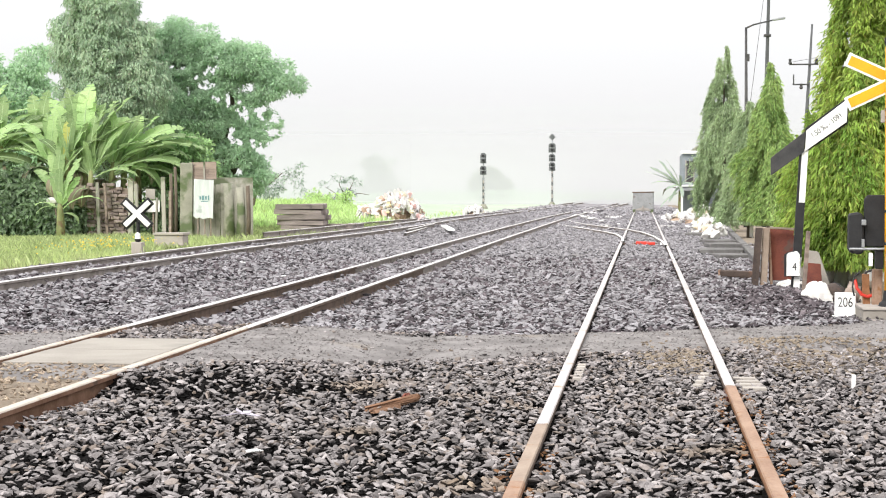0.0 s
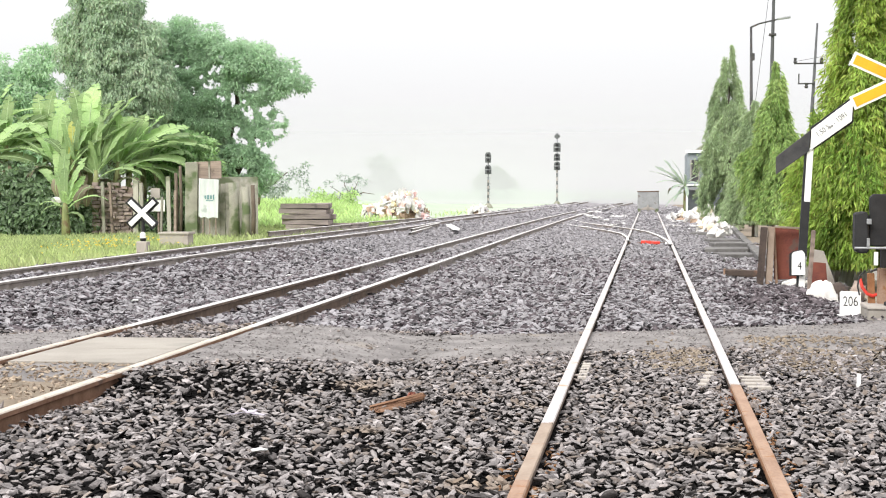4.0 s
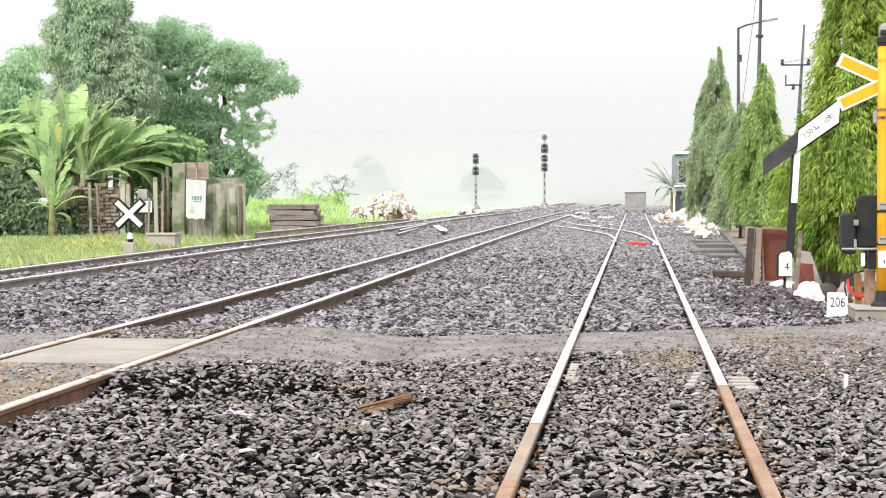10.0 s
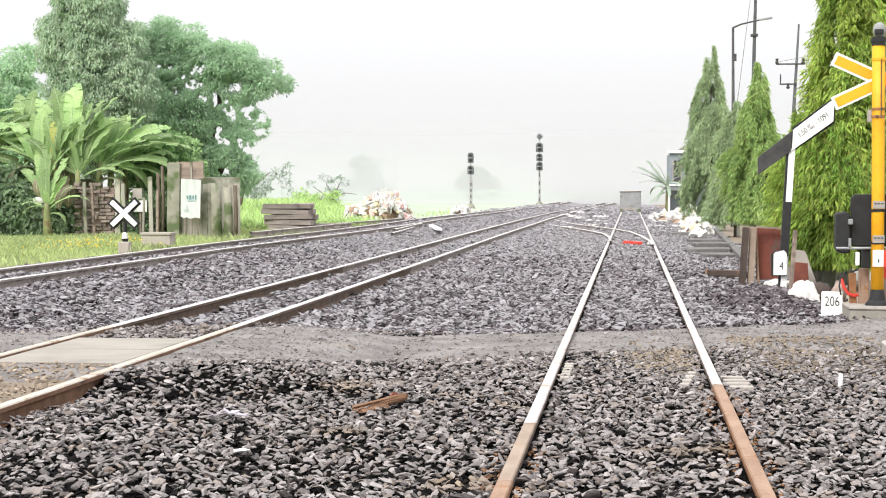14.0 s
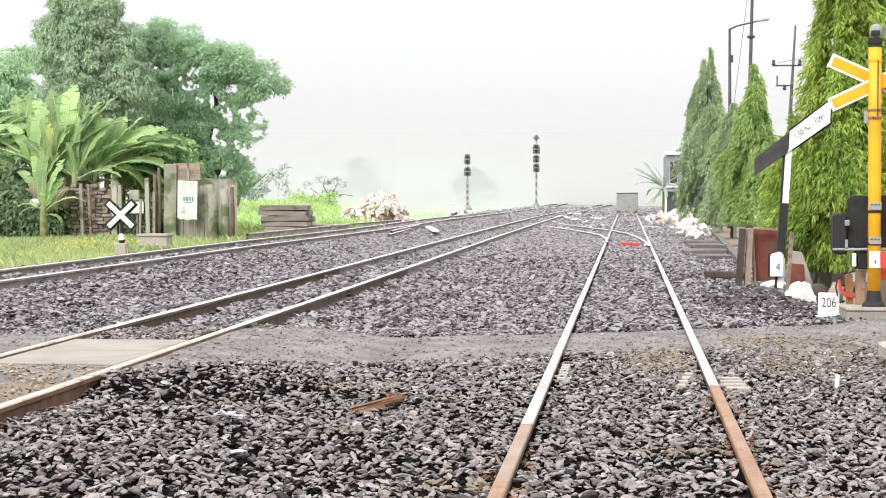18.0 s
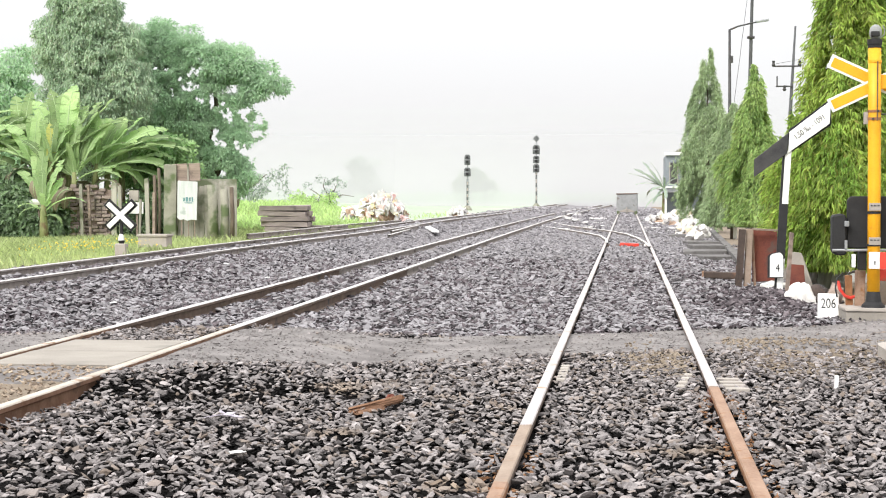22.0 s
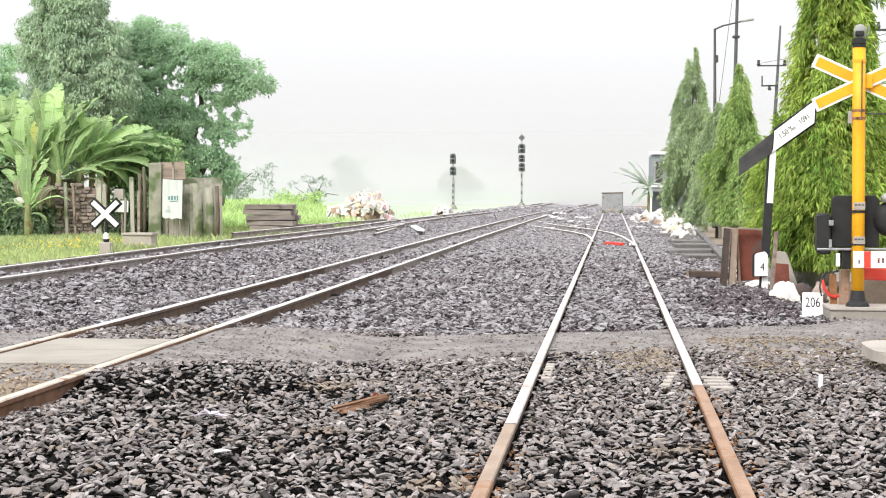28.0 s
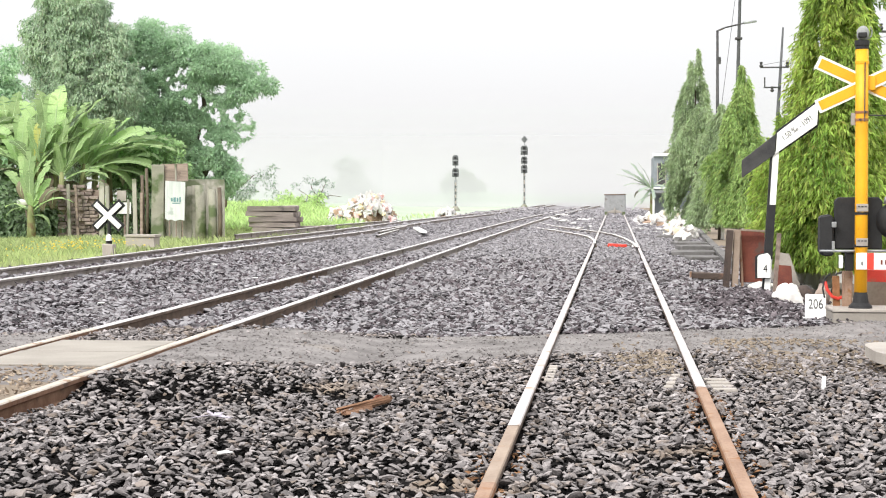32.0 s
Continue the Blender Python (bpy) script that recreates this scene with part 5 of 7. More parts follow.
def banana_plant(at, height, fronds, seed, label, dry=3, stock=None, lean=0.0):
    """A stalk with leaves given by heading (0: along the +x side, 90: away), rise, size and curl."""
    rng = random.Random(seed)
    t = thing("banana_plant", pose(*at), label, "banana plant", "banana plants by the fence")
    tip = (lean, rng.uniform(-0.1, 0.1), height)
    part("stem", tube([(0, 0, -0.1), (tip[0] * 0.3, 0, height * 0.4), (tip[0] * 0.8, tip[1], height * 0.8), tip], [0.14, 0.12, 0.09, 0.055], 12), M_STALK, t, smooth=True)
    for i, (az, rise, s, curl) in enumerate(fronds):
        ob = link_mesh("leaf", (stock or LEAVES)[curl], t)
        up = height - 0.1 - 0.35 * (1 - rise / 90) * rng.random()
        ob.matrix_basis = Matrix.Translation((tip[0], tip[1], up)) @ pose(0, 0, 0, 0, -rise, az + rng.uniform(-4, 4)) @ pose(0, 0, 0, rng.uniform(-20, 20) + 20 * math.cos(radians(az)), 0, 0) @ Matrix.Diagonal((s, s * rng.uniform(0.9, 1.1), s, 1))
    for i in range(dry):
        ob = link_mesh("dry_leaf", DRY[i % 2], t, "brown dried hanging leaf")
        ob.matrix_basis = Matrix.Translation((tip[0] * 0.8, 0, height * rng.uniform(0.55, 0.85))) @ pose(0, 0, 0, rng.uniform(-15, 15), -25, rng.uniform(0, 360))
    return t


banana_plant((-16.4, 47.4, 0.1), 2.5, [(100, 84, 1.1, 2), (72, 80, 0.86, 1), (125, 78, 0.9, 1), (85, 70, 0.9, 2), (40, 70, 0.75, 1), (60, 66, 0.85, 1), (12, 56, 1.05, 1), (4, 46, 1.05, 2), (150, 70, 0.72, 1), (165, 50, 0.75, 2), (20, 62, 0.9, 1), (110, 60, 0.8, 2), (300, 74, 0.5, 1)], 1,
             "tall banana plant with broad upright light green leaves", 2)
banana_plant((-16.75, 46.9, 0.1), 2.3, [(105, 80, 0.62, 6), (80, 78, 0.6, 1), (140, 74, 0.68, 1), (40, 64, 0.66, 1), (170, 52, 0.62, 2), (20, 50, 0.7, 2), (255, 74, 0.45, 1)], 14,
             "banana plant with one yellowing upright leaf", 2)
banana_plant((-15.75, 47.3, 0.1), 2.25, [(85, 80, 0.72, 0), (50, 62, 0.85, 1), (15, 52, 0.95, 1), (6, 42, 1.1, 2), (0, 34, 1.25, 2), (-4, 24, 1.3, 2), (-8, 22, 1.2, 3), (4, 30, 1.1, 3), (-2, 14, 1.1, 3), (150, 58, 0.66, 2), (178, 30, 0.6, 3), (-14, 8, 0.8, 4)], 2,
             "banana plant with long arching leaves bending over the wall", 2, lean=0.2)
banana_plant((-17.3, 47.3, 0.1), 2.35, [(85, 82, 0.7, 1), (125, 72, 0.7, 1), (60, 72, 0.66, 1), (160, 58, 0.8, 2), (172, 42, 0.85, 2), (184, 30, 0.85, 3), (20, 60, 0.6, 2), (192, 14, 0.7, 3), (140, 50, 0.8, 2)], 3,
             "banana plant with large drooping leaves before the hut", 3, lean=-0.1)
banana_plant((-16.45, 45.4, 0.1), 1.05, [(115, 78, 0.52, 1), (42, 58, 0.5, 1), (55, 66, 0.72, 1), (140, 66, 0.5, 1), (6, 40, 0.6, 3), (170, 36, 0.4, 3), (195, 10, 0.4, 4), (285, 60, 0.3, 2), (-20, 16, 0.34, 4)], 4,
             "young banana plant with upright leaves in verge grass", 0)
banana_plant((-15.05, 48.2, 0.1), 2.2, [(100, 74, 0.6, 1), (60, 62, 0.66, 1), (20, 48, 0.7, 2), (0, 30, 0.7, 2), (150, 52, 0.6, 2)], 5,
             "banana plant with torn pale leaves beside the shed", 1)
banana_plant((-19.1, 47.6, 0.1), 2.75, [(60, 60, 0.8, 2), (130, 60, 0.8, 2), (15, 44, 0.8, 2), (0, 26, 0.9, 3), (-8, 12, 0.85, 3), (100, 74, 0.8, 1), (170, 46, 0.9, 2), (185, 22, 0.9, 3), (40, 52, 0.85, 2)], 6,
             "old banana plant with ragged leaves over the hut", 3)
banana_plant((-20.3, 48.4, 0.1), 3.0, [(50, 56, 0.9, 2), (130, 56, 0.85, 2), (10, 42, 1.05, 2), (0, 24, 1.0, 3), (175, 40, 1.0, 2), (25, 62, 0.95, 1)], 7,
             "tall banana plant beside the dark hut", 2)
banana_plant((-16.9, 48.3, 0.1), 2.75, [(70, 70, 0.85, 1), (115, 70, 0.85, 1), (30, 56, 0.9, 1), (155, 56, 0.9, 1), (5, 40, 0.9, 2), (180, 38, 0.9, 2), (140, 74, 0.9, 1)], 9,
             "banana plant with tall leaves behind the clump", 1)
banana_plant((-16.95, 46.5, 0.1), 1.5, [(85, 76, 0.7, 1), (125, 68, 0.66, 1), (50, 66, 0.66, 1), (165, 52, 0.55, 2), (185, 26, 0.5, 3)], 11,
             "half-grown banana plant among taller stems", 1)
banana_plant((-16.1, 47.0, 0.1), 2.0, [(90, 80, 0.8, 1), (55, 70, 0.8, 1), (125, 70, 0.8, 1), (25, 60, 0.85, 1), (155, 58, 0.75, 2), (8, 46, 0.9, 2), (70, 60, 0.7, 1), (-5, 30, 0.7, 3), (175, 36, 0.6, 3), (250, 76, 0.45, 1)], 12,
             "banana plant with arching leaves over the rubble wall", 2)
banana_plant((-15.35, 47.7, 0.1), 2.3, [(95, 78, 0.66, 1), (60, 64, 0.75, 1), (25, 52, 0.85, 2), (8, 40, 0.9, 2), (-2, 26, 0.9, 3), (130, 64, 0.7, 1), (165, 46, 0.7, 2), (-8, 14, 0.85, 3)], 15,
             "banana plant with spreading torn leaves above the wall", 1)
banana_plant((-17.0, 47.8, 0.1), 2.3, [(90, 80, 0.75, 1), (60, 66, 0.8, 1), (120, 66, 0.8, 1), (25, 54, 0.85, 2), (155, 52, 0.85, 2), (178, 34, 0.8, 3)], 13,
             "leafy banana plant in the middle of the clump", 2)
banana_plant((-18.2, 48.5, 0.1), 2.7, [(85, 76, 0.9, 1), (125, 64, 0.95, 1), (50, 64, 0.9, 1), (160, 50, 0.95, 2), (20, 46, 0.9, 2), (180, 30, 0.9, 3), (0, 26, 0.8, 3), (105, 56, 0.9, 2), (195, 12, 0.8, 3)], 16,
             "grey-green banana plant with ragged leaves before the hut", 2)
banana_plant((-19.6, 47.0, 0.1), 2.5, [(60, 62, 0.8, 2), (10, 40, 0.9, 2), (0, 22, 1.0, 3), (-6, 8, 0.95, 3), (30, 50, 0.9, 2), (100, 70, 0.8, 1)], 17,
             "banana plant with fringed leaves reaching over dark undergrowth", 2)
FAR_LEAVES = [stored(banana_leaf(2.2, 0.3, d, 70 + s), "leaf", M_PALM) for s, d in enumerate((0.15, 0.4, 0.7))]
banana_plant((2.2, 100.2, 0.0), 2.0, [(172, 34, 1.0, 1), (180, 48, 0.95, 0), (186, 24, 1.05, 1), (178, 12, 0.8, 2), (205, 60, 0.8, 1), (225, 30, 0.7, 2), (270, 40, 0.7, 2), (0, 40, 0.5, 2), (195, -30, 0.7, 2), (300, 10, 0.6, 2), (240, 0, 0.7, 2), (330, 50, 0.6, 1), (275, -20, 0.7, 2), (215, -45, 0.6, 2)], 10,
             "far grey-green banana plant leaning out beside the house", 1, FAR_LEAVES)


def blades(name, x, y, height, width, seed, material, label):
    """Grass blades as bent triangles."""
    rng = np.random.default_rng(seed)
    n = len(x)
    z = ground_z(x, y) - 0.02
    a, lean_by = rng.uniform(0, np.pi, n), rng.normal(0, 0.35, (n, 2)) * height[:, None]
    dx, dy = np.cos(a) * width / 2, np.sin(a) * width / 2
    base = np.stack([x, y, z], 1)
    v = np.stack([base + np.stack([dx, dy, 0 * x], 1), base - np.stack([dx, dy, 0 * x], 1), base + np.stack([lean_by[:, 0] * 0.35 + dx * 0.6, lean_by[:, 1] * 0.35, height * 0.6], 1), base + np.stack([lean_by[:, 0], lean_by[:, 1], height], 1)], 1).reshape(-1, 3)
    i = np.arange(n)[:, None] * 4
    f = np.concatenate([np.concatenate([i, i + 1, i + 2], 1), np.concatenate([i + 2, i + 1, i + 3], 1)])
    return tagged(new(name, mesh_np(name, v, f, material)), label, "grass", kind="stuff")


def grass_patch(name, x0, x1, y0, y1, n, low, high, width, seed, material, label, edge=1.8):
    rng = np.random.default_rng(seed)
    x, y = rng.uniform(x0, x1, n), rng.uniform(y0, y1, n)
    keep = x < track3(y) - edge + 0.35 * lumps(x, y, 1.4)
    keep &= lumps(x, y, 0.9) + rng.normal(0, 0.4, n) > -0.75
    keep &= rng.uniform(0, 1, n) > 0.72 * smooth_step(-12.9, -11.6, x + 0.4 * lumps(x, y, 0.8)) * (y < 52)
    keep &= (np.hypot(x + 10.75, (y - 33.6) * 0.6) > 0.55) & (np.hypot((x + 11.4) * 0.8, (y - 38.6) * 0.5) > 0.5)
    # thinner towards the far end of the side track
    keep &= rng.uniform(0, 1, n) > 0.92 * smooth_step(-16.5, -13, x) * smooth_step(70, 82, y)
    x, y = x[keep], y[keep]
    h = rng.uniform(low, high, len(x)) * (1 + 0.35 * lumps(x, y, 0.7))
    return blades(name, x, y, h, np.full(len(x), width), seed + 1, material, label)


grass_patch("verge_grass", -19, -10, 24, 50, 52000, 0.07, 0.24, 0.018, 71, M_GRASS, "yellow-green verge grass along side track")
grass_patch("verge_grass", -15, -10, 46, 66, 16000, 0.06, 0.22, 0.025, 72, M_GRASS, "short trampled grass beside stacked sleepers")
grass_patch("field_grass", -34, -10.5, 58, 100, 48000, 0.12, 0.42, 0.04, 73, M_FIELD, "tall pale green grass on the far bank", 2.6)

fr = np.random.default_rng(9)
fx, fy = fr.normal(-12.2, 0.55, 170), fr.normal(36.5, 1.6, 170)
fv, ff = scatter(fx, fy, ground_z(fx, fy) + fr.uniform(0.12, 0.3, 170), fr.uniform(0.012, 0.026, 170), 0, 12)
M_FLOWER = mat("yellow_petals", (0.75, 0.5, 0.03), (0.85, 0.62, 0.08), 9, 0.7, 0.0)
tagged(new("wild_flowers", mesh_np("wild_flowers", fv, ff, M_FLOWER)), "small yellow wild flowers in verge grass", "flowers", kind="stuff")

# ---- things beside the side track ----
xs = thing("saltire_sign", pose(-10.78, 34.5, 0.1), "white saltire sign with black edge on concrete foot", "railway sign")
part("foot", box(0.24, 0.24, 0.26, (0, 0, 0.16), bevel=0.025, rough=0.006), M_CONC, xs, "pale concrete foot")
part("stem", tube([(0, 0, 0.28), (0, 0, 0.34), (0, 0, 0.42), (0, 0, 1.0)], [0.05, 0.07, 0.04, 0.035], 12), M_BLACK, xs, "black iron stem")
part("collar", tube([(0, -0.02, 0.36), (0, -0.02, 0.46), (0, -0.02, 0.5)], [0.065, 0.055, 0.02], 12), M_WHITE, xs)
for s in (1, -1):
    arm = part("arm_edge", box(0.83, 0.02, 0.2, (0, -0.05 - 0.02 * s, 0.9), (0, 43 * s, 0), bevel=0.004), M_BLACK, xs, "black edging")
    part("arm", box(0.74, 0.02, 0.105, (0, -0.085 - 0.012 * s, 0.9), (0, 43 * s, 0), bevel=0.003), M_WHITE, arm, "white painted arm")

blk = thing("concrete_block", pose(-11.5, 39.5, 0.16), "grey concrete block with pale flat top", "concrete block")
part("block", box(0.72, 0.5, 0.26, (0, 0, 0.12), bevel=0.02, rough=0.006), M_CONC, blk)
part("cap_slab", box(0.78, 0.56, 0.06, (0, 0, 0.28), bevel=0.015), M_CONC, blk)

shed = thing("plank_shed", pose(-12.7, 46.6, 0.1), "weathered plank shed with patched panels and posts", "shed")
part("corner_post", box(0.36, 0.3, 2.2, (-0.38, 0, 1.1), (0, 0.6, 0), bevel=0.03, rough=0.01), M_CONC_OLD, shed, "mossy square corner post")
part("upper_panel", box(0.78, 0.05, 0.5, (0.1, -0.04, 1.98), (0, -1.5, 0), bevel=0.008), M_WOOD, shed, "pinkish brown upper panel")
part("panel_batten", box(0.05, 0.03, 0.5, (0.14, -0.08, 1.98), (0, -1.5, 0), bevel=0.005), M_PLANK, shed)
for i in range(7):
    part("plank", box(0.145, 0.035, 1.55 + 0.06 * (i % 3), (-0.12 + 0.155 * i, 0.08, 0.78), (0, 0.7 * (-1) ** i, 0), bevel=0.006), M_PLANK, shed)
part("side_wall", box(0.05, 1.8, 1.9, (-0.5, 1.0, 0.95), bevel=0.01), M_PLANK, shed)
part("back_wall", box(1.6, 0.05, 1.8, (0.3, 1.9, 0.9), bevel=0.01), M_PLANK, shed)
for i, (x, h, r) in enumerate(((0.85, 1.62, 0.15), (1.2, 1.5, 0.12), (1.42, 1.55, 0.06), (-0.85, 1.9, 0.05), (-0.72, 2.1, 0.045))):
    part("post", tube([(x, -0.05, -0.1), (x + 0.02, -0.05, h * 0.5), (x - 0.01, -0.05, h)], [r * 1.15, r, r * 0.95], 12), M_CONC_OLD if r > 0.1 else M_BARK, shed, "round weathered post", smooth=True)
M_BOARD = mat("rain_streaked_board", (0.46, 0.49, 0.48), (0.62, 0.64, 0.63), 5, 0.7, 0.1, stretch=(3, 3, 0.3), spot=(0.36, 0.4, 0.38), spot_scale=4, spot_at=0.58)
M_BOARDBLUE = mat("faded_teal_print", (0.09, 0.2, 0.21), (0.16, 0.29, 0.3), 6, 0.7, 0.0)
nb = thing("notice_board", pose(-12.52, 46.3, 0.1), "white notice board with faded teal writing on shed", "notice board")
part("board", slab([(-0.3, 0.66), (-0.2, 0.6), (-0.12, 0.64), (0.0, 0.58), (0.12, 0.63), (0.27, 0.6), (0.3, 1.7), (-0.28, 1.74)], 0.04, m=pose(0, 0, 0), bevel=0.004), M_BOARD, nb)
for x, w, h in ((-0.09, 0.05, 0.1), (-0.01, 0.07, 0.13), (0.075, 0.05, 0.11), (0.15, 0.04, 0.14)):
    part("writing_bar", box(w, 0.01, h, (x, -0.023, 1.2)), M_BOARDBLUE, nb)
part("writing_bar", box(0.22, 0.01, 0.025, (0.03, -0.023, 1.1)), M_BOARDBLUE, nb)
part("bracket", box(0.06, 0.3, 0.05, (0, 0.16, 1.5), bevel=0.006), M_DARKSTEEL, nb)
for x in (-0.18, 0.02, 0.2):
    part("leg", tube([(x, 0.03, -0.1), (x, 0.03, 0.7)], 0.018, 8), M_WOOD, nb)

M_BRICK = mat("old_brick", (0.2, 0.16, 0.145), (0.36, 0.29, 0.255), 5, 0.92, 0.4, vary=0.35, island=False, spot=(0.15, 0.15, 0.1), spot_scale=3)
bw = tagged(new("wall_brick"), "ruined brown rubble wall end behind banana plants", "wall", kind="structure")
part("core", box(1.26, 0.2, 1.5, (-15.55, 47.04, 0.83), bevel=0.01), M_WOOD, bw, "crumbling dark mortar core")
wall_rng = random.Random(21)
for r in range(15):
    x = -16.18
    while x < -14.98:
        w = wall_rng.uniform(0.12, 0.3)
        if wall_rng.random() < (0.88 if r < 11 else 0.6):
            ob = part("brick", box(w - 0.015, 0.12, wall_rng.uniform(0.075, 0.1), bevel=0.016, rough=0.006), M_BRICK, bw)
            ob.matrix_basis = pose(x + w / 2, 46.9 + wall_rng.uniform(-0.03, 0.02), 0.17 + 0.108 * r, 0, wall_rng.uniform(-4, 4), wall_rng.uniform(-4, 4))
        x += w
for i, (x, h, w, m) in enumerate(((-15.75, 1.75, 0.09, M_PLANK), (-15.5, 1.7, 0.07, M_WOOD), (-14.75, 1.78, 0.16, M_PLANK), (-14.56, 1.7, 0.1, M_PLANK), (-13.75, 1.9, 0.12, M_PLANK), (-13.55, 1.5, 0.08, M_WOOD), (-13.95, 1.3, 0.06, M_PLANK))):
    t = thing("fence_post", pose(x, 46.6 - 0.03 * i, 0.0), "weathered upright wooden fence post", "fence post", "fence posts by the shed")
    part("post", box(w, 0.08, h, (0, 0, h / 2), (0, random.uniform(-3, 3), 0), bevel=0.012), m, t)
wp = thing("white_board", pose(-14.2, 46.9, 0.05), "pale whitewashed panels propped behind the saltire", "panel")
part("panel", box(0.42, 0.04, 0.34, (0.0, 0, 1.0), bevel=0.006), M_WHITE, wp)
part("panel", box(0.28, 0.04, 0.3, (-0.06, -0.05, 1.36), bevel=0.006), M_CONC, wp)
part("leg", box(0.06, 0.05, 1.2, (0, 0.05, 0.6), bevel=0.006), M_WOOD, wp)

hut = thing("dark_hut", pose(-21.2, 50.5, -0.25), "dark shaded hut with tin roof behind banana plants", "hut")
part("front_wall", box(4.6, 0.12, 1.9, (0, 0, 0.95), bevel=0.01), M_DARKSTEEL, hut, "dark tarpaulin wall")
part("side_wall", box(0.12, 3.0, 1.9, (2.3, 1.5, 0.95), bevel=0.01), M_DARKSTEEL, hut)
for i in range(10):
    part("roof_sheet", box(0.52, 2.2, 0.03, (-2.35 + 0.52 * i, 0.6, 2.0 + 0.01 * (i % 2)), (12, 0, 0), bevel=0.006), M_DARKSTEEL, hut)
for x in (-1.6, 0.4, 1.9):
    part("post", box(0.1, 0.1, 1.9, (x, -0.2, 0.95), bevel=0.01), M_WOOD, hut)
wsk = lump_thing("pale_bundle", (-16.9, 46.2, 1.2), 0.2, (1.3, 0.6, 0.6), 33, M_SACK, "pale cloth bundle hung among banana stems", "bundle", 0.3)
part("hanger", tube([(0, 0, 0.0), (0.02, 0.02, -0.6), (0, 0, -1.25)], 0.02, 8), M_WOOD, wsk)

# stack of old sleepers
M_SLEEPER = mat("old_sleeper", (0.19, 0.16, 0.148), (0.35, 0.3, 0.28), 4, 0.92, 0.5, stretch=(0.5, 3, 3), vary=0.25, island=False, spot=(0.07, 0.065, 0.06), spot_scale=2)
sleeper_me = part("timber", box(1.62, 0.24, 0.17, bevel=0.02, rough=0.014), M_SLEEPER, None)
sleeper_mesh = sleeper_me.data
bpy.data.objects.remove(sleeper_me)
for r in range(5):
    for c in range(3):
        t = thing("timber_sleeper", pose(-11.4 + random.uniform(-0.1, 0.1) - 0.05 * r, 55 + 0.3 * c, 0.24 + 0.182 * r, random.uniform(-3, 3), random.uniform(-1.6, 1.6), random.uniform(-6, 6)), "old grey-brown timber sleeper in a stack", "sleeper", "stacked sleepers")
        link_mesh("timber", sleeper_mesh, t)
for x, y, z, rz in ((-10.45, 55.6, 0.3, -3), (-10.3, 55.2, 0.2, 4), (-10.9, 54.6, 0.14, 5)):
    t = thing("timber_sleeper", pose(x, y, z, 0, 0, rz), "loose timber sleeper beside the stack", "sleeper", "stacked sleepers")
    link_mesh("timber", sleeper_mesh, t)


def loose_rail(x0, y0, x1, y1, z, label):
    t = thing("loose_rail", pose(0, 0, 0), label, "rail", "loose rails")
    rail("bar", [(x0 + (x1 - x0) * i / 8, y0 + (y1 - y0) * i / 8) for i in range(9)], z, t, M_RAILTOP, M_PALEWEB)


loose_rail(-10.35, 44.5, -9.95, 58.5, 0.36, "pale loose rail lying beside the side track")
loose_rail(-10.9, 56, -9.85, 72, 0.32, "loose rail lying near rubbish heap")
loose_rail(-6.95, 48.5, -7.32, 58, 0.36, "loose rail lying between the tracks")
loose_rail(-6.72, 46.5, -7.15, 54.5, 0.3, "second loose rail lying between the tracks")
loose_rail(-7.75, 84.5, -6.4, 93.4, 0.2, "pale loose rail between far tracks")
loose_rail(-8.7, 100.8, -7.8, 107, 0.22, "second pale loose rail between far tracks")
fp = thing("fallen_board", pose(-6.5, 55.0, 0.27, 0, 5, 9), "pale white fallen board on the ballast", "board")
part("board", box(0.22, 6.0, 0.07, bevel=0.01), M_WHITE, fp)
for x, y, z, w, rz in ((-11.3, 53.6, 0.2, 1.0, 6), (-11.0, 53.2, 0.16, 1.3, -5), (-10.0, 54.3, 0.2, 1.1, 8)):
    t = thing("pale_board", pose(x, y, z, 3, 2, rz), "pale weathered board lying before the sleeper stack", "board", "pale boards")
    part("board", box(w, 0.2, 0.05, bevel=0.008, rough=0.006), M_CONC, t)

# rubbish heap
PASTEL = [mat("plastic_white", (0.45, 0.44, 0.43), (0.68, 0.66, 0.64), 5, 0.6, 0.4), mat("plastic_cream", (0.52, 0.45, 0.32), (0.66, 0.58, 0.43), 5, 0.6, 0.4),
          mat("plastic_pink", (0.68, 0.42, 0.4), (0.78, 0.55, 0.52), 5, 0.6, 0.4), mat("plastic_yellow", (0.75, 0.62, 0.34), (0.84, 0.73, 0.48), 5, 0.6, 0.4), mat("card_brown", (0.3, 0.2, 0.14), (0.45, 0.33, 0.24), 5, 0.85, 0.4)]


def crumple(seed, jag=0.3):
    """A crushed bag: a faceted, pinched lump."""
    bm = bmesh.new()
    bmesh.ops.create_icosphere(bm, subdivisions=2, radius=1)
    rng = random.Random(seed)
    sx, sy, sz = rng.uniform(0.9, 1.7), rng.uniform(0.5, 1.0), rng.uniform(0.2, 0.7)
    for v in bm.verts:
        k = 1 + 0.5 * noise.noise(v.co * 2.1 + Vector((seed * 5.3, 1, 0))) + rng.uniform(-jag, jag)
        v.co = Vector((v.co.x * sx, v.co.y * sy, v.co.z * sz)) * k * 0.2
    return bm


bag_meshes = []
for s in range(15):
    me = bpy.data.meshes.new("bag")
    b = crumple(s + 1)
    b.to_mesh(me)
    b.free()
    me.materials.append(PASTEL[(0, 0, 1, 0, 2, 0, 3, 4, 0, 0, 0, 2, 0, 0, 0)[s]])
    bag_meshes.append(me)


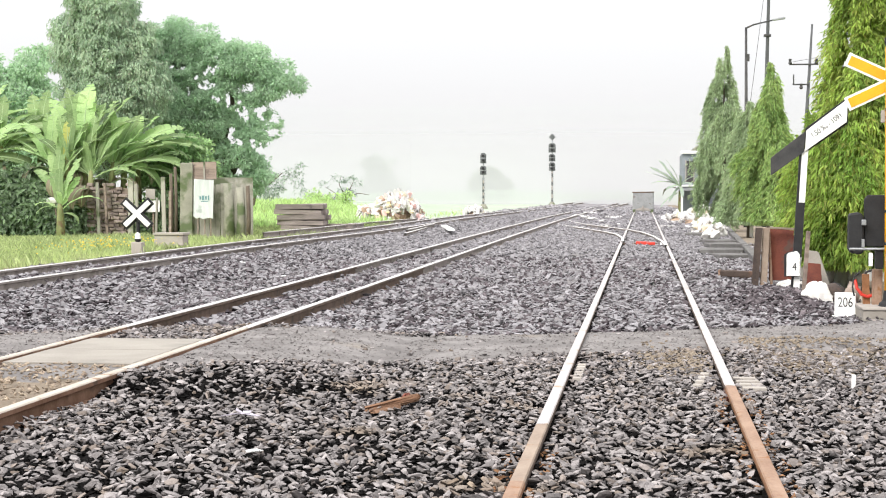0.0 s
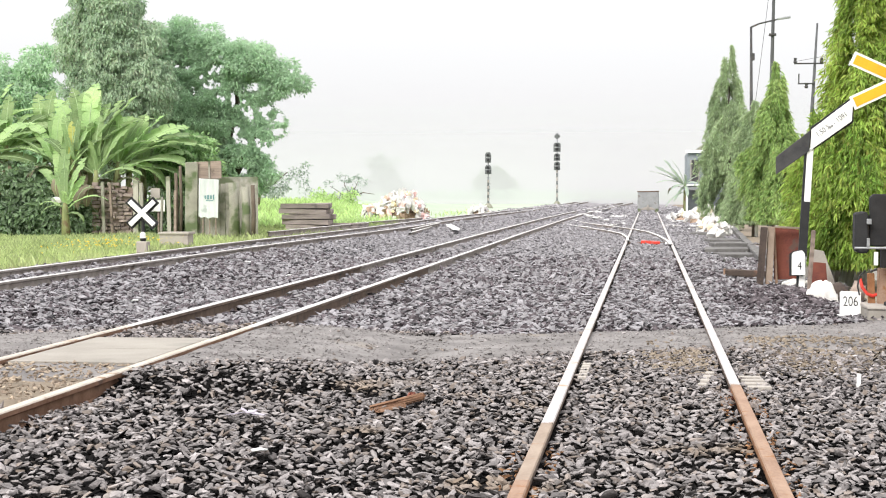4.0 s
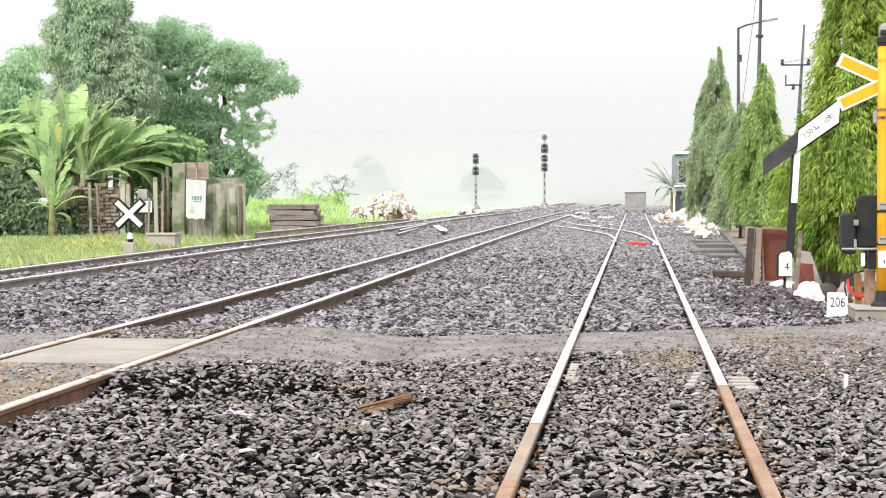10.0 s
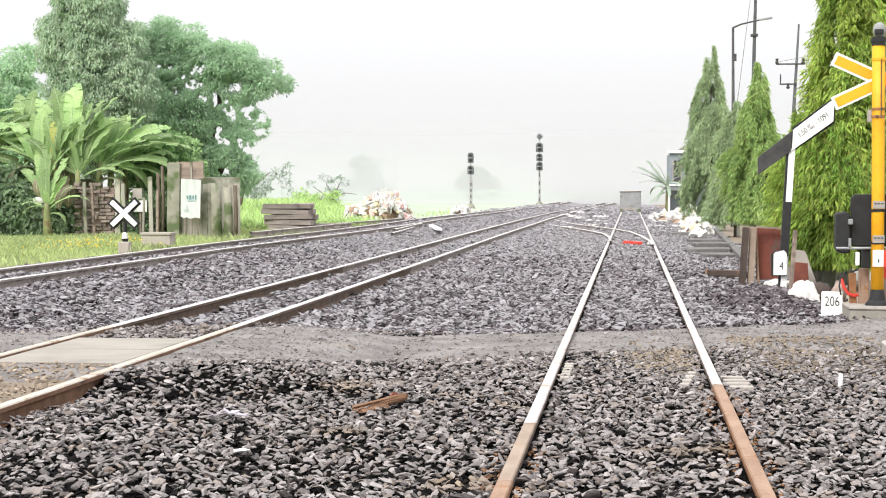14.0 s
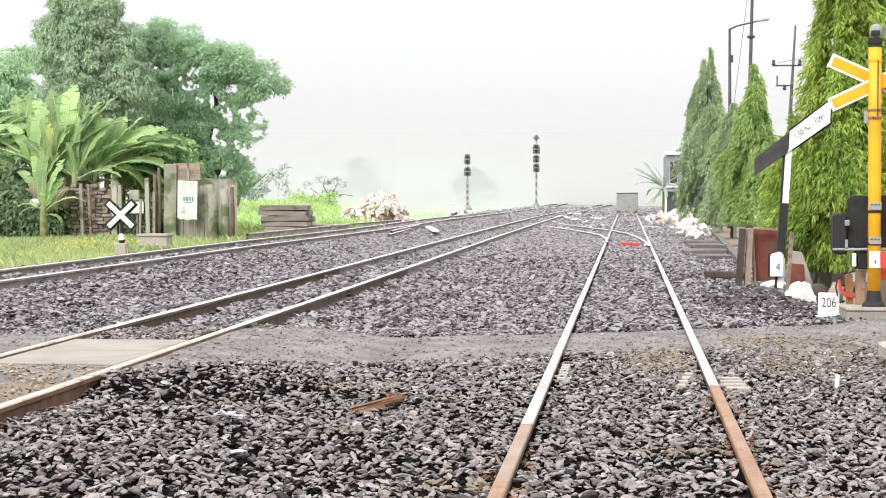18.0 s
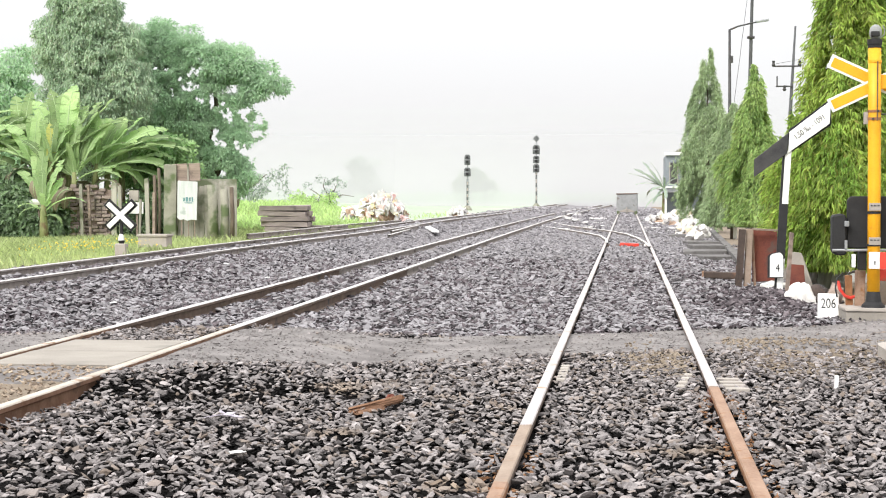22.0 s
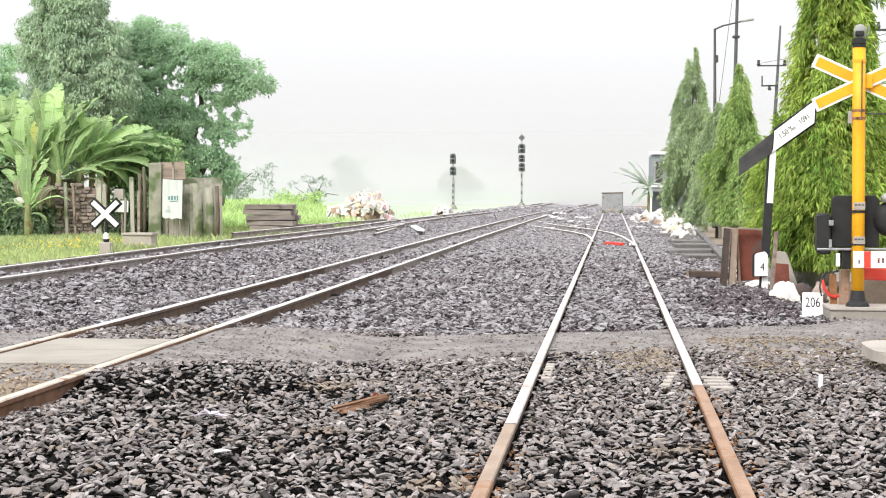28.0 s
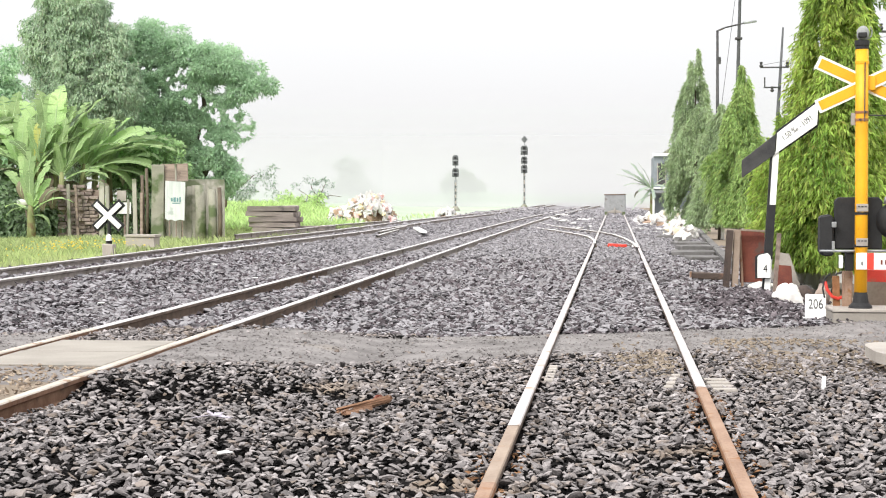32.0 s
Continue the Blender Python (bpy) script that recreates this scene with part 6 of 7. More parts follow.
def heap(at, half, high, depth, count, seed, label, kinds=tuple(range(15))):
    rng = random.Random(seed)
    t = thing("rubbish_heap", pose(*at), label, "rubbish heap")
    core = part("core", lumpy(1.0, (half * 0.72, depth * 0.7, high * 0.62), seed, 0.15, 3), PASTEL[4], t, "dark packed rubbish")
    core.location = (0, 0, high * 0.1)
    for i in range(count):
        a, k = rng.uniform(0, 2 * math.pi), math.sqrt(rng.random())
        x, y = half * k * math.cos(a), depth * k * math.sin(a)
        z = high * (1 - k ** 4.2) * rng.uniform(0.78, 1.0) * (0.96 + 0.1 * math.sin(3 * x + 1)) + 0.06
        ob = link_mesh("bag", bag_meshes[rng.choice(kinds)], t)
        s = rng.uniform(0.42, 0.95)
        ob.matrix_basis = Matrix.Translation((x, y, z)) @ pose(0, 0, 0, rng.uniform(0, 360), rng.uniform(0, 360), rng.uniform(0, 360)) @ Matrix.Diagonal((s, s, s, 1))
    return t


for i, (x, y, z, k) in enumerate(((1.9, 47.0, 0.3, 1.0), (2.2, 47.2, 0.32, 1.1), (1.75, 46.8, 0.26, 0.7), (2.05, 46.7, 0.28, 0.9), (2.15, 47.0, 0.5, 0.8), (1.85, 47.1, 0.16, 0.9))):
    t = thing("white_sack", pose(x, y, z, 20 * i, 15, 70 * i), "crumpled white sack on stacked planks", "sack", "sacks on planks")
    part("body", lumpy(0.16 * k, (1.1, 0.8, 1.0), 40 + i, 0.4, 2), M_SACK, t)
WHITE_BAGS = (0, 1, 3, 5, 8, 9, 10, 12, 13, 14, 2)
heap((-11.0, 73, 0.0), 1.32, 1.3, 1.2, 300, 5, "large heap of white, cream and pink plastic rubbish")
heap((-12.3, 73.4, 0.1), 0.5, 0.6, 0.6, 44, 6, "low heap of yellow and white rubbish bags")
heap((-9.5, 93, 0.0), 0.7, 0.5, 0.8, 44, 7, "low far heap of pale rubbish by signal", WHITE_BAGS)
heap((2.3, 58, 0.0), 0.6, 0.34, 1.3, 60, 11, "heap of torn white sacks beside the kerb", WHITE_BAGS)
heap((2.75, 74, 0.0), 1.2, 0.62, 1.6, 110, 8, "heap of white and cream rubbish beside the trees", WHITE_BAGS)
heap((1.7, 80, 0.0), 0.8, 0.35, 1.2, 36, 9, "low scatter of white rubbish near the siding", WHITE_BAGS)
rng = random.Random(77)
for i in range(34):
    y = rng.uniform(60, 100)
    x = rng.choice((rng.uniform(1.2, 2.6), rng.uniform(1.0, 1.8), rng.uniform(-3.2, -1.0)))
    t = thing("litter", pose(x, y, float(ground_z(np.array(x), np.array(y))) + 0.05, 0, 0, rng.uniform(0, 360)), "crumpled pale litter on ballast", "litter", "litter on ballast", WHITE_BAGS)
    ob = link_mesh("bag", bag_meshes[rng.choice((0, 1, 3, 5))], t)
    ob.scale = (rng.uniform(0.6, 1.6), rng.uniform(0.5, 0.9), 0.4)
for x, y, s in ((-3.4, 88, 1.6), (-2.46, 79.3, 1.5), (-1.36, 63, 0.9), (-1.87, 74.9, 1.3), (-2.9, 84, 1.2), (-3.2, 100, 1.8)):
    t = thing("litter", pose(x, y, float(ground_z(np.array(x), np.array(y))) + 0.1, 0, 0, rng.uniform(0, 360)), "crumpled pale litter on ballast", "litter", "litter on ballast", WHITE_BAGS)
    link_mesh("bag", bag_meshes[3], t).scale = (s, s * 0.7, 0.8)
for x, y in ((-1.95, 8.15), (-7.0, 28.5), (-6.2, 19.5), (-5.5, 25.0), (-8.0, 33)):
    t = thing("paper_scrap", pose(x, y, float(ground_z(np.array(x), np.array(y))) + 0.068, 4, 6, rng.uniform(0, 180)), "small white scrap lying on ballast", "paper scrap", "scraps on ballast", WHITE_BAGS)
    part("scrap", lumpy(0.032, (1.5, 0.8, 0.35), 60 + x, 0.3), M_WHITE, t)

# ---- crossing panel, points, signals, poles, house, distance ----
panel = thing("concrete_crossing", pose(-4.03, 12.2, 0.0), "pale concrete crossing panel between the rails", "crossing panel")
for y in (-0.49, 0.49):
    part("slab", box(0.96, 0.965, 0.12, (0, y, 0.2), bevel=0.012, rough=0.003), M_SLAB, panel)
for x in (-0.487, 0.487):
    part("edge_angle", box(0.012, 1.94, 0.1, (x, 0, 0.2)), M_RAILSIDE, panel, "rusty steel edge angle")
M_CHIPS = mat("wood_chips", (0.14, 0.1, 0.075), (0.34, 0.28, 0.21), 9, 0.9, 0.4, vary=0.35)
rs = np.random.default_rng(5)
cx, cy = rs.uniform(-4.5, -3.55, 700), rs.uniform(8.9, 11.25, 700)
cv, cf = scatter(cx, cy, ground_z(cx, cy) + 0.006, rs.uniform(0.006, 0.024, 700), 0, 9)
tagged(new("wood_litter", mesh_np("wood_litter", cv, cf, M_CHIPS)), "dry leaf and bark litter between rails", "litter", kind="stuff")
ex, ey = rs.uniform(0.85, 2.9, 1600), rs.uniform(12.5, 15.6, 1600)
ev, ef = scatter(ex, ey, ground_z(ex, ey) + 0.01, rs.uniform(0.008, 0.028, 1600), 0, 10)
tagged(new("earth_clods", mesh_np("earth_clods", ev, ef, M_EARTH)), "small sandy earth clods beside the road", "earth", kind="stuff")

mx, my = rs.normal(0.26, 0.18, 420), rs.normal(13.3, 0.5, 420)
mx, my = mx[np.abs(mx - 0.593) > 0.06], my[np.abs(mx - 0.593) > 0.06]
mv, mf = scatter(mx, my, ground_z(mx, my) + 0.04, rs.uniform(0.01, 0.024, len(mx)), 0, 14)
tagged(new("muddy_stones", mesh_np("muddy_stones", mv, mf, M_EARTH)), "mud-stained brown stones between the siding rails", "stones", kind="stuff")

# rust-stained stones along the rusty lengths of the siding rails
kx = np.concatenate([rs.choice([-0.563, 0.593], 520) + rs.choice([-1, 1], 520) * rs.uniform(0.05, 0.13, 520)])
ky = rs.uniform(5.7, 11.2, 520)
kept = (kx > 0) | (ky < 8.6)
kx, ky = kx[kept], ky[kept]
kv, kf = scatter(kx, ky, ground_z(kx, ky) + 0.036, rs.uniform(0.007, 0.017, len(kx)), 0, 15)
M_RUSTSTONE = mat("rust_stained_stone", (0.12, 0.06, 0.035), (0.29, 0.16, 0.085), 9, 0.9, 0.4, vary=0.4, gloss=0.06)
tagged(new("rusty_stones", mesh_np("rusty_stones", kv, kf, M_RUSTSTONE)), "rust-stained small stones along the siding rails", "stones", kind="stuff")

M_LILAC = mat("faded_lilac_plastic", (0.3, 0.27, 0.32), (0.46, 0.42, 0.49), 9, 0.7, 0.3)
torn = thing("torn_plastic", pose(-2.3, 9.3, float(ground_z(np.array(-2.3), np.array(9.3))) + 0.075), "torn strips of faded lilac plastic on ballast", "plastic scrap")
for i in range(6):
    a = 60 * i + 12 * (i % 2)
    part("strip", slab([(0.0, -0.01), (0.05, -0.02), (0.12, -0.004), (0.05, 0.018)], 0.004, m=pose(0, 0, 0, 0, 0, a) @ pose(0, 0, 0, -75, 8 - 7 * (i % 3), 0)), M_LILAC, torn)

points = thing("switch_rails", pose(0, 0, 0), "curved switch rails leaving the siding", "switch")
LEFT_SW = [(-0.52, 43.5), (-0.58, 47), (-0.8, 51), (-1.25, 54.5), (-1.9, 58.3), (-2.6, 62), (-3.2, 65.5), (-3.5, 68)]
RIGHT_SW = [(0.55, 40.5), (0.5, 44), (0.3, 49), (0.0, 53.5), (-0.5, 57.5), (-1.35, 62), (-2.3, 67), (-3.0, 72), (-3.5, 77)]
rail("rail", LEFT_SW, 0.18, points, M_RAILTOP, M_PALEWEB)
rail("rail", RIGHT_SW, 0.18, points, M_RAILTOP, M_PALEWEB)
bar = part("stretcher_bar", box(1.0, 0.08, 0.05, (0.0, 43.2, 0.12), bevel=0.01), M_RAILSIDE, points)
part("red_sleeve", box(0.2, 0.16, 0.08, (0.2, 42.7, 0.14), (0, -3, 8), bevel=0.02), M_RED, points, "red painted sleeve end")
part("red_sleeve", box(0.36, 0.13, 0.09, (0.0, 43.1, 0.14), (0, 2, 3), bevel=0.02), M_RED, points, "bright red painted sleeve")
part("clamp", box(0.16, 0.14, 0.08, (0.52, 43.0, 0.12), bevel=0.02), M_WHITE, points)

stop = thing("buffer_stop", pose(0.0, 108, 0.06), "grey buffer stop closing the end of siding", "buffer stop")
part("back_panel", slab([(-0.7, 0.2), (0.7, 0.2), (0.68, 1.4), (-0.66, 1.37)], 0.5, m=pose(0, 0.2, 0), bevel=0.03), M_STOPGREY, stop)
part("top_rim", box(1.42, 0.54, 0.07, (0, 0.2, 1.4), (0, -1, 0), bevel=0.015), M_RAILSIDE, stop)
for x in (-0.56, 0.56):
    part("leg", box(0.2, 0.4, 0.3, (x, 0.1, 0.14), bevel=0.02), M_CONC_OLD, stop)
part("white_notch", slab([(-0.6, 0.22), (0.6, 0.2), (0.3, 0.36), (0.02, 0.42), (-0.02, 0.6), (-0.06, 0.42), (-0.35, 0.34)], 0.04, m=pose(0, -0.08, 0), bevel=0.004), M_CONC, stop, "worn pale wedge")
part("brace", box(0.06, 0.1, 0.46, (0.0, -0.1, 0.29), bevel=0.01), M_CONC, stop)


def signal(at, height, heads, label):
    t = thing("railway_signal", pose(*at), label, "signal", "colour light signals")
    part("base", tube([(0, 0, 0), (0, 0, 0.25), (0, 0, 0.5)], [0.42, 0.34, 0.16], 10), M_CONC_OLD, t)
    n = 8
    top = height * 0.52
    for i in range(n):
        part("mast_band", tube([(0, 0, 0.45 + (top - 0.45) * i / n), (0, 0, 0.45 + (top - 0.45) * (i + 1) / n)], 0.065, 10), M_SIGNAL if i % 2 == 0 else M_CONC, t, "black band" if i % 2 == 0 else "white band")
    part("mast", tube([(0, 0, top), (0, 0, height * 0.97)], 0.05, 10), M_GREYSTEEL, t)
    for shape, z, w, h in heads:
        if shape == "diamond":
            part("diamond_board", slab([(0, z - h), (w, z), (0, z + h), (-w, z)], 0.05, m=pose(0, -0.1, 0), bevel=0.006), M_SIGNAL, t)
        else:
            head = part("signal_head", slab([(-w, z - h), (w, z - h), (w, z + h * 0.6), (w * 0.6, z + h), (-w * 0.6, z + h), (-w, z + h * 0.6)], 0.16, m=pose(0, -0.12, 0), bevel=0.01), M_SIGNAL, t)
            for k in (-0.45, 0.45):
                part("lens_hood", tube([(0, -0.2, z + h * k), (0, -0.4, z + h * k)], [w * 0.42, w * 0.42], 10), M_BLACK, head)
            part("border", slab([(-w * 0.8, z - h * 0.12), (w * 0.8, z - h * 0.12), (w * 0.8, z + h * 0.12), (-w * 0.8, z + h * 0.12)], 0.02, m=pose(0, -0.22, 0)), M_GREYSTEEL, head)
    for k in range(9):
        part("ladder_rung", box(0.2, 0.02, 0.02, (0, 0.2, 0.6 + k * (top - 0.4) / 8)), M_SIGNAL, t)
    for x in (-0.1, 0.1):
        part("ladder_rail", box(0.02, 0.02, top, (x, 0.2, top / 2 + 0.2)), M_SIGNAL, t)
    return t


signal((-9.17, 168, 0.0), 7.3, [("diamond", 7.05, 0.34, 0.36), ("box", 5.95, 0.36, 0.46), ("box", 4.95, 0.32, 0.36), ("box", 4.05, 0.32, 0.42)], "tall signal mast with diamond board and striped pole")
signal((-13.0, 135, 0.0), 4.7, [("box", 4.25, 0.24, 0.42), ("box", 3.25, 0.26, 0.36)], "shorter signal mast with two lamp heads")


M_POLE = mat("grey_concrete_pole", (0.06, 0.062, 0.066), (0.105, 0.108, 0.113), 3, 0.85, 0.2)


def pole_thing(name, at, pts, radii, label, category):
    t = thing(name, pose(*at), label, category)
    part("pole", tube(pts, radii, 12), M_DARKSTEEL if name == "street_lamp" else M_POLE, t, smooth=True)
    return t


lamp = pole_thing("street_lamp", (4.25, 70, 0), [(0, 0, -0.2), (0, 0, 4), (-0.03, 0, 8.3)], [0.09, 0.075, 0.05], "slim dark street lamp with long bent arm", "street lamp")
part("arm", tube([(-0.03, 0, 8.28), (0.3, 0, 8.42), (1.1, 0, 8.6)], [0.04, 0.035, 0.03], 8), M_DARKSTEEL, lamp)
part("lantern", box(0.55, 0.2, 0.1, (1.3, 0, 8.64), (0, -8, 0), bevel=0.03), M_GREYSTEEL, lamp)
part("clamp", box(0.14, 0.14, 0.3, (0.05, 0, 7.05), bevel=0.02), M_DARKSTEEL, lamp)
mast = pole_thing("utility_pole", (5.05, 70.5, 0), [(0, 0, -0.2), (0.03, 0, 5), (0.12, 0, 9.4), (0.16, 0, 11.5)], [0.1, 0.085, 0.065, 0.055], "tall grey concrete utility pole", "utility pole")
part("step_clamp", box(0.3, 0.3, 0.1, (0.08, 0, 8.0), bevel=0.02), M_DARKSTEEL, mast)
ppole = pole_thing("utility_pole", (7.6, 80, 0), [(-0.1, 0, -0.2), (0.07, 0, 5), (0.3, 0, 9.4)], [0.11, 0.09, 0.045], "power pole with insulators on crossarm", "utility pole")
part("crossarm", box(1.35, 0.07, 0.07, (-0.1, -0.12, 7.5), bevel=0.01), M_DARKSTEEL, ppole)
part("crossarm", box(0.8, 0.07, 0.07, (-0.2, -0.12, 6.55), bevel=0.01), M_DARKSTEEL, ppole)
part("drop_bar", box(0.06, 0.06, 0.45, (-0.55, -0.12, 6.8), bevel=0.01), M_DARKSTEEL, ppole)
for x, z in ((-0.72, 7.62), (0.5, 7.62), (-0.2, 6.45)):
    part("insulator", tube([(x, -0.12, z - 0.12), (x, -0.12, z - 0.05), (x, -0.12, z + 0.02), (x, -0.12, z + 0.14)], [0.05, 0.1, 0.06, 0.08], 10), M_DARKSTEEL, ppole)


back_pole = pole_thing("utility_pole", (8.7, 60, 0), [(0, 0, -0.2), (0, 0, 4), (0, 0, 7.7)], [0.12, 0.1, 0.07], "power pole standing behind the tall tree", "utility pole")
part("crossarm", box(1.5, 0.08, 0.08, (0.6, -0.1, 7.22), bevel=0.01), M_DARKSTEEL, back_pole)
part("strut", box(0.06, 0.06, 0.3, (0.3, -0.1, 7.4), bevel=0.008), M_DARKSTEEL, back_pole)
part("insulator", tube([(0.62, -0.1, 7.24), (0.62, -0.1, 7.34), (0.62, -0.1, 7.42), (0.62, -0.1, 7.5)], [0.04, 0.09, 0.05, 0.07], 10), M_DARKSTEEL, back_pole)


def wire(a, b, sag, label):
    t = thing("power_cable", pose(0, 0, 0), label, "cable", "overhead cables")
    pts = [Vector(a).lerp(Vector(b), i / 14) - Vector((0, 0, sag * 4 * (i / 14) * (1 - i / 14))) for i in range(15)]
    part("strand", tube(pts, 0.01, 5), M_DARKSTEEL, t)


wire((5.2, 70.5, 11.2), (9.5, 20, 9.0), 0.5, "thin overhead cable from the tall pole")
wire((7.0, 79.9, 7.62), (14, 22, 7.5), 0.6, "thin overhead cable from the power pole")
wire((8.05, 79.9, 7.62), (15, 22, 7.5), 0.6, "second thin overhead cable from power pole")
wire((5.05, 70.3, 10.4), (4.42, 70.1, 5.2), 0.02, "thin slack guy line beside the tall pole")

M_HOUSE = mat("grey_plaster", (0.17, 0.195, 0.215), (0.27, 0.3, 0.32), 2, 0.9, 0.2, spot=(0.2, 0.21, 0.2), spot_scale=1.2)
house = thing("house", pose(4.55, 101, -0.2), "grey plastered two-storey house behind weeping trees", "house")
part("wall", box(4.4, 8, 4.0, (0, 4, 2.0), bevel=0.02), M_HOUSE, house)
part("roof", slab([(-1.5, 4.15), (2.6, 4.15), (2.6, 4.3), (0.6, 5.6), (-1.5, 4.35)], 7.6, m=pose(0, 4.2, 0)), M_CONC_OLD, house, "weathered grey roof")
part("cornice", box(4.62, 0.3, 0.17, (0, -0.06, 4.07), bevel=0.02), M_WHITE, house, "white painted cornice")
part("ledge", box(4.6, 0.36, 0.12, (0, -0.1, 2.05), bevel=0.02), M_WHITE, house, "white painted ledge between the storeys")
part("awning", box(1.9, 1.2, 0.08, (-1.5, -0.6, 1.85), (8, 0, 0), bevel=0.01), M_GREYSTEEL, house, "tin awning")
for x in (-1.75, -1.0):
    win = part("window", box(0.42, 0.08, 1.3, (x, -0.02, 2.9), bevel=0.01), M_DARKSTEEL, house)
    part("frame", box(0.06, 0.1, 1.35, (x - 0.24, -0.03, 2.9)), M_CONC, win)
    part("frame", box(0.06, 0.1, 1.35, (x + 0.24, -0.03, 2.9)), M_CONC, win)
for x in (-2.25, -1.5, -0.8):
    part("column", box(0.12, 0.12, 1.8, (x, -1.1, 0.9), bevel=0.01), M_WHITE, house)

crown_tree("far_tree", (-24.3, 262, 0.0), ([(0, 0, -0.2), (0, 0, 1.5), (0, 0, 3)], [0.3, 0.25, 0.1]), [([(0, 0, 1.5), (1.4, 0, 3)], [0.15, 0.05])],
           lobe_list([(0, 3.1, 1.8, 0), (-1.4, 2.2, 1.3, 0), (1.3, 2.3, 1.4, 0), (-0.1, 4.0, 0.9, 0), (1.9, 1.6, 1.0, 0)]), 1200, 0.5, 91, M_SHRUB, "round far tree standing in the mist")
crown_tree("far_tree", (-47, 290, 0.0), ([(0, 0, -0.2), (0.2, 0, 3), (0, 0, 5.5)], [0.3, 0.22, 0.1]), [([(0, 0, 4), (3, 0, 6.5)], [0.15, 0.05]), ([(0, 0, 4), (-2.6, 0, 6)], [0.15, 0.05])],
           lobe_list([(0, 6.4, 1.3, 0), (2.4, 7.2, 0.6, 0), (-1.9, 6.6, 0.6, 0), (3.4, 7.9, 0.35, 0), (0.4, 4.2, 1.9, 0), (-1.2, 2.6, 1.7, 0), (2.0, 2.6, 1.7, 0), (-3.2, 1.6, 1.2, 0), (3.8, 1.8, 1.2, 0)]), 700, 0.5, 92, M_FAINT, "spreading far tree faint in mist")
hr = np.random.default_rng(97)
hn = 5200
hx = hr.uniform(-78, 30, hn)
hb = np.stack([hx, 250 + hr.normal(0, 3, hn), hr.uniform(0.1, 1, hn) * (1.3 + 0.7 * lumps(hx, hx, 0.12))], 1)
hv, hf = leaf_cloud(hb, hr.normal(0, 1, (hn, 3)) + np.array([0, 0, 0.4]), hr.uniform(0.4, 0.8, hn), hr.uniform(0.2, 0.4, hn), 98, np.tile([0.0, -0.5, 0.7], (hn, 1)))
tagged(new("hedgerow", mesh_np("hedgerow", hv, hf, M_MANGO)), "low hedgerow faint in the far mist", "hedge", kind="stuff")
# bank of mist in front of the distance: an added half-clear pale sheet imitates haze
M_MIST = bpy.data.materials.new("mist")
M_MIST.use_nodes = True
mn, ml = M_MIST.node_tree.nodes, M_MIST.node_tree.links
mn.clear()
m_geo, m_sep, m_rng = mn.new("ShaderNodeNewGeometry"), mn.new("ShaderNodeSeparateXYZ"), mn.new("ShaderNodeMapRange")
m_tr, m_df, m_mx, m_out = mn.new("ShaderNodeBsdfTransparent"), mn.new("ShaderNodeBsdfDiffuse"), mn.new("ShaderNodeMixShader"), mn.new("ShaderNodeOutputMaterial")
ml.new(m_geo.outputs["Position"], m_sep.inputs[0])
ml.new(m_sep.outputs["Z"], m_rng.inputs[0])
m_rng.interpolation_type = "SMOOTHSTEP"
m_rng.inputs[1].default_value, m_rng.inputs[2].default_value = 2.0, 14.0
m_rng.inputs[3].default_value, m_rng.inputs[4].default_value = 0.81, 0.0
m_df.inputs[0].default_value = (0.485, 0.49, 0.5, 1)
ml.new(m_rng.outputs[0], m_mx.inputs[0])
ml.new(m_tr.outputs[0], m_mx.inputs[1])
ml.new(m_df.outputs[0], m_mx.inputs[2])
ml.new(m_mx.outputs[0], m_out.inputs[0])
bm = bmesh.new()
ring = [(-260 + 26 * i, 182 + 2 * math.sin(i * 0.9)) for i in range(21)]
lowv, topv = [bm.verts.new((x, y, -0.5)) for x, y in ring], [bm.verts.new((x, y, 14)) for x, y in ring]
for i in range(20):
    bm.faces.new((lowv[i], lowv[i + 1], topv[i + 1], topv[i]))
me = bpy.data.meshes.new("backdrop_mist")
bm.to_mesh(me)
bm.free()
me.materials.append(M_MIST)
tagged(new("backdrop_mist", me), "pale see-through sheet standing in for mist over distant fields", "mist", kind="structure")


def bird(label):
    """A small swift, its beak towards +y."""
    t = thing("bird", pose(0, 0, 0), label, "bird", "birds in the sky")
    part("body", tube([(0, -0.09, 0), (0, -0.05, 0.0), (0, 0.01, 0), (0, 0.06, 0.0), (0, 0.085, 0)], [0.006, 0.018, 0.027, 0.02, 0.006], 8), M_SIGNAL, t, smooth=True)
    for sd in (-1, 1):
        bm = bmesh.new()
        flat = [(0.015, 0.035), (0.09, 0.045), (0.17, -0.03), (0.09, 0.005), (0.015, -0.02)]
        for dz in (0.004, -0.004):
            bm.faces.new([bm.verts.new((sd * x, y, 0.01 + x * 0.35 + dz)) for x, y in flat])
        part("wing", bm, M_SIGNAL, t)
    part("tail", slab([(-0.012, 0), (0.012, 0), (0.025, 0.004), (-0.025, 0.004)], 0.07, m=pose(0, -0.11, 0)), M_DARKSTEEL, t)
    return t


swift = bird("small dark swift crossing the pale sky")
far_swift = bird("distant small swift gliding towards the trees")


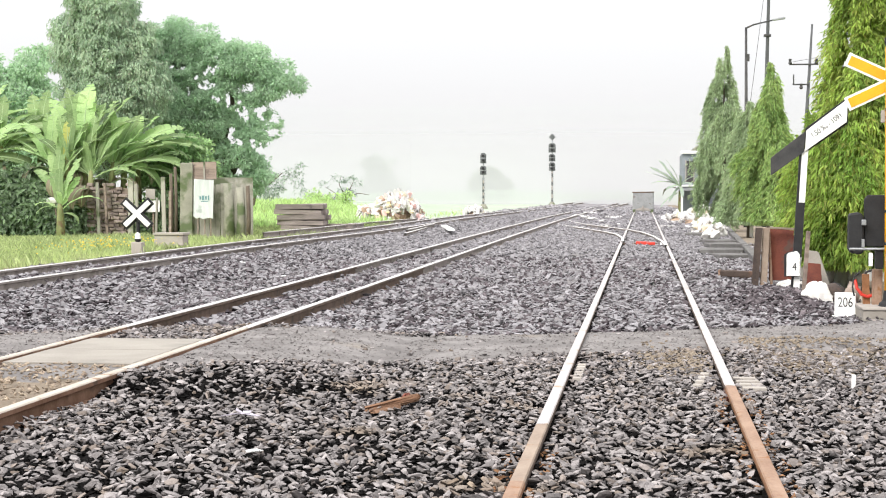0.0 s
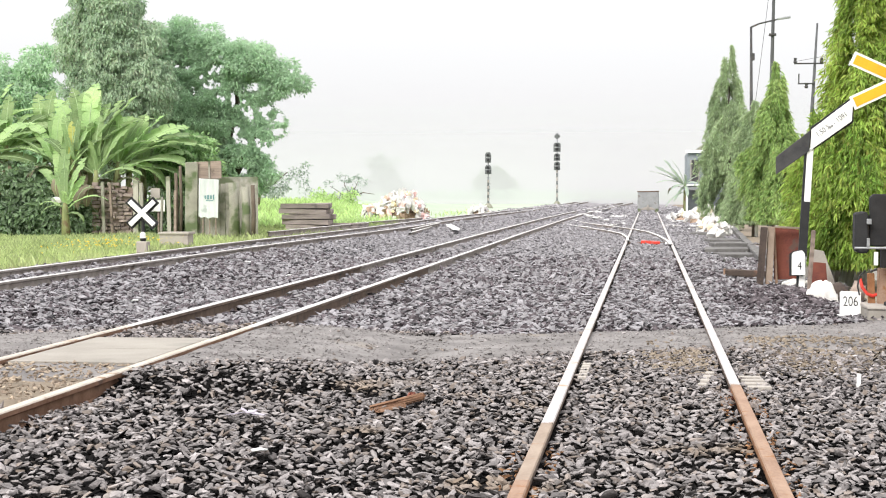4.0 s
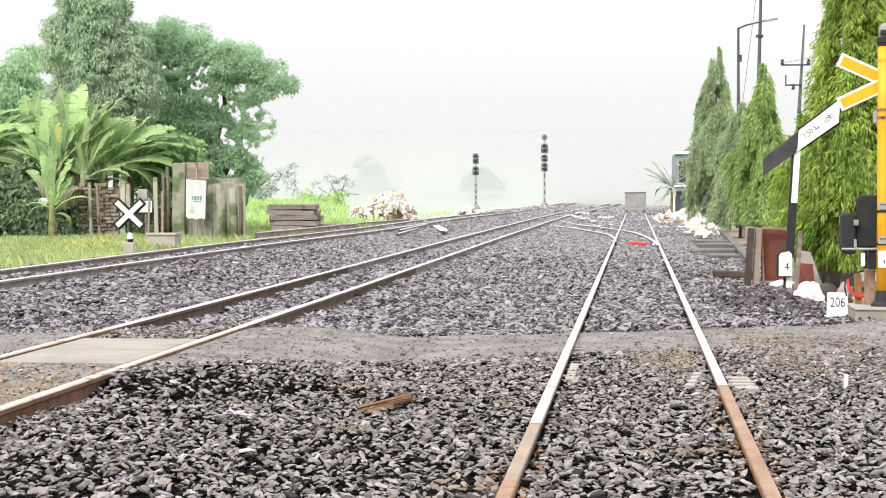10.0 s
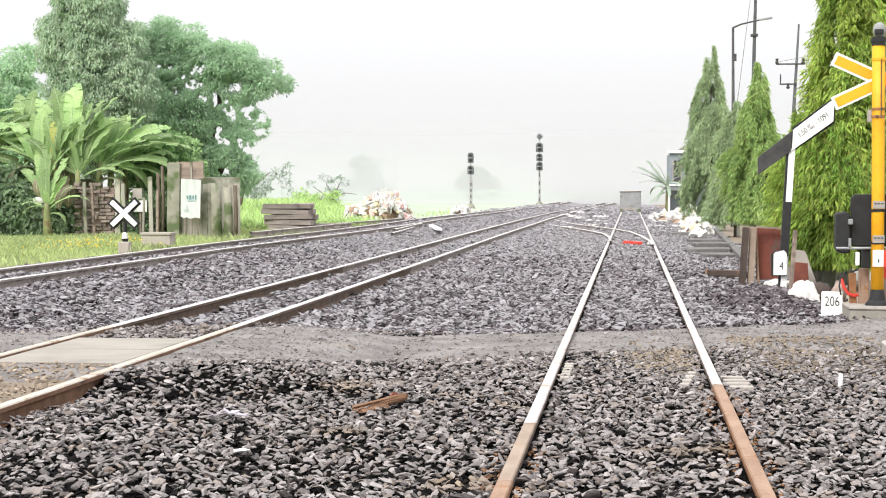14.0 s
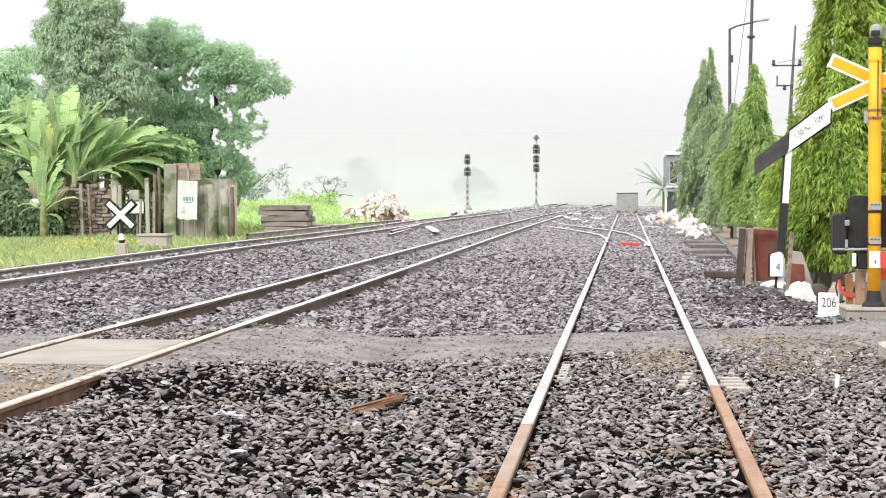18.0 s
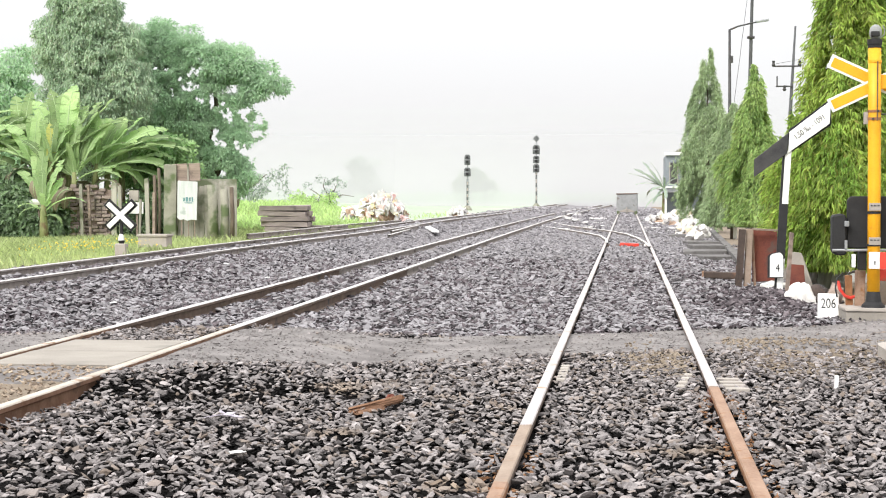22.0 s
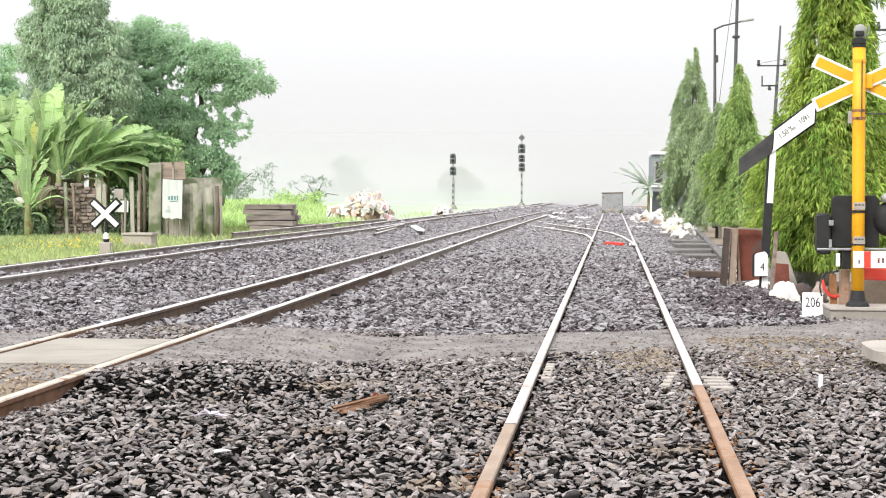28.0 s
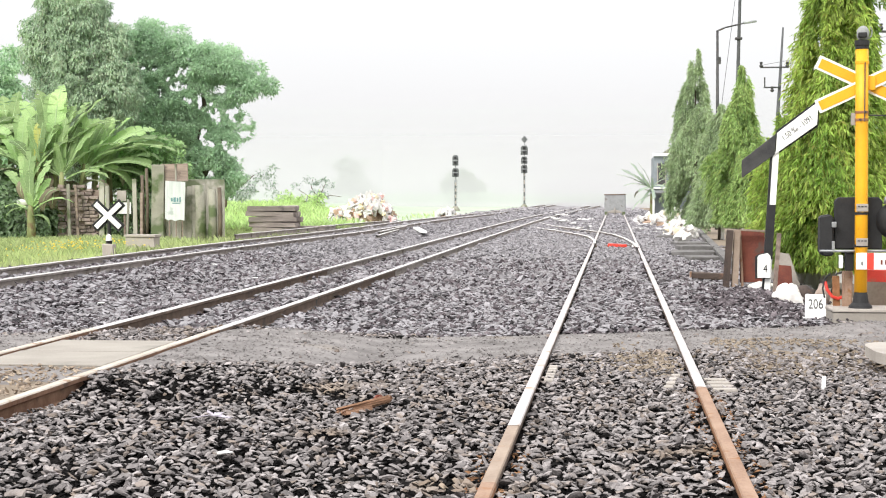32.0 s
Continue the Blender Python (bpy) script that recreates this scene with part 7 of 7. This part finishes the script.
# a strip of loose ballast stones, one by one
piece_shapes, piece_faces = stone_shapes(14, 1, 401, (0.28, 0.48))
piece_meshes = [mesh_np("stone", q * 0.0178, piece_faces, M_PIECE) for q in piece_shapes]
piece_rng = random.Random(402)
made = 0
while made < 300:
    x, y = piece_rng.uniform(-2.2, 1.1), piece_rng.uniform(7.115, 7.285)
    if min(abs(x + 0.563), abs(x - 0.593)) < 0.055:
        continue
    ob = link_mesh("stone", piece_meshes[made % 14], ground)
    s = math.exp(piece_rng.gauss(0, 0.25))
    ob.matrix_basis = pose(x, y, float(ground_z(np.array(x), np.array(y))) + 0.024 + 0.0178 * s * piece_rng.random(), piece_rng.gauss(0, 22), piece_rng.gauss(0, 22), piece_rng.uniform(0, 360)) @ Matrix.Diagonal((s, s, s, 1))
    made += 1


def motions():
    """Two birds cross the sky."""
    walk(swift, [(t, pose(x * 2.4, y * 2.4, 1.457 + (z - 1.457) * 2.4, up, bank, -90)) for t, x, y, z, up, bank in (
        (0.0, -27.0, 62, 3.6, 4, 0), (1.9, -14.08, 60, 4.2, 4, 10), (2.2, -12.16, 60, 4.33, 2, 20), (2.4, -10.91, 60, 4.32, 6, 10), (2.6, -9.92, 60, 4.6, 25, -10),
        (2.8, -9.16, 60, 5.43, 45, -25), (3.0, -8.67, 60, 6.05, 45, -15), (3.2, -7.89, 60, 6.44, 25, 10), (3.3, -7.32, 60, 6.62, 20, 25), (3.4, -6.68, 60, 6.86, 20, 10),
        (3.5, -5.95, 60, 7.1, 20, -10), (4.0, -2.42, 60, 8.57, 20, 0), (6.0, 14, 62, 16, 15, 0), (32.0, 240, 90, 60, 5, 0))])
    walk(far_swift, [(t, pose(x, y, z, 4, bank, turn)) for t, x, y, z, bank, turn in (
        (0.0, -60, 420, 40, 0, -160), (5.5, -7.53, 170, 15.55, 0, -160), (6.0, -2.56, 135, 12.66, 8, -160), (6.6, 1.32, 100, 10.03, 0, -155), (6.8, 2.33, 94, 9.6, -8, -145),
        (7.0, 3.39, 90, 9.52, 0, -130), (7.5, 5.78, 84, 9.61, 10, -110), (9.0, 16, 80, 10.5, 0, -95), (32.0, 200, 78, 20, 0, -90))])


motions()
